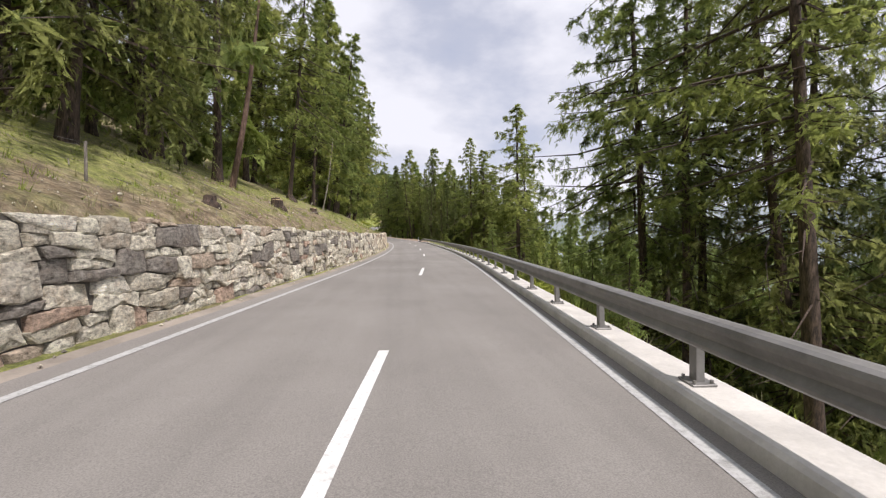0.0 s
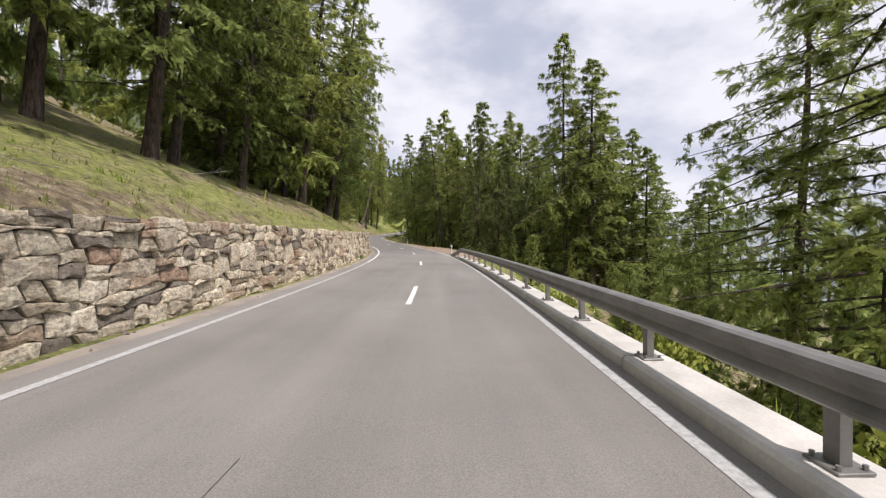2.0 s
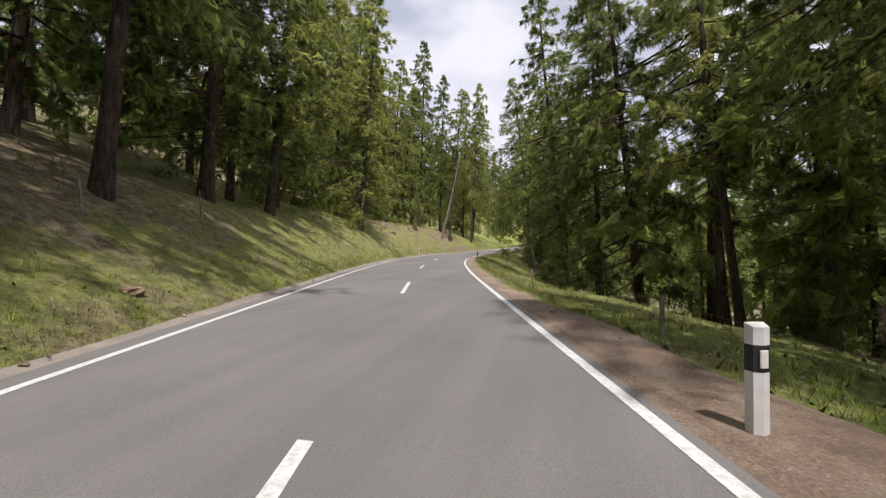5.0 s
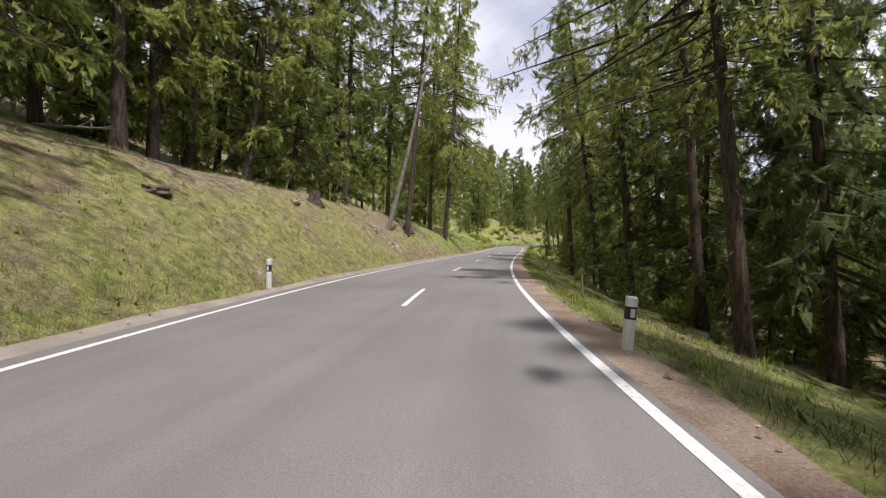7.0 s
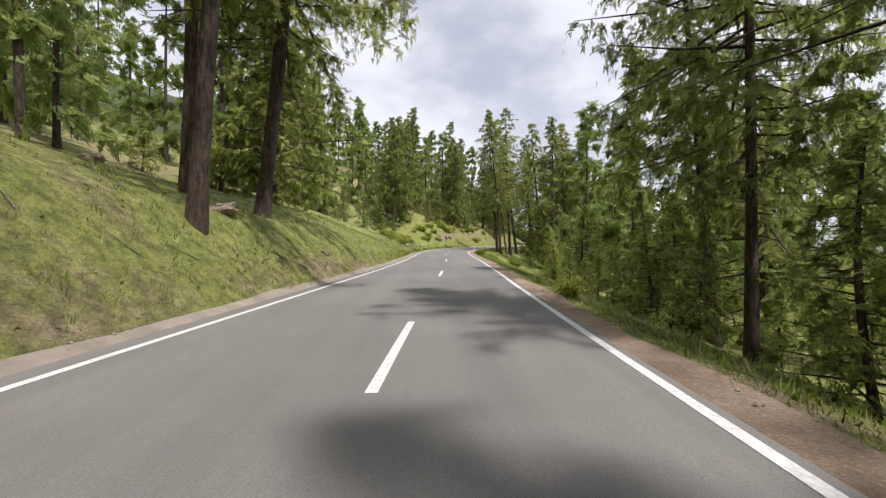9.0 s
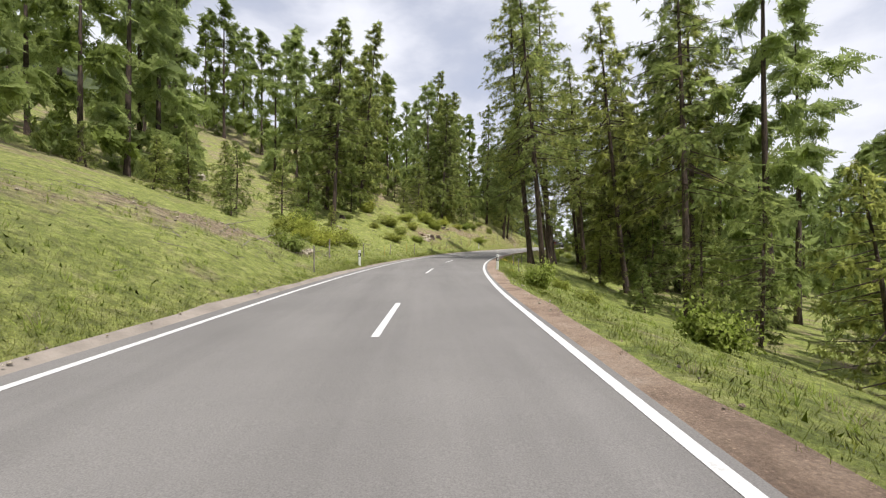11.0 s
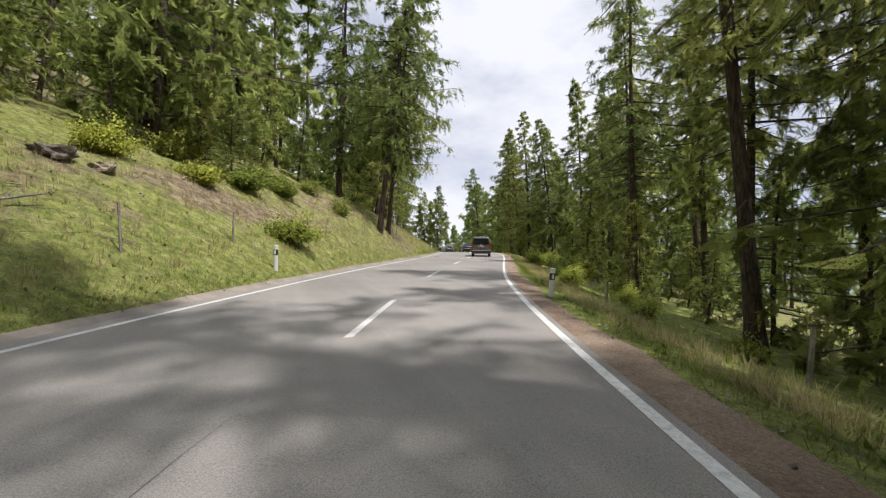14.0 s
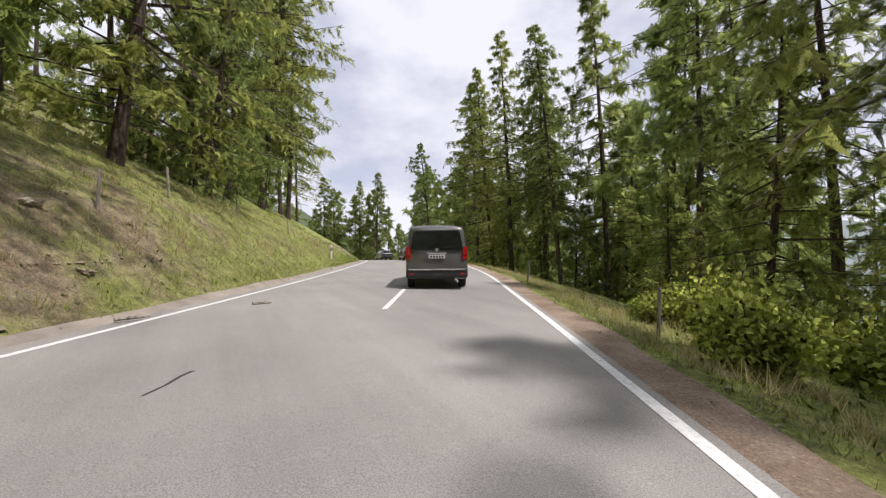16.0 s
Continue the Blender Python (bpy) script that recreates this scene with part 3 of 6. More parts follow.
tagged(new("verge", mesh_of("verge", lay_v, lay_f, EARTH)), "bare reddish earth lay-by beside the road", "verge", kind="structure")

LINE = 0.062


def line_piece(name, y0, y1, x_of, lift=0.017, half=LINE, mat=None):
    ys = np.linspace(y0, y1, max(3, int((y1 - y0) / 1.25) + 1))
    c = slant(ys)
    return strip(name, ys, x_of(ys) - half / c, x_of(ys) + half / c, lift, mat or PAINT)


marks = thing("road_markings", "worn white edge and centre lines on the asphalt", "marking", kind="structure")
piece("edge_line", line_piece("edge_line", -60, 72, lambda y: edge_x(-1, y, 0.0), mat=PAINT_WORN), marks)
piece("edge_line", line_piece("edge_line", 72, 460, lambda y: edge_x(-1, y, 0.0)), marks)
piece("edge_line", line_piece("edge_line", -60, 79.5, lambda y: edge_x(1, y, -0.06), mat=PAINT_WORN), marks)
piece("edge_line", line_piece("edge_line", 111, 460, lambda y: edge_x(1, y, 0.0)), marks)
for k in range(17):
    piece("dash", line_piece("dash", 80.2 + 1.85 * k, 81.2 + 1.85 * k, lambda y: edge_x(1, y, 0.0), half=0.08), marks)
for y in (-12, 1.5, 14.8, 29.5, 42.8, 56, 69.5, 83.4, 96, 108.8, 121, 133, 145, 157.4, 169.5, 181.7, 191.5, 205, 219, 232, 245.3, 256, 265.6, 274,
          283, 292.3, 301.5, 311.2, 320.6, 330, 339.5, 349):
    piece("dash", line_piece("dash", y, y + 3.5, lambda q: 0.55 * edge_x(1, q, 0) + 0.45 * edge_x(-1, q, 0), half=0.06), marks)

# ---- dry stone retaining wall ----
random.seed(11)
stone_wall = thing("stone_wall", "dry stone retaining wall of rough grey and brown stones", "wall", kind="structure")


def wall_point(y, h, out=0.0):
    """A point of the wall's face: along y, height over the road, distance in front of the face."""
    return np.array([float(edge_x(-1, y, WALL_GAP - 0.14 * (1 - h / 1.8) - out)), y, float(along(ROAD_Z, y)) + h])


wy = np.arange(WALL_FROM, 109.0, 1.0)
wv, wf = [], []
for y in wy:
    h = float(wall_height(y))
    for hh, out in ((-0.2, -0.09), (h - 0.02, -0.09), (h - 0.02, -0.5), (-0.2, -0.5)):
        wv.append(wall_point(y, hh, out + 0.02))
for r in range(len(wy) - 1):
    for c in range(4):
        a, b = r * 4 + c, r * 4 + (c + 1) % 4
        wf.append((a, b, b + 4, a + 4))
wf += [(3, 2, 1, 0), tuple(len(wv) - 4 + c for c in range(4))]
piece("wall_core", mesh_of("wall_core", wv, wf, MORTAR), stone_wall)


def noise1(s, k):
    return noise.noise((s, 7.3 * k, 1.7))


random.seed(11)
rows_at = [-0.12]
while rows_at[-1] < 1.95:
    rows_at.append(rows_at[-1] + random.choice((random.uniform(0.13, 0.2), random.uniform(0.2, 0.35))))


def bed(row, s):
    """Height of the wavy joint under a course."""
    if row == 0:
        return -0.12
    return rows_at[row] + 0.12 * noise1(s * 0.8, row) + 0.075 * noise1(s * 2.3, row + 40)


def stone(s0, s1, low, high, lean0, lean1):
    """One rough stone that fills a cell of the wall's face: low and high give its beds along s."""
    m = max(3, min(6, int((s1 - s0) / 0.14) + 2))
    rim = []
    for k in range(m):
        u = k / (m - 1)
        s = s0 + (s1 - s0) * u
        rim.append((s - lean0 * (1 - u) - lean1 * u, low(s)))
    for k in range(m - 1, -1, -1):
        u = k / (m - 1)
        s = s0 + (s1 - s0) * u
        rim.append((s + lean0 * (1 - u) + lean1 * u, high(s)))
    rim = np.array(rim)
    mid = rim.mean(0)
    tall = np.ptp(rim[:, 1])
    for k in (0, m - 1, m, 2 * m - 1):
        rim[k] += (mid - rim[k]) * random.uniform(0.02, 0.14)
    away = mid - rim
    far = np.linalg.norm(away, axis=1)[:, None]
    n = len(rim)
    jig = np.array([[random.uniform(-0.014, 0.014), random.uniform(-0.013, 0.013)] for _ in range(n)])
    outer = rim + away / far * random.uniform(-0.006, 0.008) + jig
    inner = outer + away / far * np.minimum(0.026, 0.32 * far) + jig * 0.6
    core = mid + (inner - mid) * random.uniform(0.45, 0.6) + jig
    tilt, turn, base = random.uniform(-0.12, 0.06), random.uniform(-0.09, 0.09), random.uniform(-0.035, 0.045)

    def lift(p, rough):
        return [base + (q[1] - mid[1]) * tilt + (q[0] - mid[0]) * turn + random.uniform(-rough, rough) for q in p]

    v = []
    for ring, outs in ((outer, [-0.16] * n), (outer, [q - random.uniform(0.008, 0.03) for q in lift(outer, 0.008)]), (inner, lift(inner, 0.008)), (core, [q + 0.012 for q in lift(core, 0.008)])):
        for (s, h), out in zip(ring, outs):
            v.append((s, h, out))
    v.append((mid[0], mid[1], base + 0.014))
    f = []
    for g in range(3):
        for k in range(n):
            j = (k + 1) % n
            f.append((g * n + k, g * n + j, (g + 1) * n + j, (g + 1) * n + k))
    f += [(3 * n + k, 3 * n + (k + 1) % n, 4 * n) for k in range(n)]
    v = np.array(v)
    x = edge_x(-1, v[:, 0], WALL_GAP - 0.14 * (1 - v[:, 1] / 1.8) - v[:, 2])
    return np.stack([x, v[:, 0], along(ROAD_Z, v[:, 0]) + v[:, 1]], 1), f


cells = []
taken = []
for row in range(len(rows_at) - 1):
    s, lean, over = WALL_FROM, 0.0, []
    while s < 108.7:
        hit_it = [q for q in taken if q[0] - 0.12 < s < q[1]]
        if hit_it:
            s, lean = hit_it[0][1], 0.0
            continue
        w = random.choice((random.uniform(0.25, 0.5), random.uniform(0.42, 0.8), random.uniform(0.6, 0.95)))
        nxt = [q[0] for q in taken if q[0] > s]
        e = min([s + w, 108.9] + nxt)
        if nxt and min(nxt) - e < 0.16:
            e = min(nxt)
        lean2 = 0.0 if nxt and e == min(nxt) else random.uniform(-0.07, 0.07)
        top = float(wall_height((s + e) / 2))
        up = row + 1
        if random.random() < 0.2 and row < len(rows_at) - 2 and 0.35 < e - s < 0.9:
            up = row + 2
            over.append((s, e))
        cap = top + random.uniform(-0.03, 0.06)
        if bed(row, (s + e) / 2) < top - 0.08:
            low, high = (lambda q, r=row: bed(r, q)), (lambda q, r=up, c=cap: min(bed(r, q), c))
            if up == row + 1 and rows_at[up] - rows_at[row] > 0.2 and random.random() < 0.34:
                part_at = random.uniform(0.35, 0.65)
                mid = lambda q, a=low, b=high, g=part_at: a(q) + (b(q) - a(q)) * g
                cells.append((s, e, low, mid, lean, lean2))
                cells.append((s, e, mid, high, lean * 0.5, lean2 * 0.5))
            else:
                cells.append((s, e, low, high, lean, lean2))
        s, lean = e, lean2
    taken = over
near_cells = [k for k, q in enumerate(cells) if 60 < q[0] < 86]
random.Random(3).shuffle(near_cells)
near_cells = set(near_cells[:300])
rest_v, rest_f, count = [], [], 0
for k, cell in enumerate(cells):
    v, f = stone(*cell)
    if k in near_cells:
        at = v.mean(0)
        piece("stone", mesh_of("stone", v - at, f, STONE), stone_wall, Matrix.Translation(Vector(at)))
    else:
        rest_v.append(v)
        rest_f += [tuple(i + count for i in g) for g in f]
        count += len(v)
tagged(piece("stones", mesh_of("stones", np.concatenate(rest_v), rest_f, STONE), stone_wall), kind="stuff")

# ---- concrete kerb and guard rail on the valley side ----
KERB_END = 76.6
kerb = thing("kerb", "pale concrete kerb under the guard rail", "kerb", kind="structure")
ky = -24.0
while ky < KERB_END:
    ye = min(ky + 4.2, KERB_END)
    ys = np.linspace(ky + 0.012, ye - 0.012, 5)
    outline = [(0.12, -0.3), (0.14, 0.12), (0.17, 0.15), (0.6, 0.15), (0.63, 0.12), (0.63, -0.6)]
    v = [(float(edge_x(1, y, d)), float(y), float(along(ROAD_Z, y)) + h) for y in ys for d, h in outline]
    n = len(outline)
    f = [(r * n + c, r * n + (c + 1) % n, (r + 1) * n + (c + 1) % n, (r + 1) * n + c) for r in range(4) for c in range(n)]
    f += [tuple(range(n - 1, -1, -1)), tuple(4 * n + c for c in range(n))]
    piece("kerb_slab", mesh_of("kerb_slab", v, f, CONCRETE), kerb)
    ky = ye

guard_rail = thing("guard_rail", "galvanised steel guard rail with a ramped end", "guard rail")
GY2 = np.concatenate([np.arange(-24, 76.1, 1.05), [77.0, 78.0, 79.0, 80.0, 81.0, 82.0]])


def rail_top(y):
    return np.interp(y, [-30, 76.0, 81.0, 82.0], [0.75, 0.75, 0.18, 0.03])


# hollow box section with a shallow groove towards the road
SECTION = [(0.045, 0.002), (0.0, 0.006), (-0.05, -0.002), (-0.078, -0.02), (-0.09, -0.05), (-0.088, -0.078), (-0.074, -0.102), (-0.058, -0.13), (-0.056, -0.152), (-0.072, -0.178), (-0.088, -0.204), (-0.082, -0.23), (-0.06, -0.25), (-0.03, -0.258), (0.03, -0.258), (0.06, -0.236), (0.068, -0.18), (0.068, -0.07), (0.05, -0.02)]
n = len(SECTION)
v = [(float(edge_x(1, y, 0.29 + d)), float(y), float(along(ROAD_Z, y) + rail_top(y)) + h) for y in GY2 for d, h in SECTION]
f = [(r * n + c, (r + 1) * n + c, (r + 1) * n + (c + 1) % n, r * n + (c + 1) % n) for r in range(len(GY2) - 1) for c in range(n)]
f += [tuple(range(n)), tuple((len(GY2) - 1) * n + c for c in range(n - 1, -1, -1))]
rail_me = mesh_of("beam", v, f, STEEL, False)
rail_me.validate()
piece("beam", rail_me, guard_rail)
bm = bmesh.new()
for size, at in (((0.012, 0.1, 0.62), (0, 0, 0.3)), ((0.06, 0.01, 0.62), (0.03, 0.046, 0.3)), ((0.06, 0.01, 0.62), (0.03, -0.046, 0.3))):
    o = bmesh.new()
    o = box(size, at)
    me = bpy.data.meshes.new("tmp")
    o.to_mesh(me)
    o.free()
    bm.from_mesh(me)
    bpy.data.meshes.remove(me)
post_me = bpy.data.meshes.new("post")
bm.to_mesh(post_me)
bm.free()
post_me.materials.append(STEEL)
plate_bm = box((0.2, 0.22, 0.02), (0.03, 0, 0.012), 0.004, 1)
for bx, by in ((-0.04, -0.08), (-0.04, 0.08), (0.1, -0.08), (0.1, 0.08)):
    bmesh.ops.create_cone(plate_bm, cap_ends=True, segments=6, radius1=0.014, radius2=0.014, depth=0.03, matrix=Matrix.Translation((bx, by, 0.035)))
plate_me = bpy.data.meshes.new("base_plate")
plate_bm.to_mesh(plate_me)
plate_bm.free()
plate_me.materials.append(STEEL)
for k in range(48):
    y = 74.6 - 2.1 * k
    x = float(edge_x(1, y, 0.34))
    lean = -2.0
    m = Matrix.Translation((x, y, float(along(ROAD_Z, y)) + 0.15)) @ Euler((0, radians(lean), radians(heading(y)))).to_matrix().to_4x4()
    po = piece("post", post_me, guard_rail, m @ Matrix.Diagonal((1, 1, 0.86, 1)))
    piece("base_plate", plate_me, po, Matrix.Diagonal((1, 1, 1 / 0.86, 1)))
y = 78.2
m = Matrix.Translation((float(edge_x(1, y, 0.34)), y, float(along(ROAD_Z, y)) - 0.1)) @ Euler((0, 0, radians(heading(y)))).to_matrix().to_4x4()
piece("post", post_me, guard_rail, m @ Matrix.Diagonal((1, 1, 0.6, 1)))


# ---- trees ----
def conifer(name, seed, tall, clear, reach, limbs, sprays, size, bare=0.0, droop=0.35, slim=0.11, hang=0.8):
    """Trunk with limbs, and a crown of needle sprays on side twigs that hang from the limbs. clear: share of the height with no crown; bare: share of bare limbs."""
    r = np.random.RandomState(seed)
    ring, levels = 9, 11
    base_r = 0.0082 * tall + 0.03
    bend = r.uniform(-0.35, 0.35, 2)
    v, f = [], []

    def axis(u):
        return np.array([bend[0] * math.sin(u * 2.6), bend[1] * math.sin(u * 2.2 + 0.4), u * tall])

    for k in range(levels + 1):
        u = (k / levels) ** 1.3
        rad = base_r * (1 - u) ** 0.8 * (1.0 + 0.4 * math.exp(-u * 50)) + 0.012
        c = axis(u) - (np.array([0, 0, 0.4]) if k == 0 else 0)
        for a in range(ring):
            t = 2 * math.pi * a / ring
            q = rad * (1 + 0.1 * math.sin(3 * a + seed + k))
            v.append(c + [q * math.cos(t), q * math.sin(t), 0])
    for k in range(levels):
        for a in range(ring):
            b = (a + 1) % ring
            f.append((k * ring + a, k * ring + b, (k + 1) * ring + b, (k + 1) * ring + a))
    tri, bv, bf = [], [], []
    lobe = r.uniform(0, 6.28, 3)
    per = 11 if sprays > 150 else 7
    rings = 3 if sprays > 150 else 2
    for n in range(limbs):
        dead = r.rand() < bare
        u = clear + (1 - clear) * ((n + r.rand()) / limbs) ** 0.95 if not dead else r.uniform(0.12, clear + 0.15)
        w = max(0.0, (u - clear) / (1 - clear))
        az = n * 2.39996 + r.uniform(-0.9, 0.9)
        shape = 1 + 0.2 * math.sin(az + lobe[0]) + 0.16 * math.sin(2 * az + lobe[1] + 5 * w) + 0.16 * math.sin(11 * w + lobe[2])
        span = reach * (min(1.0, 0.62 + 2.4 * w) * (1 - w ** 1.5) ** 0.8 + 0.05) * shape * r.uniform(0.45, 1.12)
        if dead:
            span *= 0.6
        out = np.array([math.cos(az), math.sin(az), 0])
        side = np.array([-out[1], out[0], 0])
        root = axis(u)
        rise = r.uniform(-0.34, 0.04) + 0.75 * max(w - 0.6, 0)
        sag = droop * r.uniform(0.5, 1.3)
        sway = r.uniform(-0.14, 0.14)

        def at(s):
            s = np.asarray(s, float)[..., None]
            return root + out * s * span + np.array([0, 0, 1.0]) * (rise * s * span - sag * span * 0.5 * s * s + 0.2 * span * s ** 4) + side * (sway * s * s + 0.05 * np.sin(s * 4 + n)) * span

        thick = 0.012 + 0.011 * span
        i0 = len(bv)
        for k in range(rings):
            s = k / (rings - 1)
            c = at(s)
            q = thick * (1 - 0.85 * s)
            for a in range(3):
                t = 2.0944 * a
                bv.append(c + side * q * math.cos(t) + np.array([0, 0, q * math.sin(t)]))
        for k in range(rings - 1):
            for a in range(3):
                b = (a + 1) % 3
                bf.append((i0 + k * 3 + a, i0 + k * 3 + b, i0 + (k + 1) * 3 + b, i0 + (k + 1) * 3 + a))
        if dead:
            continue
        twigs = max(3, int(sprays / per * (0.3 + 0.7 * span / reach)))
        s = r.uniform(0.1, 1.0, twigs) ** 0.75
        way = np.where(r.rand(twigs) < 0.5, -1.0, 1.0)[:, None] * side * r.uniform(0.3, 1.0, twigs)[:, None] + out * r.uniform(-0.1, 0.9, twigs)[:, None]
        ln = (0.2 * span * (1.25 - s) + 0.22) * r.uniform(0.5, 1.3, twigs)
        fall = hang * r.uniform(0.25, 1.5, twigs) * (0.35 + 0.65 * (1 - 0.6 * w))
        q = np.repeat(np.arange(twigs), per)
        g = np.tile((np.arange(per) + 0.5) / per, twigs) + r.uniform(-0.08, 0.08, twigs * per)
        base = at(s)[q]
        p = base + way[q] * (ln[q] * g)[:, None] - np.array([0, 0, 1.0]) * (fall[q] * (0.12 + ln[q]) * g ** 1.5)[:, None] + r.normal(0, 0.05 + 0.07 * size, (len(q), 3))
        d = way[q] * (1 - 0.45 * g)[:, None] - np.array([0, 0, 1.0]) * (fall[q] * 1.1 * g + 0.15)[:, None] + r.normal(0, 0.38, (len(q), 3))
        d /= np.linalg.norm(d, axis=1)[:, None]
        o = r.normal(0, 1, d.shape)
        o -= (o * d).sum(1)[:, None] * d
        o /= np.linalg.norm(o, axis=1)[:, None]
        le = size * r.uniform(0.6, 1.3, len(q))[:, None] * (1.1 - 0.35 * g)[:, None]
        wd = le * slim * r.uniform(0.65, 1.4, len(q))[:, None]
        tri.append(np.stack([p - d * le * 0.2 + o * wd, p + d * le, p - d * le * 0.1 - o * wd], 1))
    tri = np.concatenate(tri).reshape(-1, 3)
    faces = np.arange(len(tri)).reshape(-1, 3)
    crown = mesh_of("crown", tri, faces, LARCH)
    soft = tri * [1, 1, 0] / (np.linalg.norm(tri[:, :2], axis=1)[:, None] + 0.3) + [0, 0, 0.8] + r.normal(0, 0.35, tri.shape)
    crown.normals_split_custom_set_from_vertices((soft / np.linalg.norm(soft, axis=1)[:, None]).tolist())
    return mesh_of("trunk", np.array(v), f, BARK, True), crown, mesh_of("branchwork", np.array(bv), bf, BARK)


def tree_kind(name, label, args, mats=None):
    trunk, crown, limbs = conifer(name, *args)
    if mats:
        crown.materials[0] = mats[0]
        if len(mats) > 1:
            trunk.materials[0] = mats[1]
    ob = thing(name, label, "tree")
    piece("trunk", trunk, ob)
    piece("crown", crown, ob)
    tagged(piece("branchwork", limbs, ob), kind="stuff")
    return ob


# seed, height, clear, reach, limbs, sprays per limb, spray size, bare, droop
FULL, THIN, DARK = "tall larch with light green drooping needle sprays", "tall larch with a bare dark trunk and thin crown", "dark green spruce with hanging branches"
FORMS = ((1, 25, 0.06, 6.0, 0.04, 0.5, FULL), (2, 27, 0.1, 5.7, 0.06, 0.55, FULL), (3, 23, 0.04, 6.3, 0.03, 0.45, FULL), (4, 26, 0.23, 5.7, 0.1, 0.6, FULL),
         (5, 26, 0.36, 5.0, 0.26, 0.7, THIN), (6, 24, 0.32, 4.8, 0.28, 0.75, THIN), (7, 25, 0.05, 4.8, 0.05, 0.8, DARK), (8, 22, 0.08, 4.6, 0.1, 0.85, DARK))


def forms(limbs, sprays, size, slim):
    out = []
    for seed, tall, clear, reach, bare, droop, label in FORMS:
        thin = {THIN: 0.62, DARK: 0.8, FULL: 1.0}[label]
        out.append(tree_kind("spruce" if label == DARK else "larch", label, (seed, tall, clear, reach, limbs, int(sprays * thin), size, bare, droop, slim * (1.0 if label == FULL else 0.85), {THIN: 0.8, DARK: 1.3, FULL: 1.0}[label]), (SPRUCE,) if label == DARK else None))
    return out


NEAR = forms(130, 215, 0.33, 0.26)
MID = forms(96, 112, 0.56, 0.29)
FAR = [conifer("larch", *a) for a in ((11, 24, 0.06, 5.4, 30, 35, 1.4, 0.03, 0.45, 0.4, 0.9), (12, 26, 0.1, 5.0, 30, 35, 1.4, 0.03, 0.5, 0.4, 0.9), (13, 22, 0.05, 5.6, 30, 35, 1.4, 0.03, 0.45, 0.4, 0.9))]
FAR += [conifer("spruce", *a) for a in ((14, 24, 0.06, 4.6, 30, 35, 1.35, 0.03, 0.65, 0.4, 1.2),)]
YOUNG = [tree_kind("larch_sapling", "young light green larch on the slope", a) for a in ((21, 5.0, 0.04, 1.6, 52, 60, 0.3, 0.0, 0.3, 0.18), (22, 8.0, 0.04, 2.3, 62, 66, 0.34, 0.0, 0.35, 0.18))]
for ob in NEAR + MID + YOUNG:
    ob.matrix_world = pose(0, 0, 0)
used = set()
standing = []


def plant(kinds, k, x, y, scale=1.0, lean=(0.0, 0.0), sink=0.0, turn=None, wide=1.0):
    """Sets a tree of the given kind on the ground; the first of each kind is the model itself."""
    far_off = max(float(along(ROAD_XL, y)) - x, x - float(along(ROAD_XR, y)))
    if kinds is NEAR and far_off > (31 if x > 0 and y < 105 else 10.5):
        kinds = MID
    ob = kinds[k % len(kinds)]
    if lean == (0.0, 0.0):
        lean = (random.uniform(-3, 3), random.uniform(1, 7) if x < float(along(ROAD_XL, y)) else -random.uniform(1, 8))
    m = pose(x, y, float(ground_z(x, y)) - 0.05 - sink, lean[0], lean[1], 0) @ pose(0, 0, 0, 0, 0, random.uniform(0, 360) if turn is None else turn)
    m = m @ Matrix.Diagonal((scale * wide * random.uniform(0.92, 1.1), scale * wide * random.uniform(0.92, 1.1), scale, 1))
    standing.append((x, y))
    if ob.name not in used:  # the model itself stands first
        used.add(ob.name)
        ob.matrix_basis = m
        return ob
    c = copy_thing(ob, m)
    c.matrix_basis = m
    return c


random.seed(5)
# trees along the wall: x, y, kind, height share
for x, y, k, s in ((-10.3, 14.6, 6, 1.0), (-11.0, 20.5, 7, 1.05), (-10.3, 26.3, 4, 1.0), (-13.8, 29.6, 0, 1.05), (-14, 42, 3, 1.0), (-9.5, 51, 5, 0.9), (-12, 58, 1, 1.0),
                   (-13.5, 96, 2, 1.0), (-14.5, 103, 7, 1.0), (-12.8, 88, 1, 1.0), (-13, 79, 2, 1.0), (-10.8, 70, 3, 0.95), (-12.2, 81, 0, 1.0), (-12.5, 91, 1, 1.0), (-17.5, 36, 6, 1.0), (-15, 47, 0, 1.0), (-11.6, 63, 3, 1.0), (-16, 12, 2, 1.0), (-15, 23, 5, 1.0), (-13, 7, 1, 1.0)):
    plant(NEAR, k, x, y, s)
plant(NEAR, 3, -14.1, 112.6, 1.0, (0, 15), turn=0)
# old larches that lean out over the road
for x, y, k, s, w, lean in ((-10.2, 102.3, 3, 1.0, 1.1, 8), (-12.6, 107.6, 3, 1.0, 1.0, 8), (-15.8, 119.5, 3, 1.0, 1.1, 7), (-18.0, 126.0, 1, 1.0, 1.1, 7), (-19.9, 133.0, 3, 1.0, 1.1, 6), (-9.4, 87.0, 3, 1.05, 1.05, 7), (-9.2, 95.0, 1, 1.0, 1.05, 8), (-10.2, 76.5, 3, 1.05, 1.0, 5), (-9.2, 66.0, 1, 1.0, 1.05, 7), (-10.4, 55.0, 0, 1.0, 1.05, 6), (-9.7, 40.5, 3, 0.9, 0.8, 5)):
    plant(NEAR, k, x, y, s, (random.uniform(-2, 2), lean), wide=w)
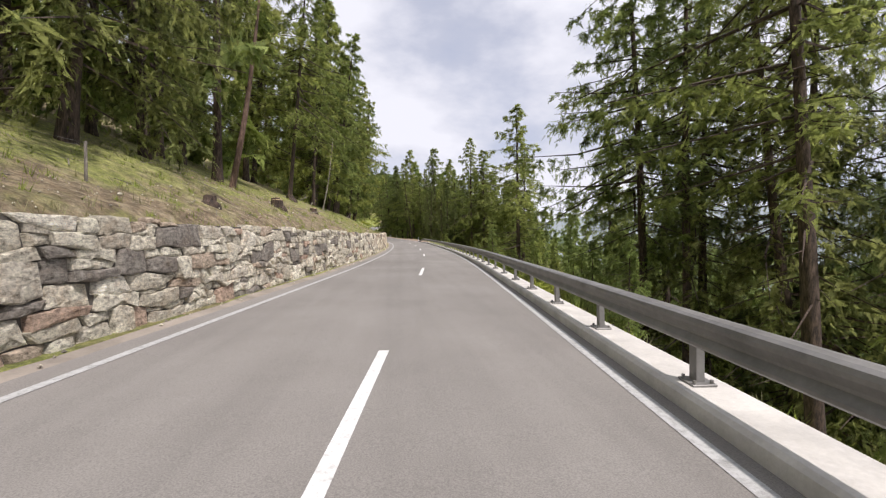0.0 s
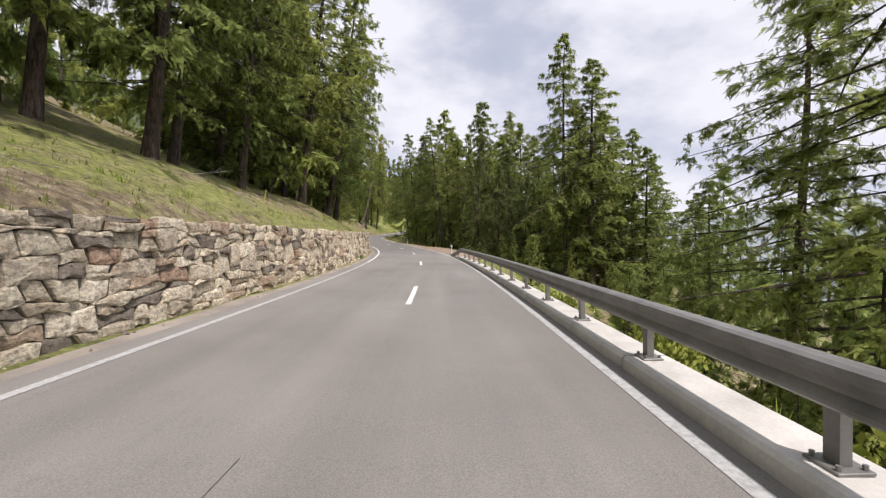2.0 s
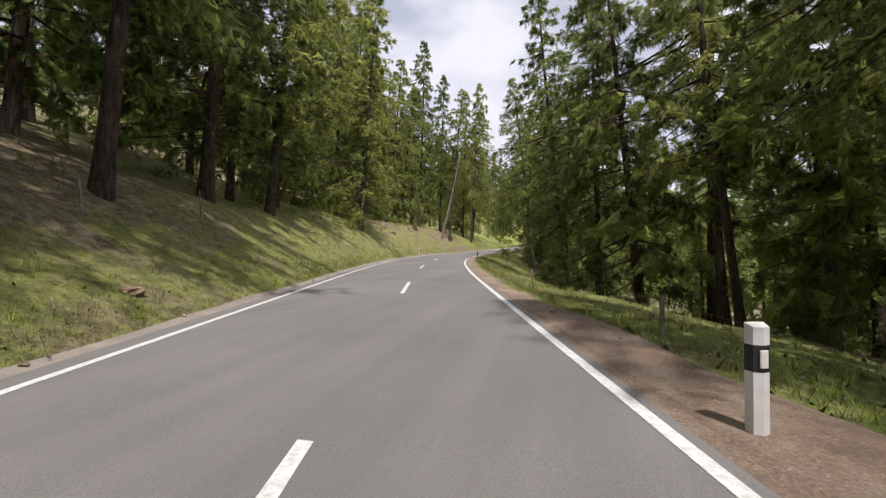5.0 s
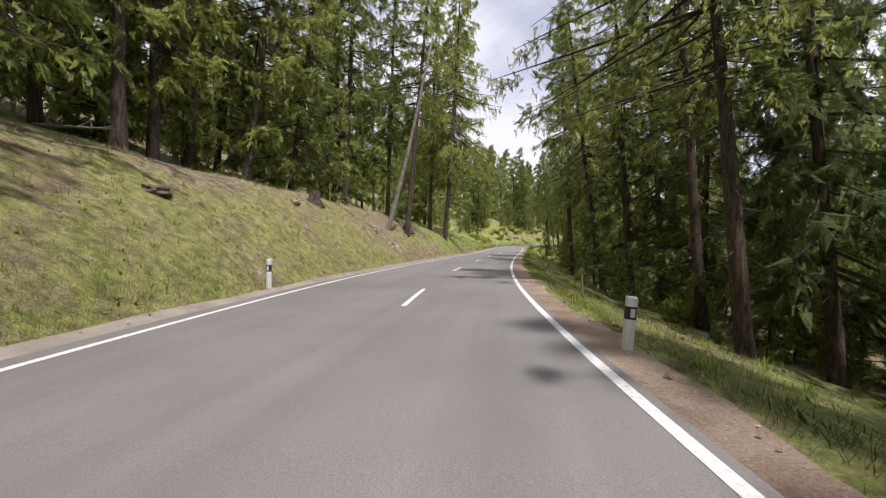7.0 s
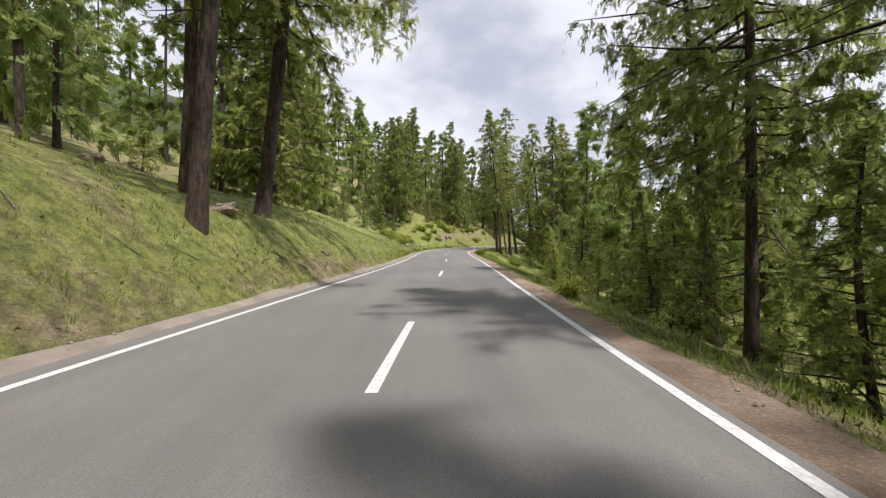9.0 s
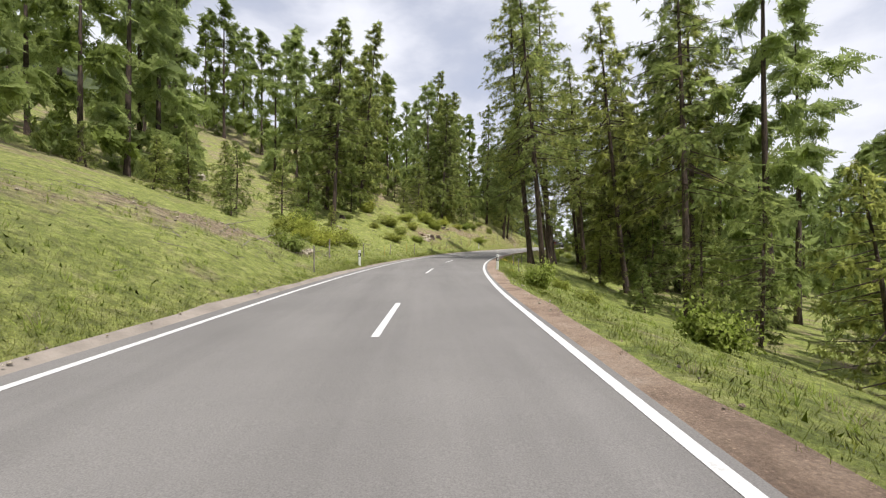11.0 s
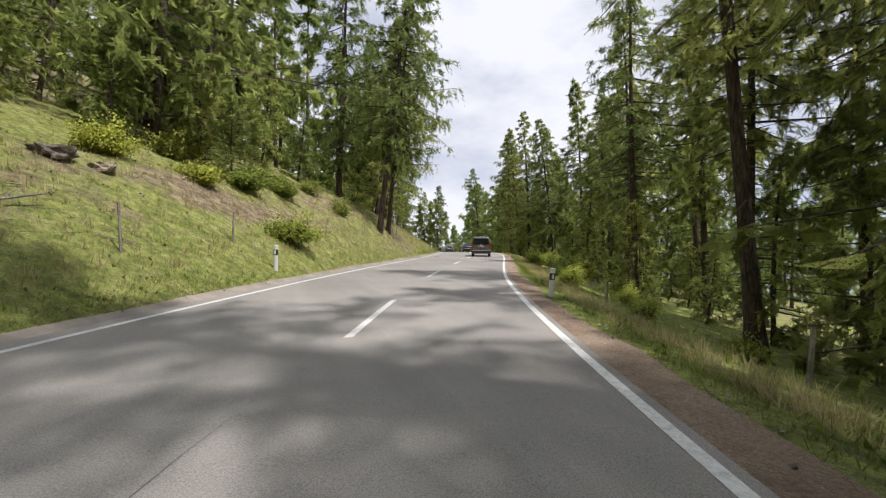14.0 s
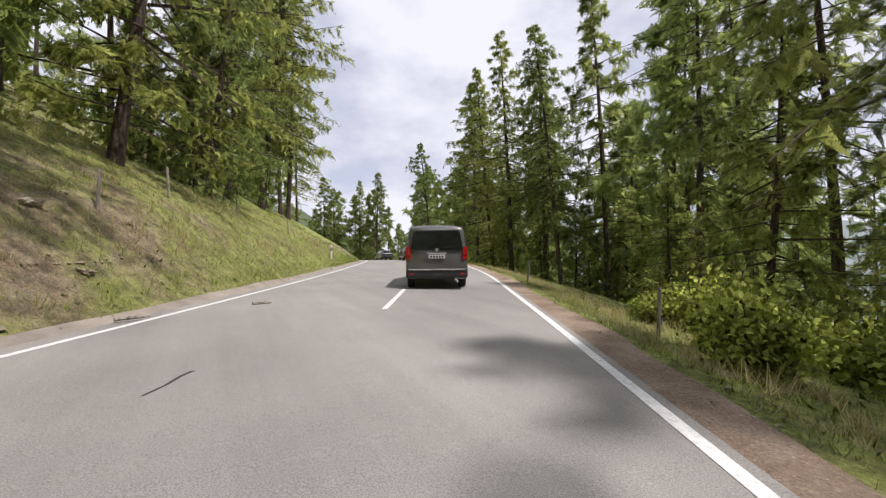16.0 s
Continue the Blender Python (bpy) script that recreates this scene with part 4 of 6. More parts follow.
for x, y, k, s in ((-17.5, 107, 6, 1.0), (-20, 112, 0, 1.0), (-20.5, 120, 2, 1.0), (-24, 126, 1, 1.0), (-21, 131, 7, 1.0), (-25, 117, 3, 1.0), (-27, 134, 0, 1.0), (-23, 138, 2, 1.0), (-19, 98, 0, 1.0), (-18, 88, 6, 1.0), (-16.5, 78, 2, 1.0)):
    plant(NEAR, k, x, y, s)
# valley side behind the guard rail
for x, y, k, s in ((17.4, 27.5, 3, 1.25), (21.5, 31, 6, 1.2), (17, 15, 4, 1.3), (21, 19, 6, 1.3), (30, 98.5, 2, 0.66), (39, 69.3, 3, 0.8), (7.6, 128.5, 1, 0.78),
                   (10.5, 131, 5, 0.9)):
    plant(NEAR, k, x, y, s)
# broad old larches that stand out against the sky
for x, y, k, s, w in ((18.2, 60.9, 0, 1.1, 1.2), (35.0, 64.5, 3, 1.28, 1.1), (16.7, 91.2, 3, 0.97, 0.95), (19.1, 90.4, 0, 0.92, 1.25), (21.6, 92.0, 2, 0.82, 1.35), (24.6, 90.0, 2, 0.68, 1.4), (25.5, 95.0, 0, 0.72, 1.3), (24.0, 100.5, 1, 0.75, 1.2), (31.0, 92.0, 0, 0.5, 1.3), (22.6, 77, 2, 0.6, 1.1), (5.7, 133.6, 3, 1.15, 0.9), (12.3, 125.4, 3, 1.14, 0.85), (14.8, 115.5, 5, 1.0, 1.0), (15.4, 108.0, 2, 0.88, 0.9), (15.9, 99.3, 0, 0.56, 1.2), (17.2, 23, 4, 1.1, 1.1), (20.9, 68.1, 5, 1.05, 1.1)):
    plant(NEAR, k, x, y, s, (random.uniform(-2, 2), -random.uniform(0.5, 3)), wide=w)
# dark spruces that close the wood behind the lay-by
for x, y, k, s in ((8.5, 103, 6, 0.56), (11, 100, 7, 0.56), (13, 104, 6, 0.62), (10.5, 112, 6, 0.76), (18, 103, 1, 0.54), (13.5, 97, 7, 0.5), (8, 117, 7, 0.9), (11, 120, 6, 1.0), (19, 110, 6, 0.72), (13.5, 110.5, 7, 0.86), (16.5, 105, 6, 0.62), (20, 99, 7, 0.9), (17.5, 113, 6, 0.82)):
    plant(NEAR, k, x, y, s, (random.uniform(-2, 2), random.uniform(-2, 2)), wide=1.1)
# valley side of the middle stretch
for x, y, k, s in ((9.0, 106.8, 5, 0.6), (12.1, 108.1, 5, 0.62), (4.4, 111.5, 5, 0.85), (3.3, 115.7, 3, 0.62), (6.9, 110.2, 4, 0.66), (5.4, 121, 5, 0.85), (4.2, 128, 5, 0.8), (2.4, 137, 6, 1.0), (-1.4, 146, 1, 0.98), (0.6, 141, 3, 0.9), (-4.6, 162.4, 5, 1.0),
                   (-0.6, 164.6, 7, 1.15), (-2.4, 170.2, 4, 1.0), (2.4, 170.5, 6, 1.1), (4.2, 161.0, 7, 1.1), (3.6, 183.0, 6, 1.1), (6.0, 175.0, 1, 1.0), (5.4, 190.5, 7, 1.15), (1.6, 194.6, 3, 1.0), (0.4, 206.9, 5, 1.0), (4.2, 208.6, 0, 1.0)):
    plant(NEAR, k, x, y, s)
for x, y, k, s, lean in ((-3.6, 177.0, 4, 1.0, -3), (-1.2, 178.2, 7, 1.15, -4), (-4.2, 182.4, 5, 1.0, -7), (-5.0, 191.2, 4, 0.95, -3), (-2.6, 189.6, 5, 1.05, -9), (-1.9, 201.6, 3, 1.05, -2)):
    plant(NEAR, k, x, y, s, (1, lean), wide=0.85)
# hill side of the middle stretch
for x, y, k, s in ((-26.6, 145.7, 2, 1.0), (-26.9, 163.4, 4, 1.0), (-30.0, 170.7, 5, 1.0), (-28.0, 173.4, 3, 1.0), (-20.6, 148, 0, 0.95), (-29.5, 191, 0, 1.1), (-19.7, 205.4, 3, 1.15),
                   (-25.3, 220.5, 2, 1.0), (-26.2, 225.1, 0, 0.95), (-19.5, 272.4, 3, 0.9), (-21.6, 278.2, 0, 0.9), (-18.3, 284.7, 1, 0.95), (-20.5, 290, 2, 1.0), (-6.2, 300.2, 2, 0.95), (-5.2, 306.2, 0, 0.95), (-6.2, 309.4, 2, 0.95), (-8.7, 313, 1, 1.0)):
    plant(NEAR, k, x, y, s)
for x, y, k, s in ((-25.5, 156, 0, 1.0), (-28, 166, 1, 1.0), (-27.5, 178, 2, 1.0), (-30.5, 160, 3, 1.05), (-32, 176, 0, 1.0), (-24.5, 150, 2, 0.95), (-33, 168, 2, 1.1)):
    plant(NEAR, k, x, y, s)
# tall narrow larches on the crest of the bank
for x, y, k, s, w, lean in ((-26.2, 185.6, 3, 1.34, 0.75, 2), (-22.9, 188.3, 3, 1.15, 0.72, 2), (-20.0, 184.4, 4, 1.05, 0.8, 5), (-18.75, 198.6, 3, 1.3, 0.66, 3), (-21.3, 202.8, 3, 1.25, 0.7, 2)):
    plant(NEAR, k, x, y, s, (0, lean), wide=w)
# the last bends
for x, y, k, s in ((6.5, 251.5, 5, 1.0), (9.6, 255.6, 5, 1.0), (-0.2, 259.6, 5, 1.0), (8.0, 262, 4, 1.0), (-0.1, 264.0, 5, 1.1), (1.5, 263.4, 5, 0.55), (8.4, 272.6, 5, 1.0), (10.6, 280.5, 5, 0.95), (13.2, 286, 4, 1.0), (20.5, 291, 4, 0.95), (24, 288, 3, 1.0), (14.8, 279, 2, 1.0), (27.2, 294.3, 5, 1.05),
                   (26.5, 297.5, 5, 0.95), (31.4, 301.7, 4, 1.05), (28.8, 306.7, 5, 1.05), (34.5, 310.6, 5, 1.0), (34.5, 316.5, 5, 0.9), (38.6, 306.6, 2, 0.9), (22.4, 299.8, 5, 1.0), (3.2, 268.2, 4, 1.1), (43.8, 318.5, 0, 1.0), (4.2, 316.0, 1, 0.95), (8.6, 320.5, 0, 0.85), (11.2, 327.5, 2, 0.8), (42.2, 329.3, 1, 1.1), (45.5, 353.3, 0, 1.0), (46.3, 372, 2, 1.0), (38.2, 338, 1, 0.95), (41.5, 345.5, 0, 1.0), (43.3, 352, 3, 1.0), (37.5, 330, 3, 0.85), (40.6, 335.5, 5, 0.95), (14.7, 338.8, 3, 1.0)):
    plant(NEAR, k, x, y, s)
plant(NEAR, 4, 5.9, 276.2, 1.1, (0, -9))
plant(NEAR, 3, 6.5, 309.4, 1.0, (-1, 7), wide=0.85)
plant(NEAR, 3, 7.7, 311.7, 0.97, (1, 6), wide=0.85)
for x, y, k, s in ((14.8, 267.5, 7, 1.15), (14.5, 274.5, 6, 1.1), (17.2, 281.5, 7, 1.15), (20.5, 277, 6, 1.1), (19.8, 285.2, 6, 1.0)):
    plant(NEAR, k, x, y, s, (random.uniform(-2, 2), -random.uniform(0, 3)), wide=0.95)

# dark spruces below the first guard rail posts
for x, y, k, s in ((20.4, 25.4, 7, 1.3), (23.0, 21.0, 7, 1.4), (24.5, 17.0, 6, 1.35)):
    plant(NEAR, k, x, y, s, (random.uniform(-2, 2), -random.uniform(0, 3)))


def open_ground(side, y, d):
    """Nearest distance beyond the edge line at which the forest fills in, by stretch."""
    if side < 0:
        return np.interp(y, [-30, 30, 60, 95, 120, 180, 200, 225, 240, 290, 305, 330, 345, 460], [10, 12, 10, 9, 10, 13, 14, 13, 20, 20, 13, 9, 6, 6])
    return np.interp(y, [-30, 60, 70, 95, 120, 145, 155, 190, 200, 222, 230, 262, 270, 305, 320, 460], [9, 13, 13, 13, 11, 11, 10, 10, 11, 12, 17, 18, 18, 23, 13, 8])


random.seed(9)
deep = []
tries = 0
while tries < 5200 and len(standing) < 610:
    tries += 1
    side = random.choice((-1, 1))
    y = random.uniform(-25, 470)
    lo = float(open_ground(side, y, 0))
    d = lo + 62 * random.random() ** 1.9
    if side > 0 and y < 97 and (d < 24 or random.random() < 0.4):
        continue
    if side < 0 and 232 < y < 300 and random.random() < 0.3:
        continue
    if side > 0 and 140 < y < 260 and random.random() < 0.5:
        continue
    x = float(edge_x(side, y, d))
    gap = 2.6 if d < lo + 14 else 3.6
    if any(abs(x - a) < gap and abs(y - b) < gap for a, b in standing):
        continue
    near = d < 11
    if side > 0 and y < 95:
        near = False
    share = random.uniform(0.72, 1.08) * (0.8 if side > 0 and y < 95 else 1)
    if side > 0 and y < 112 and (y < 97 or d > 30):
        share = min(share, max(0.15, (float(along(ROAD_Z, y)) - float(ground_z(x, y)) + random.uniform(-1.5, 1.5)) / 24))
    if near:
        plant(NEAR, random.randrange(8), x, y, share, (random.uniform(-2, 2), random.uniform(-2, 2)))
    else:
        standing.append((x, y))
        deep.append((random.randrange(4), x, y, share, random.uniform(0, 360)))

for k in range(170):
    y, d = random.uniform(-20, 190), 27 + 105 * random.random() ** 1.2
    x = float(edge_x(1, y, d))
    share = min(random.uniform(0.6, 0.85), (float(along(ROAD_Z, y)) - float(ground_z(x, y)) + random.uniform(-1.5, 1.5)) / 24 if y < 112 else 9)
    deep.append((random.randrange(4), x, y, max(share, 0.15), random.uniform(0, 360)))

for k in range(120):
    y, d = random.uniform(138, 420), 20 + 55 * random.random() ** 1.3
    if (225 < y < 255 or 280 < y < 330) and d < 34:
        continue
    deep.append((random.randrange(4), float(edge_x(1, y, d)), y, random.uniform(0.55, 0.95), random.uniform(0, 360)))
# trees on the slope under the guard rail, whose tops reach the road
made = 0
while made < 95:
    y, d = random.uniform(18, 100), 5.5 + 34 * random.random()
    x = float(edge_x(1, y, d))
    drop = float(along(ROAD_Z, y)) - float(ground_z(x, y))
    if any(abs(x - a) < 2.2 and abs(y - b) < 2.2 for a, b in standing):
        continue
    made += 1
    tall = max(3.0, drop + random.uniform(-2.5, 1.0))
    if d < 15:
        plant(NEAR if d < 9 else MID, random.randrange(4), x, y, tall / 25)
    else:
        standing.append((x, y))
        deep.append((random.randrange(4), x, y, tall / 24, random.uniform(0, 360)))

# the deep forest, past counting: one object
PARTS = []
for k, (trunk, crown, limbs) in enumerate(FAR):
    for me, mat in ((trunk, 0), (crown, 1 if k < 3 else 2)):
        me.calc_loop_triangles()
        vv = np.empty(len(me.vertices) * 3)
        me.vertices.foreach_get("co", vv)
        tt = np.empty(len(me.loop_triangles) * 3, int)
        me.loop_triangles.foreach_get("vertices", tt)
        PARTS.append((k, vv.reshape(-1, 3), tt.reshape(-1, 3), mat))
fv, ft, fm, total = [], [], [], 0
for k, x, y, s, turn in deep:
    a = np.array(pose(x, y, float(ground_z(x, y)) - 0.1, 0, 0, turn) @ Matrix.Diagonal((s, s, s, 1)))
    for kk, vv, tt, mat in PARTS:
        if kk == k:
            fv.append(vv @ a[:3, :3].T + a[:3, 3])
            ft.append(tt + total)
            fm.append(np.full(len(tt), mat))
            total += len(vv)
fv, ft, fm = np.concatenate(fv), np.concatenate(ft), np.concatenate(fm)
wood = bpy.data.meshes.new("far_woods")
wood.vertices.add(len(fv))
wood.vertices.foreach_set("co", fv.ravel())
wood.loops.add(len(ft) * 3)
wood.loops.foreach_set("vertex_index", ft.ravel())
wood.polygons.add(len(ft))
wood.polygons.foreach_set("loop_start", np.arange(len(ft)) * 3)
for mat in (BARK, LARCH_FAR, SPRUCE_FAR):
    wood.materials.append(mat)
wood.polygons.foreach_set("material_index", fm)
wood.update(calc_edges=True)
tagged(new("far_woods", wood), "deep mountain forest of larch and spruce", "forest", kind="stuff")

# young growth at the wood's edge
random.seed(21)
for x, y, k, s in ((-6.8, 198.7, 0, 0.75), (-5.2, 191.5, 1, 0.7), (-28.8, 266.1, 0, 1.1), (-22.0, 263.0, 1, 0.75), (-14.5, 300, 1, 0.8), (1.9, 236, 1, 0.8), (0.3, 232, 0, 1.0), (24.5, 306, 0, 0.9), (28.5, 314, 1, 0.8), (-1.8, 303, 1, 0.8), (-4.2, 301, 0, 1.1), (0.4, 308.5, 1, 0.7), (-7.2, 297.5, 1, 0.75)):
    plant(YOUNG, k, x, y, s)
made = 0
while made < 24:
    y, d = random.uniform(252, 300), 6 + 17 * random.random()
    x = float(edge_x(-1, y, d))
    if not any(abs(x - a) < 1.5 and abs(y - b) < 1.5 for a, b in standing):
        plant(YOUNG, random.randrange(2), x, y, random.uniform(0.35, 1.2), (random.uniform(-4, 4), random.uniform(-4, 4)))
        made += 1
made = 0
while made < 42:
    y, d = random.uniform(158, 250), random.uniform(5, 19)
    x = float(edge_x(1, y, d))
    if not any(abs(x - a) < 1.3 and abs(y - b) < 1.3 for a, b in standing):
        plant(YOUNG, random.randrange(2), x, y, random.uniform(0.4, 1.1), (random.uniform(-4, 4), random.uniform(-4, 4)))
        made += 1
made = 0
while made < 85:
    side = 1 if random.random() < 0.72 else -1
    y = random.uniform(-10, 345)
    if side < 0 and (y < 95 or 235 < y < 300):
        continue
    lo = 3.2 if y < 78 else 6.5
    d = random.uniform(lo, lo + 12) if side > 0 else random.uniform(9, 26)
    x = float(edge_x(side, y, d))
    if any(abs(x - a) < 1.4 and abs(y - b) < 1.4 for a, b in standing):
        continue
    plant(YOUNG, random.randrange(2), x, y, random.uniform(0.55, 1.35), (random.uniform(-4, 4), random.uniform(-4, 4)))
    made += 1
for ob in NEAR + MID + YOUNG:
    if ob.name not in used:
        for c in list(ob.children):
            bpy.data.objects.remove(c)
        bpy.data.objects.remove(ob)


# ---- far slopes across the valley ----
def ridge(name, label, way, dist, width, top, foot, seed, mat):
    """A mountain flank: a rough heightfield sheet rising away from the road."""
    r, cols, rows = random.Random(seed), 60, 22
    ox, oy = math.sin(radians(way)) * dist, math.cos(radians(way)) * dist + 120
    sx, sy = math.cos(radians(way)), -math.sin(radians(way))
    v = []
    for j in range(rows + 1):
        g = j / rows
        for i in range(cols + 1):
            u = i / cols - 0.5
            crest = top * (0.7 + 0.3 * math.cos(u * 5 + seed)) * math.cos(u * 3.0) ** 0.7 * (1 + 0.22 * noise.noise((u * 6, seed, 0)) + 0.1 * noise.noise((u * 19, seed, 3)))
            z = foot + (crest - foot) * g ** 1.15 + 45 * noise.noise((u * 14, g * 5, seed)) * g
            back = g * dist * 0.45
            v.append((ox + sx * u * width + math.sin(radians(way)) * back, oy + sy * u * width + math.cos(radians(way)) * back, z))
    f = [(j * (cols + 1) + i, j * (cols + 1) + i + 1, (j + 1) * (cols + 1) + i + 1, (j + 1) * (cols + 1) + i) for j in range(rows) for i in range(cols)]
    return tagged(new(name, mesh_of(name, v, f, mat, True)), label, "mountain", kind="structure")


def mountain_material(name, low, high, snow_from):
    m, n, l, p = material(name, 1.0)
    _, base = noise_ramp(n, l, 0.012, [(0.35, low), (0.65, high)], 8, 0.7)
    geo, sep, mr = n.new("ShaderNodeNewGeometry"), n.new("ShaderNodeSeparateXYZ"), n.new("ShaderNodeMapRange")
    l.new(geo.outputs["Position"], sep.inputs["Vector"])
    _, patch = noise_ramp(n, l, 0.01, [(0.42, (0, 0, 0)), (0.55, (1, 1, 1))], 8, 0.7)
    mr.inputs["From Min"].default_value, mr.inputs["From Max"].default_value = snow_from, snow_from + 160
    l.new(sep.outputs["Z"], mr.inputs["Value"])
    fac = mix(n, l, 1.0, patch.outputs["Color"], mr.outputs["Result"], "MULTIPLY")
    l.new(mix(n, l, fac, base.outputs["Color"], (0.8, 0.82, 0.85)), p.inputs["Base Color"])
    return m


# distance haze is painted into the pale blue-grey base colour of HAZY
HAZY = mountain_material("haze_tinted_flank", (0.26, 0.295, 0.3), (0.32, 0.355, 0.365), 300)
FLANK = mountain_material("forest_flank", (0.05, 0.075, 0.04), (0.09, 0.115, 0.06), 5000)
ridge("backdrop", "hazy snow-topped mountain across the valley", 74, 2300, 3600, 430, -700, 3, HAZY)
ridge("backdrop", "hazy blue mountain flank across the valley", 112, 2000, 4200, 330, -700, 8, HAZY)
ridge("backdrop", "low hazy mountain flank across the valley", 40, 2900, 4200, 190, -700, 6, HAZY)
ridge("backdrop", "forested mountain flank beyond the bends", -12, 900, 1500, 190, -60, 5, FLANK)


# ---- vehicles ----
PAINT_GREY = plain("grey_car_paint", (0.14, 0.135, 0.135), 0.32, 0.45, scale=2, spread=0.06, coat=0.8)
PAINT_BLACK = plain("black_car_paint", (0.018, 0.018, 0.02), 0.3, 0.2, scale=2, spread=0.06, coat=0.9)
GLASS_DARK = plain("tinted_glass", (0.012, 0.013, 0.014), 0.06, 0.0, scale=2, spread=0.1, coat=0.5)
TYRE = plain("tyre_rubber", (0.02, 0.02, 0.02), 0.9, spread=0.2)
ALLOY = plain("alloy", (0.4, 0.4, 0.41), 0.35, 0.9)
CHROME = plain("chrome_trim", (0.6, 0.6, 0.6), 0.2, 1.0)
TRIM_BLACK = plain("black_plastic", (0.025, 0.025, 0.026), 0.6)
LENS_RED = plain("red_lens", (0.35, 0.012, 0.012), 0.2, coat=0.5)
LENS_WHITE = plain("clear_lens", (0.6, 0.6, 0.58), 0.2, coat=0.5)
PLATE_WHITE = plain("plate_white", (0.7, 0.7, 0.68), 0.5)
PLATE_BAR = plain("plate_bar", (0.05, 0.05, 0.055), 0.6)


def outline(w, zb, belt, zt, wt):
    """Half section of a car body, from the sill up to the roof's middle."""
    return [(w * 0.86, zb), (w * 0.965, zb + 0.06), (w, zb + 0.2), (w, (zb + belt) / 2), (w * 0.993, belt - 0.1), (w * 0.975, belt), (wt + (w - wt) * 0.55, belt + (zt - belt) * 0.45),
            (wt + (w - wt) * 0.1, zt - (zt - belt) * 0.12), (wt * 0.94, zt - (zt - belt) * 0.035 - 0.012), (wt * 0.6, zt - 0.002), (0.0, zt)]


def body_mesh(stations, mat):
    """Lofts a body through stations of (y, half width, sill, belt, top, half roof width, rake)."""
    v, f = [], []
    for y, w, zb, belt, zt, wt, rake in stations:
        half = outline(w, zb, belt, zt, wt)
        ringpts = half + [(-x, z) for x, z in reversed(half[:-1])]
        for x, z in ringpts:
            v.append((x, y + rake * max(0.0, (z - zb - 0.25) / max(zt - zb, 0.1)), z))
    n = len(v) // len(stations)
    for r in range(len(stations) - 1):
        for c in range(n):
            d = (c + 1) % n
            f.append((r * n + c, r * n + d, (r + 1) * n + d, (r + 1) * n + c))
    last = (len(stations) - 1) * n
    f += [tuple(range(n - 1, -1, -1)), tuple(last + c for c in range(n))]
    return mesh_of("body", v, f, mat, True)


def panel(name, pts, mat, parent, depth=(0, 0.02, 0), label=""):
    """A flat panel with thickness from a ring of points."""
    n = len(pts)
    v = [tuple(p) for p in pts] + [tuple(a + b for a, b in zip(p, depth)) for p in pts]
    f = [tuple(range(n)), tuple(range(2 * n - 1, n - 1, -1))] + [(c, n + c, n + (c + 1) % n, (c + 1) % n) for c in range(n)]
    me = mesh_of(name, v, f, mat)
    bm = bmesh.new()
    bm.from_mesh(me)
    bmesh.ops.recalc_face_normals(bm, faces=bm.faces)
    bm.to_mesh(me)
    bm.free()
    return piece(name, me, parent, None, label)


def wheel(parent, x, y, r, w=0.22):
    s = 1 if x > 0 else -1
    hub = part("wheel", tube(r * 0.6, r * 0.6, 0.02, (0, 0, 0), 20, Euler((0, radians(90), 0)).to_matrix().to_4x4()), TRIM_BLACK, parent)
    hub.location = (x, y, r)
    bm = bmesh.new()
    prof = [(0.55 * r, -w / 2), (0.9 * r, -w / 2), (r, -w * 0.36), (r, w * 0.36), (0.9 * r, w / 2), (0.55 * r, w / 2)]
    rings = []
    for k in range(24):
        a = 2 * math.pi * k / 24
        rings.append([bm.verts.new((q, p * math.cos(a), p * math.sin(a))) for p, q in prof])
    for k in range(24):
        for c in range(6):
            bm.faces.new((rings[k][c], rings[k][(c + 1) % 6], rings[(k + 1) % 24][(c + 1) % 6], rings[(k + 1) % 24][c]))
    part("tyre", bm, TYRE, hub, "black rubber tyre", True)
    bm = tube(r * 0.56, r * 0.56, 0.03, (s * w * 0.3, 0, 0), 24, Euler((0, radians(90), 0)).to_matrix().to_4x4())
    for k in range(5):
        a = 2 * math.pi * k / 5
        m = Matrix.Translation((s * w * 0.42, 0, 0)) @ Matrix.Rotation(a, 4, "X") @ Matrix.Translation((0, 0, r * 0.3)) @ Matrix.Diagonal((0.02, 0.07, r * 0.5, 1))
        bmesh.ops.create_cube(bm, size=1.0, matrix=m)
    part("rim", bm, ALLOY, hub, "alloy rim")


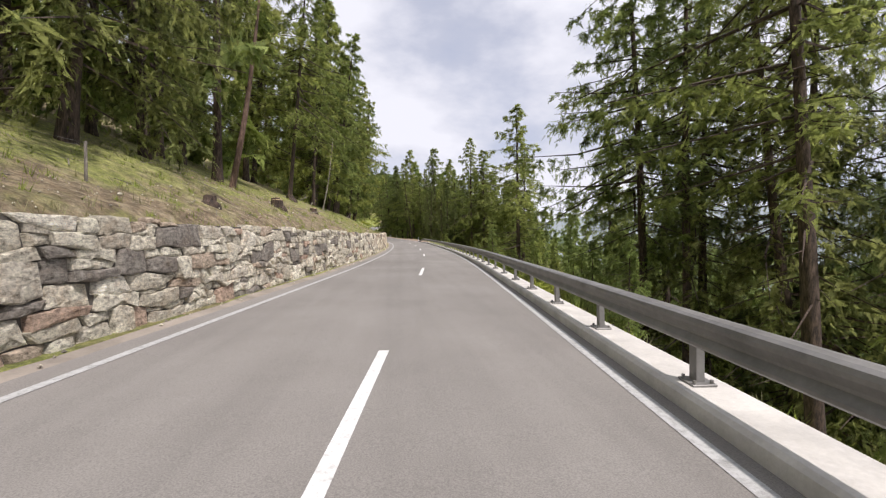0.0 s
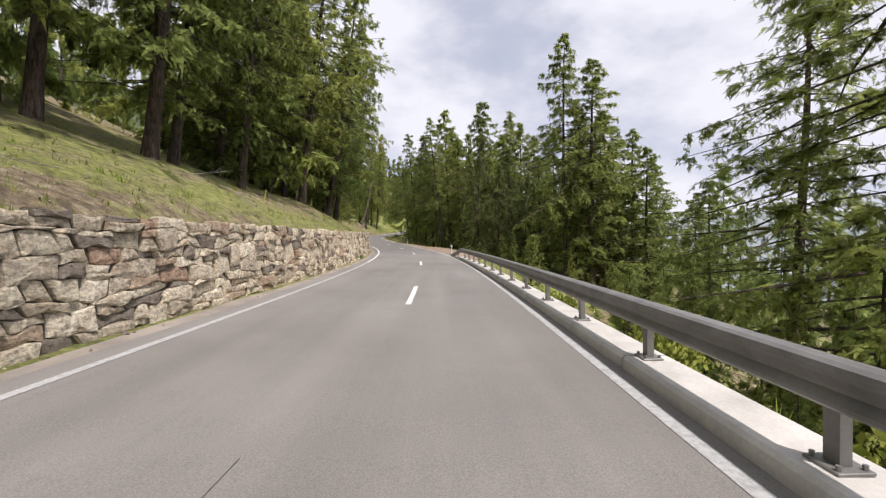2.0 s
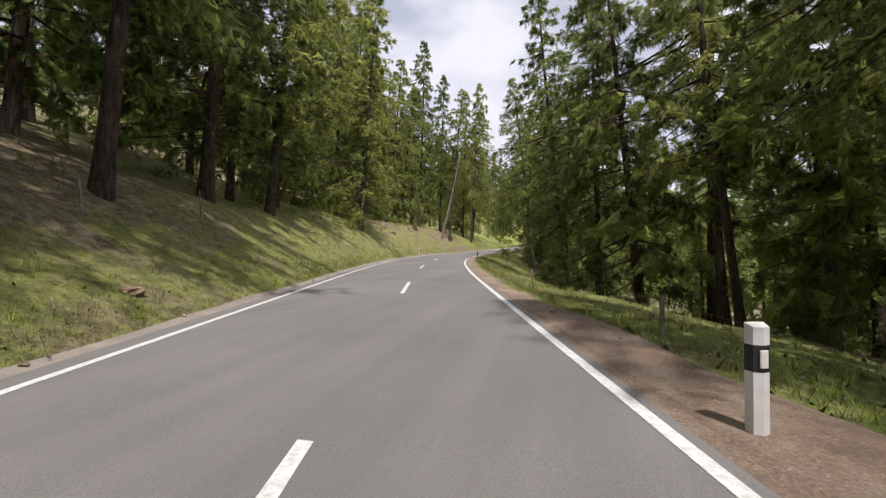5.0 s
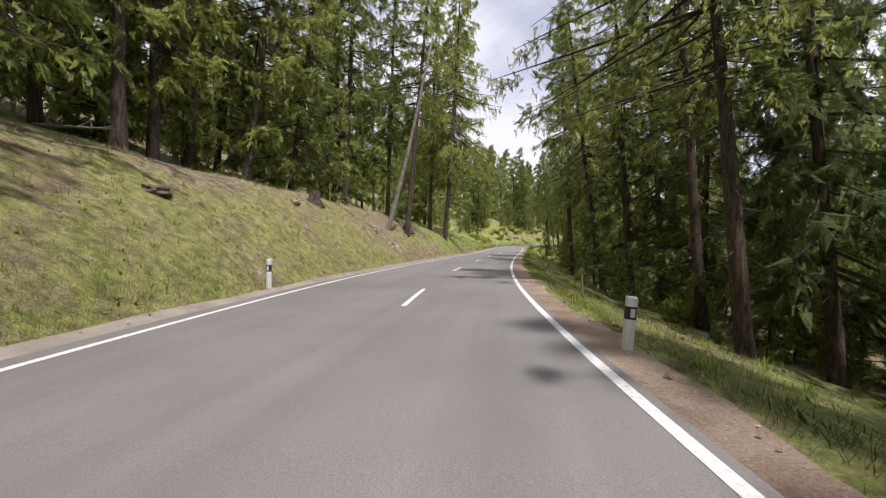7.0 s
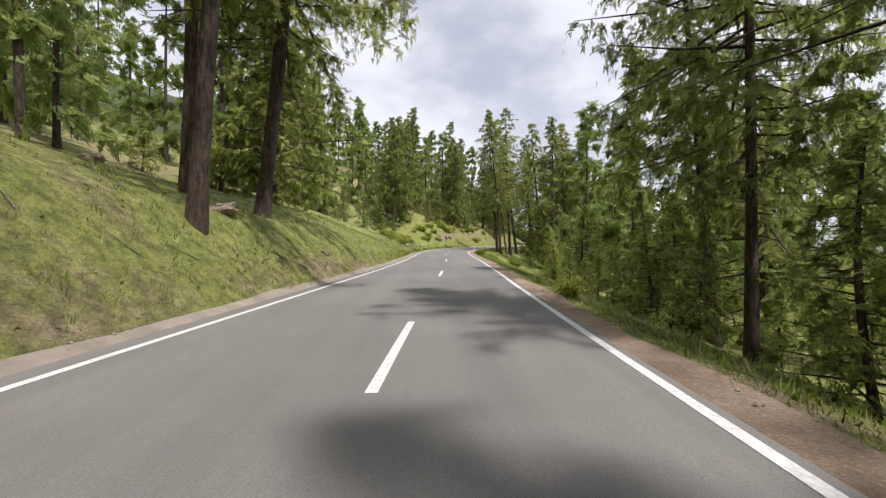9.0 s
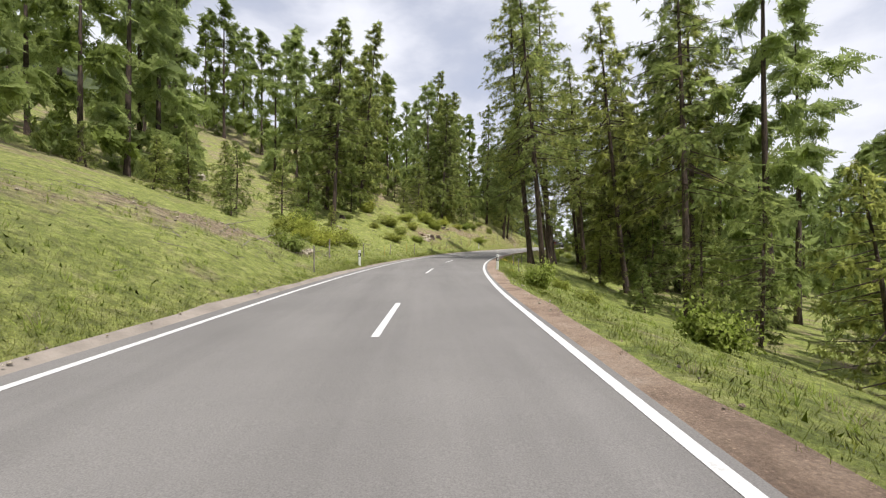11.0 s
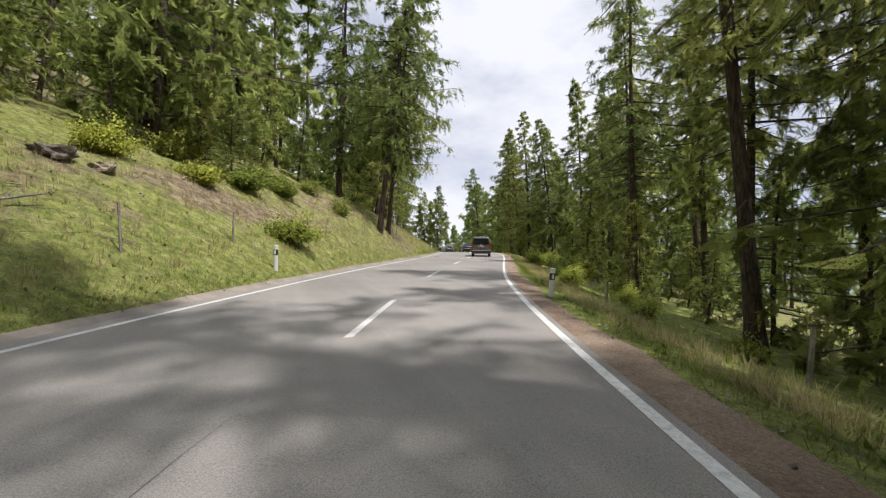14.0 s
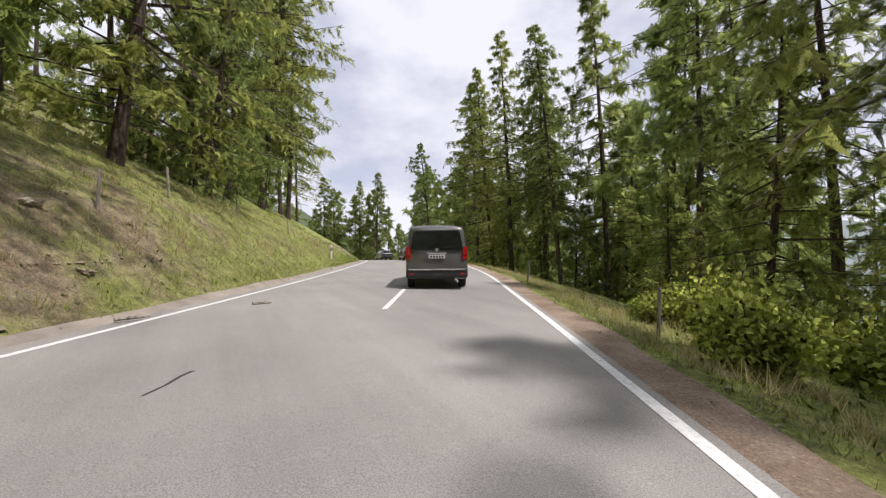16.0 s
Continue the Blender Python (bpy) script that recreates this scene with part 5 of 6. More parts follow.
def vehicle(name, label, at, st, paint, L, W, win, lamp, plate_z, wheel_r, axles, van=False):
    car = thing(name, label, "van" if van else "car", at)
    body = piece("body", body_mesh(st, paint), car)
    y0, w0, zb, belt, zt, wt, rake = st[1]

    def rear(z):
        return y0 - 0.085 + rake * max(0.0, (z - zb - 0.25) / (zt - zb))

    z0, z1, wa, wb = win
    glass = panel("rear_window", [(-wa, rear(z0) - 0.012, z0), (-wa * 0.9, rear(z0) - 0.016, z0 - 0.04), (wa * 0.9, rear(z0) - 0.016, z0 - 0.04), (wa, rear(z0) - 0.012, z0), (wb, rear(z1) - 0.012, z1 - 0.04), (wb * 0.92, rear(z1) - 0.012, z1), (-wb * 0.92, rear(z1) - 0.012, z1), (-wb, rear(z1) - 0.012, z1 - 0.04)], GLASS_DARK, car, (0, 0.07, 0), "dark tinted rear window")
    panel("wiper", [(-0.02, rear(z0) - 0.03, z0 + 0.0), (0.02, rear(z0) - 0.03, z0), (wa * 0.62, rear(z0) - 0.03, z0 + 0.05), (wa * 0.62, rear(z0) - 0.03, z0 + 0.08)], TRIM_BLACK, glass, (0, 0.012, 0))
    lz0, lz1, lw = lamp
    for s in (-1, 1):
        lo, hi = W / 2 - 0.012, W / 2 - 0.02
        lampo = panel("tail_light", [(s * (lo - lw), rear(lz0) - 0.014, lz0), (s * lo, rear(lz0) + 0.02, lz0), (s * hi, rear(lz1) + 0.02, lz1), (s * (hi - lw * 0.8), rear(lz1) - 0.014, lz1)], LENS_RED, car, (0, 0.11, 0), "red tail light")
        zm = lz0 + (lz1 - lz0) * 0.4
        panel("reversing_lens", [(s * (lo - lw * 0.9), rear(zm) - 0.02, zm - 0.03), (s * (lo - 0.03), rear(zm) - 0.016, zm - 0.03), (s * (lo - 0.03), rear(zm) - 0.016, zm + 0.03), (s * (lo - lw * 0.9), rear(zm) - 0.02, zm + 0.03)], LENS_WHITE if not van else LENS_RED, lampo, (0, 0.02, 0))
    bumper = part("bumper", box((W * 0.985, 0.17, 0.3), (0, y0 - 0.06, zb + 0.16), 0.06, 3), TRIM_BLACK if van else paint, car)
    part("trim", box((W * 0.9, 0.025, 0.04), (0, y0 - 0.15, zb + 0.27), 0.008, 1), CHROME, bumper, "bright bumper trim")
    for s in (-1, 1):
        part("reflector", box((0.13, 0.012, 0.05), (s * W * 0.4, y0 - 0.15, zb + 0.14), 0.004, 1), LENS_RED, bumper, "red reflector")
    part("tow_cover", box((0.3, 0.02, 0.08), (0, y0 - 0.15, zb + 0.1), 0.01, 1), TRIM_BLACK, bumper)
    plate = part("number_plate", box((0.5, 0.015, 0.11), (0, rear(plate_z) - 0.022, plate_z), 0.004, 1), PLATE_WHITE, car, "white number plate with plain bars")
    for k in range(5):
        part("bar", box((0.055, 0.006, 0.06), (-0.17 + k * 0.085, rear(plate_z) - 0.031, plate_z)), PLATE_BAR, plate)
    part("plate_light_bar", box((0.62, 0.03, 0.035), (0, rear(plate_z + 0.1) - 0.022, plate_z + 0.1), 0.01, 1), CHROME if van else TRIM_BLACK, car)
    part("badge", tube(0.055, 0.055, 0.014, (0, rear(plate_z + 0.2) - 0.006, plate_z + 0.2), 20, Euler((radians(90), 0, 0)).to_matrix().to_4x4()), CHROME, car, "round chrome badge")
    part("exhaust", tube(0.035, 0.035, 0.16, (W * 0.3, y0 - 0.04, zb - 0.01), 12, Euler((radians(90), 0, 0)).to_matrix().to_4x4()), CHROME, car)
    # side windows, mirrors
    for s in (-1, 1):
        spans = ((-L * 0.42, -L * 0.2), (-L * 0.19, L * 0.04), (L * 0.05, L * 0.24)) if van else ((-L * 0.27, -L * 0.1), (-L * 0.09, L * 0.1))
        for a, b in spans:
            zl, zh = belt + 0.04, zt - (0.24 if van else 0.13)

            def side(z):
                t = (z - belt) / (zt - belt)
                return s * ((wt + (w0 - wt) * (1 - t * 0.98)) + 0.004)

            panel("side_window", [(side(zl), a, zl), (side(zl), b, zl), (side(zh), b - 0.04, zh), (side(zh), a + (0.04 if van else 0.1), zh)], GLASS_DARK, car, (-s * 0.02, 0, 0), "dark side window")
        arm = part("mirror", box((0.2, 0.12, 0.22), (s * (W / 2 + 0.12), L * 0.23, belt + 0.12), 0.05, 3), TRIM_BLACK, car)
        panel("mirror_glass", [(s * (W / 2 + 0.05), L * 0.23 - 0.062, belt + 0.05), (s * (W / 2 + 0.19), L * 0.23 - 0.062, belt + 0.05), (s * (W / 2 + 0.19), L * 0.23 - 0.062, belt + 0.19), (s * (W / 2 + 0.05), L * 0.23 - 0.062, belt + 0.19)], CHROME, arm, (0, 0.008, 0))
        part("sill", box((0.04, L * 0.5, 0.09), (s * (W / 2 - 0.035), 0, zb + 0.02), 0.015, 1), TRIM_BLACK, car)
        for ya in axles:
            wheel(car, s * (W / 2 - 0.13), ya, wheel_r)
    part("windscreen", box((wt * 1.7, 0.03, 0.62), (0, axles[1] + 0.06, (belt + zt) / 2), 0.01, 1, Euler((radians(-42 if not van else -36), 0, 0)).to_matrix().to_4x4()), GLASS_DARK, body)
    return car


VAN_ST = [(-2.45, 0.86, 0.42, 1.13, 1.88, 0.74, 0.15), (-2.39, 0.935, 0.34, 1.15, 1.93, 0.79, 0.15), (-2.25, 0.95, 0.3, 1.15, 1.95, 0.8, 0.1), (-1.5, 0.952, 0.28, 1.15, 1.97, 0.8, 0), (0.5, 0.952, 0.28, 1.15, 1.97, 0.8, 0), (1.1, 0.952, 0.28, 1.15, 1.92, 0.78, 0),
          (1.85, 0.95, 0.3, 1.1, 1.22, 0.84, 0), (2.3, 0.92, 0.33, 0.95, 1.03, 0.82, 0), (2.45, 0.82, 0.4, 0.8, 0.88, 0.74, 0)]
CAR_ST = [(-2.3, 0.8, 0.4, 0.9, 1.0, 0.7, 0.0), (-2.24, 0.88, 0.33, 0.93, 1.1, 0.66, 0.3), (-1.9, 0.9, 0.25, 0.94, 1.4, 0.62, 0.12), (-1.2, 0.905, 0.22, 0.93, 1.46, 0.62, 0), (-0.1, 0.905, 0.22, 0.92, 1.47, 0.62, 0), (0.5, 0.905, 0.22, 0.92, 1.4, 0.62, 0),
          (1.15, 0.9, 0.22, 0.9, 0.99, 0.74, 0), (1.9, 0.88, 0.24, 0.78, 0.86, 0.74, 0), (2.25, 0.78, 0.3, 0.62, 0.7, 0.66, 0)]


def on_road(x, y, turn, fwd=0.0):
    a = radians(turn)
    px, py = x - math.sin(a) * fwd, y + math.cos(a) * fwd
    pitch = math.degrees(math.atan(float(along(ROAD_Z, py + 1) - along(ROAD_Z, py - 1)) / 2))
    return pose(px, py, float(along(ROAD_Z, py)) + 0.014, 0, 0, turn) @ pose(0, 0, 0, pitch)


vehicle("van", "dark grey passenger van with tinted windows on the road", on_road(17.62, 314.3, -26.5, 2.4), VAN_ST, PAINT_GREY, 4.9, 1.9, (1.24, 1.8, 0.8, 0.7), (0.92, 1.3, 0.16), 1.0, 0.335, (-1.55, 1.5), True)
vehicle("car", "black estate car on the road beyond the bend", on_road(30.3, 346, -14, 0), CAR_ST, PAINT_BLACK, 4.55, 1.81, (1.02, 1.34, 0.62, 0.52), (0.72, 0.92, 0.28), 0.82, 0.32, (-1.35, 1.38))
vehicle("car", "dark hatchback on the road among the trees", on_road(34.6, 366, -4, 0), CAR_ST, PAINT_BLACK, 4.55, 1.81, (1.02, 1.34, 0.62, 0.52), (0.72, 0.92, 0.28), 0.82, 0.32, (-1.35, 1.38))

# ---- roadside things ----
POST_WHITE = plain("white_plastic", (0.72, 0.72, 0.7), 0.55, spread=0.08)
POST_BLACK = plain("black_band", (0.02, 0.02, 0.02), 0.6)
REFLECT = plain("reflector_glass", (0.75, 0.75, 0.7), 0.2, coat=0.6)
YELLOW = plain("yellow_paint", (0.62, 0.5, 0.14), 0.7, spread=0.15)
WOOD_GREY = bark_material("weathered_wood", (0.16, 0.14, 0.12), (0.36, 0.32, 0.27))
WOOD_CUT = plain("cut_wood", (0.42, 0.3, 0.18), 0.85, spread=0.25)
WIRE = plain("fence_wire", (0.2, 0.19, 0.18), 0.6, 0.6)
ROCK = plain("bedrock", (0.44, 0.39, 0.31), 0.95, scale=3, spread=0.3, grain=0.9)
FLOWER = plain("yellow_petals", (0.75, 0.55, 0.03), 0.7)


def delineator():
    ob = thing("marker_post", "white plastic roadside marker post with black band", "marker post", group="marker posts along the road")
    bm = bmesh.new()
    sec = [(-0.06, 0.03), (-0.05, -0.03), (0.0, -0.05), (0.05, -0.03), (0.06, 0.03), (0.0, 0.045)]

    def shaft(name, z0, z1, grow, mat, par, cap=False):
        bm = bmesh.new()
        lo = [bm.verts.new((x * grow, y * grow, z0)) for x, y in sec]
        hi = [bm.verts.new((x * grow, y * grow, z1 + (0.03 if cap and y > 0 else 0))) for x, y in sec]
        for c in range(6):
            bm.faces.new((lo[c], lo[(c + 1) % 6], hi[(c + 1) % 6], hi[c]))
        bm.faces.new(hi)
        bm.faces.new(lo[::-1])
        return part(name, bm, mat, par)

    bm.free()
    shaft("shaft", -0.2, 0.6, 1.0, POST_WHITE, ob)
    band = shaft("band", 0.6, 0.84, 1.02, POST_BLACK, ob)
    shaft("cap", 0.84, 1.0, 1.02, POST_WHITE, ob, True)
    part("reflector", box((0.05, 0.012, 0.16), (0, -0.052, 0.72), 0.004, 1), REFLECT, band, "pale reflector")
    return ob


DEL = delineator()
for k, (x, y, s, lean) in enumerate(((4.43, 84.1, 0.78, 2), (-1.51, 113.1, 0.78, 0), (-8.2, 109.7, 0.84, 0), (-18.25, 159.5, 0.8, 0), (-10.2, 154.2, 0.68, 5), (-13.62, 250.05, 0.85, 0), (-6.15, 247.9, 0.78, 3), (5.75, 286.3, 0.72, 4), (-0.9, 292.2, 0.8, 0), (18.0, 329.7, 0.85, 0), (0.9, 223, 0.8, 0), (-17.2, 205.5, 0.3, 0))):
    if s < 0.5:
        continue
    m = pose(x, y, float(ground_z(x, y)), 0, lean, heading(y)) @ Matrix.Diagonal((1.15, 1.15, s, 1))
    if k == 0:
        DEL.matrix_basis = m
    elif y != 223:
        copy_thing(DEL, m).matrix_basis = m


def rough_post(h, r, seed, mat):
    rr = random.Random(seed)
    bm = tube(r, r * 0.85, h + 0.3, (0, 0, -0.3), 7)
    for vtx in bm.verts:
        vtx.co.x += rr.uniform(-0.01, 0.01)
        vtx.co.y += rr.uniform(-0.01, 0.01)
        vtx.co.z += rr.uniform(-0.02, 0.02)
    return bm


def fence(label, pts, h=1.0, wires=(0.45, 0.88)):
    ob = thing("fence", label, "fence")
    tops = []
    for k, (x, y) in enumerate(pts):
        po = part("post", rough_post(h * random.uniform(0.88, 1.08), 0.036, k, WOOD_GREY), WOOD_GREY, ob)
        po.matrix_basis = pose(x, y, float(ground_z(x, y)), random.uniform(-6, 6), random.uniform(-6, 6), random.uniform(0, 90))
        tops.append(Vector((x, y, float(ground_z(x, y)))))
    for wh in wires:
        for a, b in zip(tops, tops[1:]):
            a2, b2 = a + Vector((0, 0, wh * h)), b + Vector((0, 0, wh * h))
            v, f = [], []
            for k in range(7):
                c = a2.lerp(b2, k / 6) - Vector((0, 0, 0.05 * (1 - (k / 3 - 1) ** 2)))
                for q in range(3):
                    v.append((c.x + 0.004 * math.cos(2.094 * q), c.y, c.z + 0.004 * math.sin(2.094 * q)))
            for k in range(6):
                for q in range(3):
                    f.append((k * 3 + q, k * 3 + (q + 1) % 3, (k + 1) * 3 + (q + 1) % 3, (k + 1) * 3 + q))
            piece("wire", mesh_of("wire", v, f, WIRE), ob)
    return ob


random.seed(31)
fence("weathered wooden posts with wire above the wall", ((-9.0, -3), (-8.0, 4), (-7.1, 10.7)))
fence("weathered wooden posts with wire on the bank", ((-10.9, 102), (-11.5, 106), (-12.2, 110.3), (-13.4, 113.2), (-13.8, 117.5), (-15.6, 123)))
fence("weathered wooden pasture fence posts with wire", ((-14.5, 243.3), (-15, 248.6), (-14.0, 255), (-12.7, 261.7), (-10.7, 268), (-8.8, 275), (-6.7, 281.2), (-5.5, 285.3), (-4, 288.2), (-2.2, 292.4), (-0.4, 296.5), (1.5, 300), (4.6, 305.5)))
fence("weathered wooden posts with wire on the bank", ((8.0, 311), (9.3, 314.9), (10.3, 319.1), (12.5, 324), (15.5, 330)))
fence("leaning wooden posts with wire below the verge", ((-4.5, 250), (-3.3, 256.7), (-1.3, 262.5), (1.2, 268.5), (3.8, 274.7), (6.5, 281), (10, 289), (13.6, 297), (18.4, 307.5), (22.5, 316)), 0.85)
fence("low wooden posts with wire below the verge", ((0.3, 110.7), (-1.2, 117), (-3.4, 124), (-6.1, 133)), 0.7, (0.85,))
fence("low wooden posts with wire below the verge", ((-9.2, 163), (-9.3, 171), (-9.0, 180), (-8.6, 190)), 0.7, (0.85,))
for x, y, h, lx, ly in ((-5.4, 68.4, 0.85, 3, 12), (-8.1, 85.3, 0.9, 2, 8), (-11.5, 268.3, 0.8, 0, 0), (-13.0, 260, 0.75, 3, 0)):
    ob = tagged(new("marker_stake"), "thin yellow wooden marker stake in the grass", "stake", group="yellow stakes")
    ob.matrix_basis = pose(x, y, float(ground_z(x, y)), lx, ly, 0)
    part("stake", tube(0.024, 0.022, h + 0.2, (0, 0, -0.2), 8), YELLOW, ob)
    part("tip", tube(0.022, 0.004, 0.04, (0, 0, h), 8), YELLOW, ob)


# dead leaning stems
def stem(x, y, h, r, lean_x, lean_y, mat, label):
    v, f, ring = [], [], 7
    for k in range(7):
        u = k / 6
        rad = r * (1 - 0.75 * u)
        for a in range(ring):
            t = 2 * math.pi * a / ring
            v.append((rad * math.cos(t) + 0.1 * math.sin(u * 4), rad * math.sin(t) + 0.07 * math.sin(u * 5), u * h - (0.3 if k == 0 else 0)))
    for k in range(6):
        for a in range(ring):
            b = (a + 1) % ring
            f.append((k * ring + a, k * ring + b, (k + 1) * ring + b, (k + 1) * ring + a))
    f.append(tuple(6 * ring + a for a in range(ring)))
    ob = tagged(new("dead_tree"), label, "tree")
    ob.matrix_basis = pose(x, y, float(ground_z(x, y)), lean_x, lean_y, 0)
    piece("trunk", mesh_of("trunk", v, f, mat, True), ob)
    for k in range(6):
        u = 0.4 + 0.09 * k
        part("twig", tube(0.02, 0.005, 0.6, (0.1 * math.sin(u * 4), 0, u * h), 4, Euler((radians(60 + 10 * k), 0, radians(70 * k))).to_matrix().to_4x4()), mat, ob)
    return ob


stem(-7.5, 45.0, 7.5, 0.07, -3, 9, WOOD_GREY, "thin pale dead trunk leaning above the wall")
stem(-9.6, 26.4, 13, 0.2, -4, 8, BARK_RED, "reddish bare pine trunk on the slope")
stem(-20.8, 180.9, 15, 0.21, 2, 14, WOOD_GREY, "pale leaning dead trunk on the bank")
stem(-9.2, 84.5, 4, 0.03, 0, 4, WOOD_GREY, "thin pale sapling stem above the wall")


def stump(x, y, r, h):
    ob = tagged(new("tree_stump"), "cut tree stump with dark bark on the slope", "stump", group="stumps on the slope")
    ob.matrix_basis = pose(x, y, float(ground_z(x, y)), random.uniform(-8, 8), random.uniform(-8, 8), random.uniform(0, 360))
    v, f, ring = [], [], 12
    for k, (z, g) in enumerate(((-0.25, 1.7), (0.02, 1.35), (h * 0.45, 1.02), (h, 0.95))):
        for a in range(ring):
            t = 2 * math.pi * a / ring
            q = r * g * (1 + (0.22 if k < 2 else 0.07) * math.sin(3 * t + x) + random.uniform(-0.05, 0.05))
            v.append((q * math.cos(t), q * math.sin(t), z + (random.uniform(-0.03, 0.05) if k == 3 else 0)))
    for k in range(3):
        for a in range(ring):
            b = (a + 1) % ring
            f.append((k * ring + a, k * ring + b, (k + 1) * ring + b, (k + 1) * ring + a))
    piece("bark", mesh_of("bark", v, f, BARK), ob)
    top = [(p[0] * 0.93, p[1] * 0.93, p[2] + 0.004) for p in v[3 * ring:]]
    piece("cut_face", mesh_of("cut_face", top, [tuple(range(ring))], WOOD_CUT), ob, None, "pale weathered cut face")


random.seed(41)
for x, y, r, h in ((-7.3, 27.1, 0.26, 0.35), (-5.9, 14.3, 0.2, 0.22), (-6.2, 23.2, 0.3, 0.42), (-6.5, 34.7, 0.28, 0.3), (-8.6, 36.2, 0.3, 0.35), (-22.8, 172.0, 0.34, 0.6), (-20.4, 185.8, 0.36, 0.55), (-22.2, 187.0, 0.3, 0.4), (-8.5, 283.6, 0.25, 0.5), (-7.6, 285.4, 0.28, 0.45), (-19.4, 276.5, 0.25, 0.3)):
    stump(x, y, r, h)


def rock(x, y, sx, sy, sz, sink=0.3, mat=None, label="angular pale rock in the grass", name="rock"):
    bm = bmesh.new()
    bmesh.ops.create_icosphere(bm, subdivisions=3, radius=1.0)
    flat = random.uniform(0.45, 0.7)
    ph = random.uniform(0, 99)
    for q in bm.verts:
        d = 1 + 0.6 * noise.noise((q.co.x * 1.4 + ph, q.co.y * 1.4, q.co.z * 1.4)) + 0.3 * noise.noise((q.co.x * 4 + ph, q.co.y * 4, q.co.z * 4)) + 0.16 * noise.noise((q.co.x * 9 + ph, q.co.y * 9, q.co.z * 14))
        q.co = Vector((q.co.x * d * sx, q.co.y * d * sy, max(min(q.co.z * d, flat + 0.35 * (q.co.z * d - flat)), -0.8) * sz))
    me = bpy.data.meshes.new(name)
    bm.to_mesh(me)
    bm.free()
    me.materials.append(mat or STONE)
    ob = tagged(new(name, me), label, "rock", group="rocks on the bank")
    ob.matrix_basis = pose(x, y, float(ground_z(x, y)) + sz * (0.6 - sink), random.uniform(-15, 15), random.uniform(-15, 15), random.uniform(0, 360))


random.seed(43)


def slab(x, y, sx, sy, sz, dip):
    """A broken plate of bedrock that sticks out of the bank."""
    bm = box((sx, sy, sz), (0, 0, 0))
    for q in bm.verts:
        q.co += Vector((random.uniform(-0.3, 0.3) * sx, random.uniform(-0.3, 0.3) * sy, random.uniform(-0.25, 0.25) * sz))
    bmesh.ops.subdivide_edges(bm, edges=bm.edges[:], cuts=1, use_grid_fill=True)
    for q in bm.verts:
        q.co += Vector((random.uniform(-0.06, 0.06) * sx, random.uniform(-0.1, 0.1) * sy, random.uniform(-0.14, 0.14) * sz))
    me = bpy.data.meshes.new("rock")
    bm.to_mesh(me)
    bm.free()
    me.materials.append(ROCK)
    ob = tagged(new("rock", me), "pale tan bedrock plate in the bank", "rock", group="broken bedrock in the bank")
    ob.matrix_basis = pose(x, y, float(ground_z(x, y)) - 0.02, dip + random.uniform(-12, 12), 24 + random.uniform(-14, 14), 90 + random.uniform(-35, 35))


for k in range(34):
    u = random.random()
    slab(-19.2 - 2.2 * u + random.gauss(0, 0.35), 178.0 - 0.8 * u + random.gauss(0, 0.9), random.uniform(0.1, 0.4), random.uniform(0.1, 0.28), random.uniform(0.05, 0.15), 12)
for x, y, s in ((-18.1, 270.5, 0.45), (-18.7, 271.1, 0.3), (-32.9, 270.7, 0.8), (-27.4, 206.6, 0.5), (-17.1, 202.2, 0.14), (-17.2, 205.6, 0.2), (-21.5, 159.2, 0.3), (-8.9, 284.4, 0.5), (-9.9, 283.5, 0.6), (-9.3, 280.7, 0.55), (-9.6, 281.6, 0.5), (-9.0, 282.4, 0.4),
                (-15.9, 247.2, 0.3), (-10.5, 116, 0.2), (-17.3, 133, 0.15), (-22.5, 169, 0.35), (-6.6, 291.8, 0.5), (-5.8, 292.6, 0.4), (-19.1, 200.8, 0.35), (8.6, 313.4, 0.2), (9.6, 312.6, 0.15), (3.4, 93.5, 0.1), (4.2, 98.2, 0.08)):
    rock(x, y, s * random.uniform(0.8, 1.2), s * random.uniform(0.7, 1.1), s * random.uniform(0.45, 0.7), mat=ROCK if 270 < y < 272 else None)


def fallen(x, y, ln, r, turn, tilt, label):
    ob = tagged(new("fallen_branch"), label, "branch", group="dead wood on the slope")
    ob.matrix_basis = pose(x, y, float(ground_z(x, y)) + r * 0.6, 0, tilt, turn)
    part("branch", tube(r, r * 0.35, ln, (0, 0, 0), 6, Euler((0, radians(90), 0)).to_matrix().to_4x4()), WOOD_GREY, ob)
    for k in range(3):
        part("twig", tube(r * 0.35, r * 0.1, ln * 0.25, (ln * (0.3 + 0.2 * k), 0, 0), 5, Euler((radians(50 - 50 * k), radians(60), 0)).to_matrix().to_4x4()), WOOD_GREY, ob)


for x, y, ln, r, tu, ti in ((-7.4, 66, 2.2, 0.03, 70, -12), (-8.2, 64, 1.6, 0.025, 110, -8), (-9.4, 43, 2.6, 0.05, 80, -14), (-7.8, 40.5, 1.8, 0.04, 95, -10), (-6.2, 32, 1.2, 0.04, 40, -10), (-8.2, 284.9, 1.8, 0.06, 30, -10), (-6.2, 287.2, 1.6, 0.05, 60, -15), (-27.4, 160.6, 2.5, 0.07, 20, 0), (10.2, 311.6, 0.5, 0.04, 20, 0), (12.4, 313.0, 0.4, 0.05, 10, 0)):
    fallen(x, y, ln, r, tu, ti, "grey fallen dead branch on the slope")

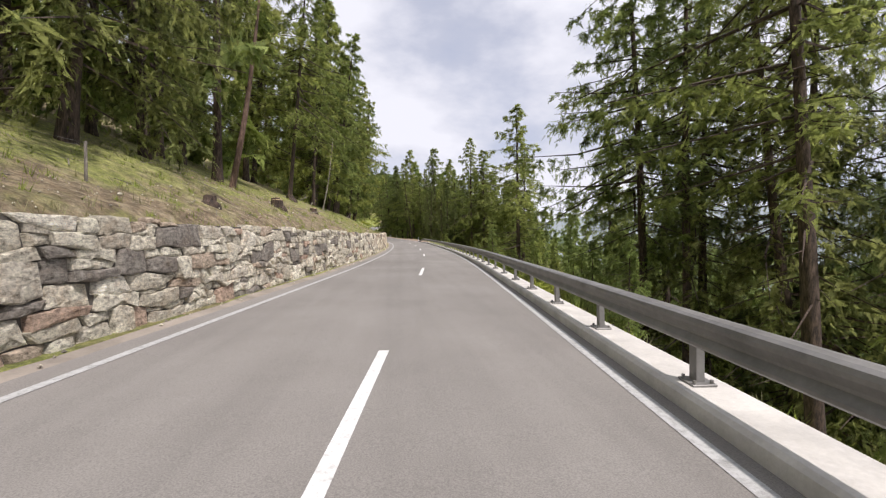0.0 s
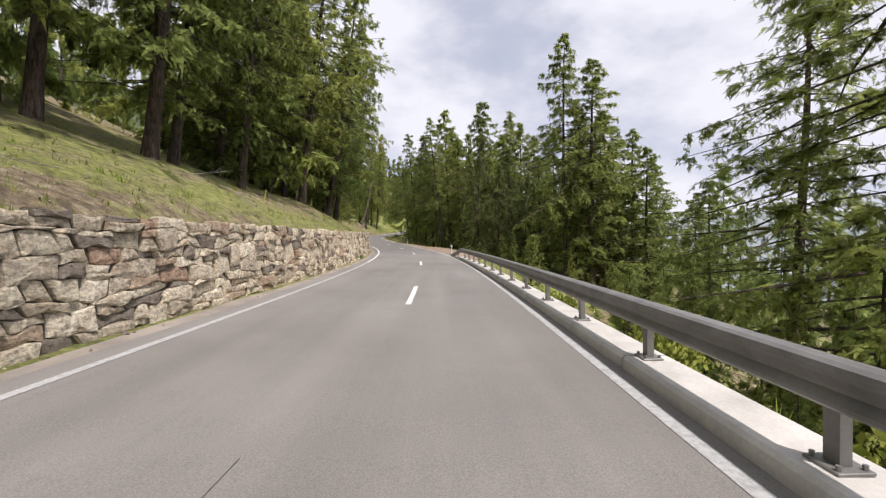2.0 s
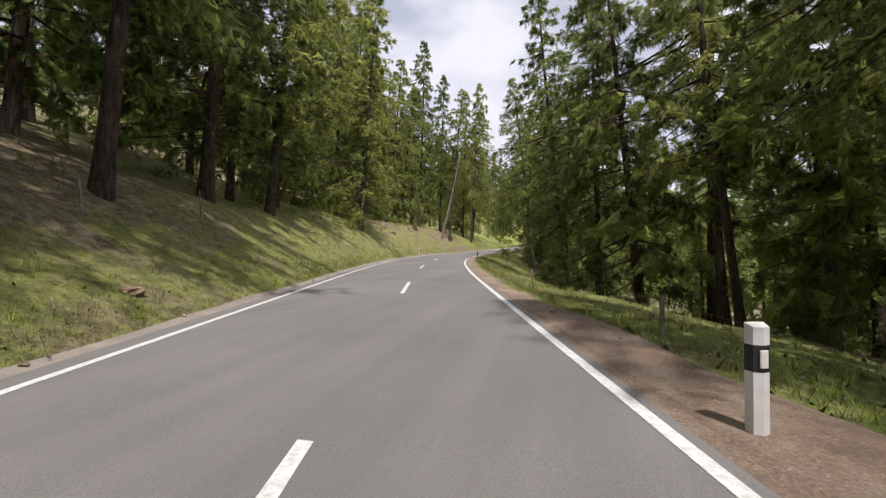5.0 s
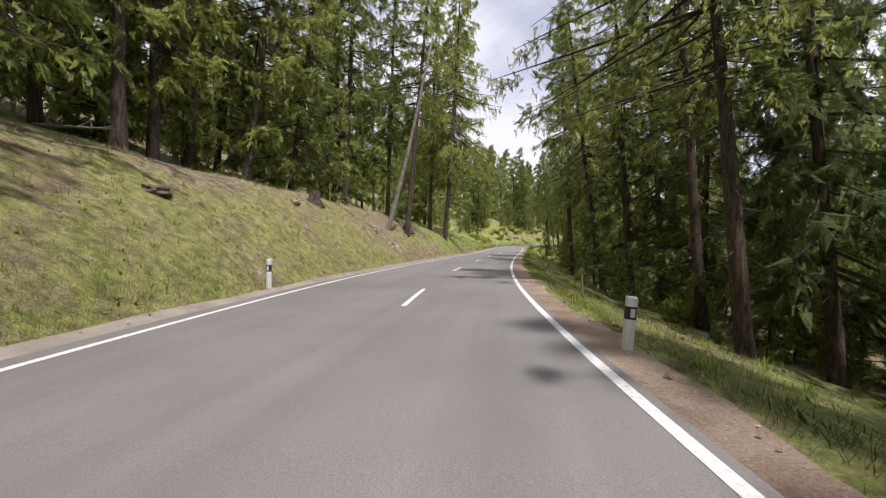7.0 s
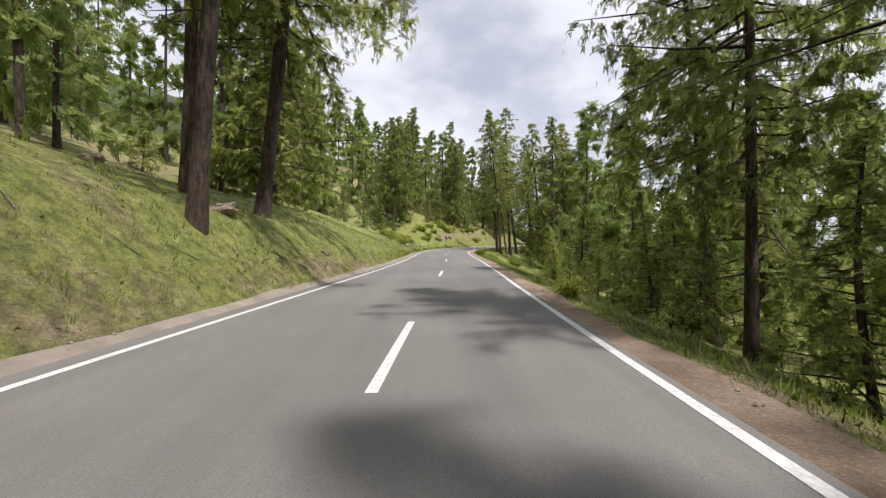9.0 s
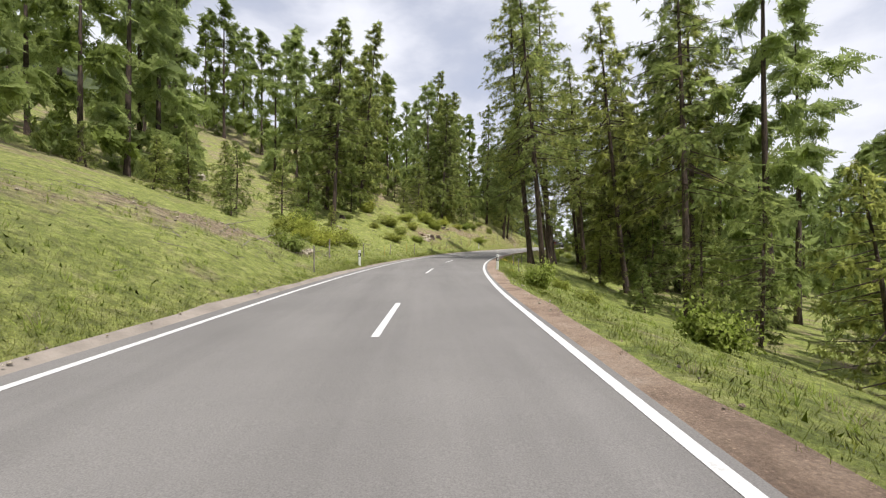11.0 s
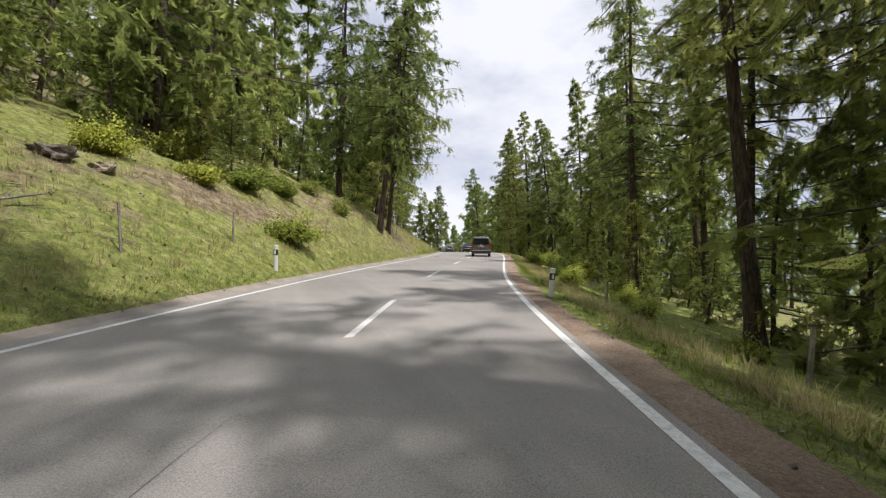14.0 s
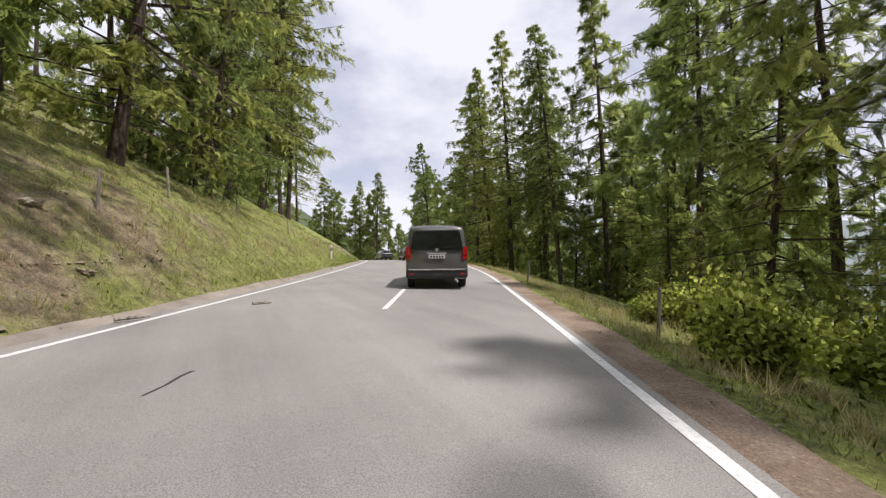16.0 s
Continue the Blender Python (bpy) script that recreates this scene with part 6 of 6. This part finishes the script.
for x, y, ln, r, tu, ti in ((-17.6, 245.2, 1.7, 0.025, 60, -14), (-18.2, 246.3, 1.3, 0.02, 130, -6), (-17.0, 246.6, 1.5, 0.022, 20, -16), (-18.6, 245.4, 1.1, 0.02, 100, -10), (-16.0, 246.0, 1.0, 0.018, 45, -12), (-15.6, 246.6, 0.9, 0.018, 150, -6), (-15.8, 247.1, 1.1, 0.02, 80, -10), (-18.4, 243.6, 0.9, 0.02, 75, -24), (-16.9, 242.2, 0.8, 0.02, 85, -22), (-19.6, 246.9, 1.4, 0.025, 30, -12)):
    fallen(x, y, ln, r, tu, ti, "thin dead brushwood lying on the grass bank")


# ---- shrubs ----
def shrub_kind(seed, leaves, tint, leaf_size=0.1):
    r = np.random.RandomState(seed)
    ob = thing("shrub", "leafy yellow-green shrub on the grass bank", "shrub")
    bv, bf = [], []
    pts = []
    for n in range(16):
        az, el = r.uniform(0, 6.28), r.uniform(0.35, 1.35)
        d = np.array([math.cos(az) * math.cos(el), math.sin(az) * math.cos(el), math.sin(el)])
        ln = r.uniform(0.4, 1.1)
        i0 = len(bv)
        for k in range(4):
            c = d * ln * k / 3 + np.array([0, 0, -0.1 * (k / 3) ** 2])
            for a in range(3):
                bv.append(c + 0.02 * (1 - k / 3.6) * np.array([math.cos(2.1 * a), math.sin(2.1 * a), 0]))
        for k in range(3):
            for a in range(3):
                bf.append((i0 + k * 3 + a, i0 + k * 3 + (a + 1) % 3, i0 + (k + 1) * 3 + (a + 1) % 3, i0 + (k + 1) * 3 + a))
        m = leaves // 16
        s = r.uniform(0.3, 1.02, m)[:, None]
        pts.append(d * ln * s + r.normal(0, 0.15, (m, 3)))
    p = np.concatenate(pts)
    p[:, 2] = np.abs(p[:, 2]) + 0.02
    n = len(p)
    d = r.normal(0, 1, (n, 3)) + p * 0.8
    d /= np.linalg.norm(d, axis=1)[:, None]
    g = np.cross(d, r.normal(0, 1, (n, 3)))
    g /= np.linalg.norm(g, axis=1)[:, None]
    ln = leaf_size * r.uniform(0.65, 1.3, n)[:, None]
    v = np.stack([p, p + d * ln * 0.5 + g * ln * 0.36, p + d * ln, p + d * ln * 0.5 - g * ln * 0.36], 1).reshape(-1, 3)
    piece("stems", mesh_of("stems", np.array(bv), bf, BARK), ob)
    ob.children[0]["kind"] = "stuff"
    leaf = mesh_of("leaves", v, np.arange(4 * n).reshape(-1, 4), tint)
    soft = v * [1, 1, 0.8] + [0, 0, 0.25] + r.normal(0, 0.3, v.shape)
    leaf.normals_split_custom_set_from_vertices((soft / np.linalg.norm(soft, axis=1)[:, None]).tolist())
    piece("foliage", leaf, ob)
    return ob


SHRUBS = [shrub_kind(3, 3000, BUSH), shrub_kind(4, 2200, GRASS), shrub_kind(5, 5600, BUSH, 0.07)]
random.seed(51)
first = set()
for x, y, w, h, k in ((-6.0, 240.7, 0.7, 1.05, 0), (18.35, 306.0, 1.3, 1.35, 2), (-2.4, 299.2, 1.4, 1.1, 0), (-0.6, 302.6, 1.2, 1.0, 0), (1.0, 306, 1.1, 0.9, 1), (-3.8, 296.6, 1.2, 1.0, 0), (-17.6, 263.5, 1.3, 0.7, 1), (-16.7, 254.3, 1.5, 1.2, 2), (-16.5, 257.0, 1.7, 1.3, 1), (-16.3, 260.2, 1.5, 1.1, 2), (-18.8, 257.6, 1.9, 1.5, 2), (-13.2, 272.5, 1.6, 0.9, 1), (-14.2, 280.5, 1.9, 1.5, 1), (-12.2, 287.6, 1.7, 1.2, 0), (-6.4, 294.4, 1.3, 1.2, 2), (-17.2, 283.4, 1.5, 1.7, 0), (-21.5, 268, 1.4, 1.3, 1), (-10.4, 277.2, 1.1, 0.9, 0), (13.0, 291.0, 0.8, 0.9, 2), (9.8, 287.2, 0.7, 0.8, 0), (-4.4, 240.2, 0.6, 0.45, 1), (-2.6, 236.5, 1.1, 1.3, 0), (-1.6, 226, 1.2, 1.4, 1), (-3.2, 170.5, 1.1, 1.3, 0), (-2.2, 184, 1.3, 1.4, 0), (-4.8, 188.5, 0.9, 1.0, 1), (-18.2, 250.3, 0.9, 0.8, 1), (-15.6, 259.4, 1.1, 0.9, 1), (-18.0, 253.7, 0.8, 0.8, 0), (-15.5, 276.3, 0.8, 0.8, 1), (-12.5, 277.2, 1.2, 1.1, 1), (-7.8, 289.7, 1.3, 1.8, 0), (-18.7, 276.8, 0.6, 0.6, 1),
                      (-0.4, 295.9, 1.6, 1.2, 2), (11.4, 292.8, 0.8, 0.9, 0), (13.6, 296.4, 0.7, 0.8, 0), (-0.8, 303.6, 0.9, 0.8, 1), (3.0, 305.6, 1.0, 1.2, 1), (-9.2, 291.0, 1.6, 2.2, 0), (-5.3, 299.2, 1.2, 1.3, 1), (12.8, 294.4, 0.9, 0.9, 0), (-11.2, 284, 1.2, 1.2, 1), (20.5, 309, 0.9, 0.9, 0), (21.4, 308.2, 1.3, 1.5, 0), (19.2, 303.6, 1.2, 1.2, 1), (20.6, 305.2, 1.3, 1.4, 0), (23.4, 306.6, 1.5, 1.7, 0), (24.2, 301.8, 1.3, 1.5, 1), (21.8, 300.6, 1.0, 1.1, 0),
                      (-16.2, 246, 0.9, 0.9, 1), (-20, 257, 1.0, 1.1, 1), (-9.0, 199.2, 0.6, 0.6, 1), (8.6, 283.2, 0.6, 0.7, 0), (9.3, 279.4, 0.7, 0.7, 1), (-4.2, 243.5, 0.5, 0.5, 0), (7.4, 30, 1.2, 1.6, 1), (8.4, 44, 1.2, 1.4, 0), (8.2, 56, 1.1, 1.4, 1), (8.8, 66, 1.2, 1.5, 0), (6.9, 20, 1.0, 1.2, 0), (7.6, 38, 1.0, 1.2, 0), (7.4, 50, 1.0, 1.2, 0)):
    m = pose(x, y, float(ground_z(x, y)) - 0.03, 0, 0, random.uniform(0, 360)) @ Matrix.Diagonal((w, w, h, 1))
    if k in first:
        copy_thing(SHRUBS[k], m).matrix_basis = m
    else:
        first.add(k)
        SHRUBS[k].matrix_basis = m


# ---- cracks in the asphalt ----
TAR = plain("tar_seam", (0.05, 0.048, 0.046), 0.7)


def crack(pts, half):
    v, f = [], []
    for k, (x, y) in enumerate(pts):
        w = half * (0.5 + random.random())
        v += [(x - w, y, float(along(ROAD_Z, y)) + 0.016), (x + w, y + w * 0.4, float(along(ROAD_Z, y)) + 0.016)]
    f = [(2 * k, 2 * k + 1, 2 * k + 3, 2 * k + 2) for k in range(len(pts) - 1)]
    tagged(new("crack", mesh_of("crack", v, f, TAR)), "dark crack in the asphalt", "crack", kind="structure")


random.seed(61)
for y0, y1, dl in ((16, 22, 2.75), (34, 50, 2.45), (58, 68, 2.3), (240, 243, 2.6), (268, 281, 3.5)):
    ys = np.arange(y0, y1, 0.45)
    crack([(float(along(ROAD_XL, y) + dl / slant(y)) + random.uniform(-0.015, 0.015), float(y)) for y in ys], 0.0024)
crack([(-9.95 + 0.1 * k, 259.7 + 0.09 * math.sin(k * 1.7) + 0.03 * k) for k in range(9)], 0.03)
crack([(11.15, 307.3), (11.3, 307.55), (11.4, 307.8), (11.5, 307.95)], 0.035)
crack([(-1.6 + 0.2 * k, 84.1 - 0.05 * k + 0.04 * math.sin(2.0 * k)) for k in range(10)], 0.02)


# ---- grass, herbs and litter ----
def scatter(n, seed, y0, y1, left, right):
    """Random places on the banks: x, y, beyond the edge lines."""
    r = np.random.RandomState(seed)
    y = r.uniform(y0, y1, n)
    side = r.rand(n) < 0.62
    d = np.where(side, left[0] + (left[1] - left[0]) * r.rand(n) ** 1.5, right[0] + r.uniform(-0.1, 0.25, n) + (right[1] - right[0]) * r.rand(n) ** 1.35)
    x = np.where(side, edge_x(-1, y, d), edge_x(1, y, d))
    walled = side & (y < 108.8) & (d < 1.45)
    rail = ~side & (y < 122) & (d < np.interp(y, [78, 82, 95, 104, 112, 122], [0.75, 2.6, 3.6, 3.0, 1.7, 0.8]))
    keep = ~(walled | rail)
    return x[keep], y[keep], d[keep], side[keep]


def patchy(x, y, scale, ph):
    return 0.5 + 0.25 * np.sin(x * scale + ph) * np.cos(y * scale * 0.8 - ph) + 0.25 * np.sin((x + y) * scale * 0.53 + 2 * ph)


def blades(name, label, n, seed, size, width, left, right, mat, y0=-4, y1=345, thin=0.35, up=0.75):
    x, y, d, side = scatter(n, seed, y0, y1, left, right)
    r = np.random.RandomState(seed + 1)
    bare_here = np.zeros(len(x))
    for by, bd, ry, rd in BARE:
        bare_here += np.where(side, np.exp(-(((y - by) / ry) ** 2) - (((d + bd) / rd) ** 2)), 0)
    parched = np.where(side & (mat is GRASS), np.interp(y, [150, 165, 188, 198], [0.2, 0.5, 0.55, 0.0]), 0)
    keep = (patchy(x, y, 0.9, seed) > thin * r.rand(len(x))) & (r.rand(len(x)) > 0.85 * bare_here) & (r.rand(len(x)) > parched)
    x, y = x[keep], y[keep]
    z = ground_z(x, y) - 0.01
    m = len(x)
    ln = size * r.uniform(0.5, 1.5, m) * (0.6 + 0.8 * patchy(x, y, 0.5, 1.0))
    a = r.uniform(0, 6.28, m)
    lean = np.stack([np.cos(a), np.sin(a), np.full(m, up * 1.6)], 1)
    lean /= np.linalg.norm(lean, axis=1)[:, None]
    p = np.stack([x, y, z], 1)
    s = np.stack([-np.sin(a), np.cos(a), np.zeros(m)], 1) * width * r.uniform(0.6, 1.4, m)[:, None]
    v = np.stack([p - s, p + s, p + lean * ln[:, None]], 1).reshape(-1, 3)
    me = mesh_of(name, v, np.arange(3 * m).reshape(-1, 3), mat)
    soft = np.repeat(r.normal(0, 0.22, (m, 3)) + [0, 0, 1.0], 3, 0)
    me.normals_split_custom_set_from_vertices((soft / np.linalg.norm(soft, axis=1)[:, None]).tolist())
    return tagged(new(name, me), label, "grass", kind="stuff")


DRY = foliage_material("dry_grass", (0.2, 0.16, 0.08), (0.45, 0.39, 0.22), 0.45)
HERB = foliage_material("herb_leaves", (0.14, 0.21, 0.03), (0.34, 0.44, 0.08), 0.55)
blades("grass", "fresh green grass on the banks", 250000, 71, 0.1, 0.0055, (0.78, 13), (0.85, 9), GRASS)
blades("grass", "tall green verge grass", 110000, 72, 0.115, 0.0042, (0.75, 3.2), (0.85, 3.0), GRASS, y0=112)
blades("grass", "short green grass beside the verge", 150000, 78, 0.085, 0.0036, (0.66, 1.5), (0.72, 1.8), GRASS, y0=110, thin=0.2)
blades("dry_grass", "dry straw-coloured grass on the banks", 80000, 73, 0.13, 0.007, (0.9, 12), (1.0, 8), DRY, thin=0.8, up=0.4)
blades("herbs", "broad-leaved green herbs in the grass", 30000, 74, 0.1, 0.03, (0.9, 10), (1.0, 7), HERB, thin=0.8, up=0.5)


def tufts(name, label, n, seed, size, mat, left, right, y0=-4, y1=345):
    """Clumps of long blades that spread from one root."""
    x, y, d, side = scatter(n, seed, y0, y1, left, right)
    r = np.random.RandomState(seed + 5)
    per = 13
    m = len(x) * per
    big = np.repeat(r.uniform(0.5, 1.4, len(x)), per)
    a = r.uniform(0, 6.28, m)
    rx, ry = np.repeat(x, per) + r.normal(0, 0.05, m) * big, np.repeat(y, per) + r.normal(0, 0.05, m) * big
    p = np.stack([rx, ry, ground_z(rx, ry) - 0.01], 1)
    way = np.stack([np.cos(a), np.sin(a), r.uniform(0.6, 2.4, m)], 1)
    way /= np.linalg.norm(way, axis=1)[:, None]
    s = np.stack([-np.sin(a), np.cos(a), np.zeros(m)], 1) * 0.008
    v = np.stack([p - s, p + s, p + way * (size * big * r.uniform(0.6, 1.2, m))[:, None]], 1).reshape(-1, 3)
    me = mesh_of(name, v, np.arange(3 * m).reshape(-1, 3), mat)
    return tagged(new(name, me), label, "grass", kind="stuff")


TUFT = foliage_material("tuft_blades", (0.2, 0.27, 0.04), (0.5, 0.57, 0.13), 0.55)
STRAW = foliage_material("straw_blades", (0.36, 0.31, 0.17), (0.6, 0.54, 0.33), 0.55)
tufts("grass_tufts", "long green grass tufts on the banks", 5200, 75, 0.22, TUFT, (0.85, 8), (0.9, 6))
tufts("dry_tufts", "straw-coloured dead grass tufts on the banks", 3800, 76, 0.22, STRAW, (0.9, 9), (1.0, 6), y1=232)
tufts("dry_tufts", "flattened dead grass round a heap of brushwood", 260, 80, 0.24, STRAW, (2.2, 8.5), (30, 31), 241, 251)
tufts("dry_tufts", "pale dead grass tufts on the upper bank", 2600, 79, 0.28, STRAW, (1.6, 7), (1.4, 3), 278, 335)

tufts("dry_tufts", "dead grass and litter on the bare bank", 700, 77, 0.13, STRAW, (0.9, 7), (1.0, 1.3), 301, 322)

# dandelions
r = np.random.RandomState(81)
fx, fy = [], []
for cx, cy, n, sx, sy in ((-3.0, 259.4, 60, 0.5, 2.2), (-3.6, 257.6, 30, 0.4, 1.2), (1.1, 109.1, 16, 0.5, 1.6), (2.4, 108.6, 24, 0.7, 1.6), (-6.0, 246.9, 14, 0.3, 0.6), (5.2, 97, 10, 0.7, 2.5), (-12.6, 255, 14, 1.2, 4.0), (-13.4, 247, 10, 0.8, 3.0), (-10.0, 271, 14, 1.0, 4.0), (7.6, 288.5, 10, 0.5, 2.0), (-19.0, 176, 5, 0.3, 0.4), (-1.6, 262.5, 22, 0.4, 2.0), (-4.2, 46, 16, 0.5, 3.0)):
    fx += list(r.normal(cx, sx, n))
    fy += list(r.normal(cy, sy, n))
fx, fy = np.array(fx), np.array(fy)
ok = ((along(ROAD_XL, fy) - fx) * slant(fy) > 1.1) | ((fx - along(ROAD_XR, fy)) * slant(fy) > 1.0)
fx, fy = fx[ok], fy[ok]
fz = ground_z(fx, fy) + r.uniform(0.1, 0.24, len(fx))
v, f = [], []
for x, y, z in zip(fx, fy, fz):
    i = len(v)
    q = r.uniform(0.016, 0.03)
    tx, ty = r.uniform(-0.4, 0.4, 2)
    for a in range(6):
        c, s = math.cos(a * 1.047), math.sin(a * 1.047)
        v.append((x + q * c, y + q * s, z + q * (c * tx + s * ty)))
    v.append((x, y, z + q * 0.6))
    v.append((x, y, z - q * 0.5))
    for a in range(6):
        f.append((i + a, i + (a + 1) % 6, i + 6))
        f.append((i + (a + 1) % 6, i + a, i + 7))
tagged(new("dandelions", mesh_of("dandelions", v, f, FLOWER)), "yellow dandelion heads in the verge grass", "flowers", kind="stuff")

# small stones on the bare earth and verges
r = np.random.RandomState(91)
px, py = [], []
for by, bd, ry, rd in BARE:
    yy = r.normal(by, ry * 0.6, 160)
    px += list(edge_x(-1, yy, np.clip(np.abs(r.normal(-bd, rd * 0.7, 160)), 1.5, 12)))
    py += list(yy)
yy = r.uniform(-4, 340, 1600)
dd = r.uniform(0.5, 0.95, 1600)
px += list(np.where(r.rand(1600) < 0.5, edge_x(-1, yy, dd - 0.08), edge_x(1, yy, dd)))
py += list(yy)
yy = r.uniform(80, 118, 260)
px += list(edge_x(1, yy, r.uniform(0.5, 3.2, 260)))
py += list(yy)
px, py = np.array(px), np.array(py)
pz = ground_z(px, py)
v, f = [], []
for x, y, z in zip(px, py, pz):
    i = len(v)
    s = r.uniform(0.012, 0.035) * (2.2 if r.rand() < 0.08 else 1)
    for dx, dy, dz in ((1, 0, 0), (0, 1, 0), (-1, 0, 0), (0, -1, 0), (0, 0, 0.8), (0, 0, -0.6)):
        j = r.uniform(0.7, 1.3)
        v.append((x + dx * s * j, y + dy * s * j, z + 0.03 + dz * s * j))
    for a in range(4):
        f.append((i + a, i + (a + 1) % 4, i + 4))
        f.append((i + (a + 1) % 4, i + a, i + 5))
tagged(new("pebbles", mesh_of("pebbles", v, f, STONE)), "small stones on the verges and bare earth", "stones", kind="stuff")

# dead sticks on the banks
r = np.random.RandomState(95)
sy = r.uniform(-4, 335, 900)
sx = edge_x(-1, sy, r.uniform(1.6, 12, 900))
v, f = [], []
for x, y in zip(sx, sy):
    ln, a, w = r.uniform(0.15, 0.8), r.uniform(0, 6.28), r.uniform(0.006, 0.016)
    c, s = math.cos(a), math.sin(a)
    i = len(v)
    for u in (-0.5, 0.5):
        qx, qy = x + c * ln * u, y + s * ln * u
        z = float(ground_z(qx, qy)) + 0.03 + (0.06 * r.rand() if u > 0 else 0)
        for p, q in ((1, 0), (-0.5, 0.87), (-0.5, -0.87)):
            v.append((qx - s * w * p, qy + c * w * p, z + w * q))
    f += [(i, i + 1, i + 4, i + 3), (i + 1, i + 2, i + 5, i + 4), (i + 2, i, i + 3, i + 5)]
tagged(new("dead_sticks", mesh_of("dead_sticks", v, f, WOOD_GREY)), "pale dead sticks in the grass of the banks", "sticks", kind="stuff")

# a bundle of dead roots over the wall's edge, and a green plant at its foot
ob = tagged(new("dead_roots"), "bundle of pale dead roots hanging over the stone wall", "roots")
rx, ry = float(edge_x(-1, 42.25, 1.0)), 42.25
rz = float(along(ROAD_Z, ry)) + float(wall_height(ry))
ob.matrix_basis = pose(rx, ry, rz, 0, 0, heading(ry))
bm = bmesh.new()
for k in range(34):
    yaw, drop = r.uniform(-0.28, 0.28), r.uniform(0.35, 0.75)
    last = None
    for j in range(6):
        u = j / 5
        c = Vector((-0.1 + 0.2 * u ** 0.5 + 0.05 * math.sin(3 * u + k), yaw * (0.25 + 1.1 * u) + 0.03 * math.sin(5 * u + k), 0.1 - drop * u ** 1.4))
        ring = [bm.verts.new(c + Vector((0.008 * (1.2 - u) * math.cos(2.1 * m), 0.008 * (1.2 - u) * math.sin(2.1 * m), 0))) for m in range(3)]
        if last:
            for m in range(3):
                bm.faces.new((last[m], last[(m + 1) % 3], ring[(m + 1) % 3], ring[m]))
        last = ring
part("roots", bm, WOOD_GREY, ob)
ob = tagged(new("wall_plant"), "green leafy plant at the foot of the stone wall", "plant")
ob.matrix_basis = pose(float(edge_x(-1, 75.3, 0.86)), 75.3, float(along(ROAD_Z, 75.3)))
bm = bmesh.new()
for k in range(120):
    a, el, ln = r.uniform(0, 6.28), r.uniform(0.4, 1.4), r.uniform(0.2, 0.5)
    d = Vector((math.cos(a) * math.cos(el) + 0.25, math.sin(a) * math.cos(el), math.sin(el)))
    w = Vector((-math.sin(a), math.cos(a), 0)) * 0.018
    p0 = Vector((r.normal(0, 0.05), r.normal(0, 0.07), 0))
    q = [bm.verts.new(p) for p in (p0, p0 + d * ln * 0.5 + w, p0 + d * ln - Vector((0, 0, 0.08)), p0 + d * ln * 0.5 - w)]
    bm.faces.new(q)
part("leaves", bm, HERB, ob)
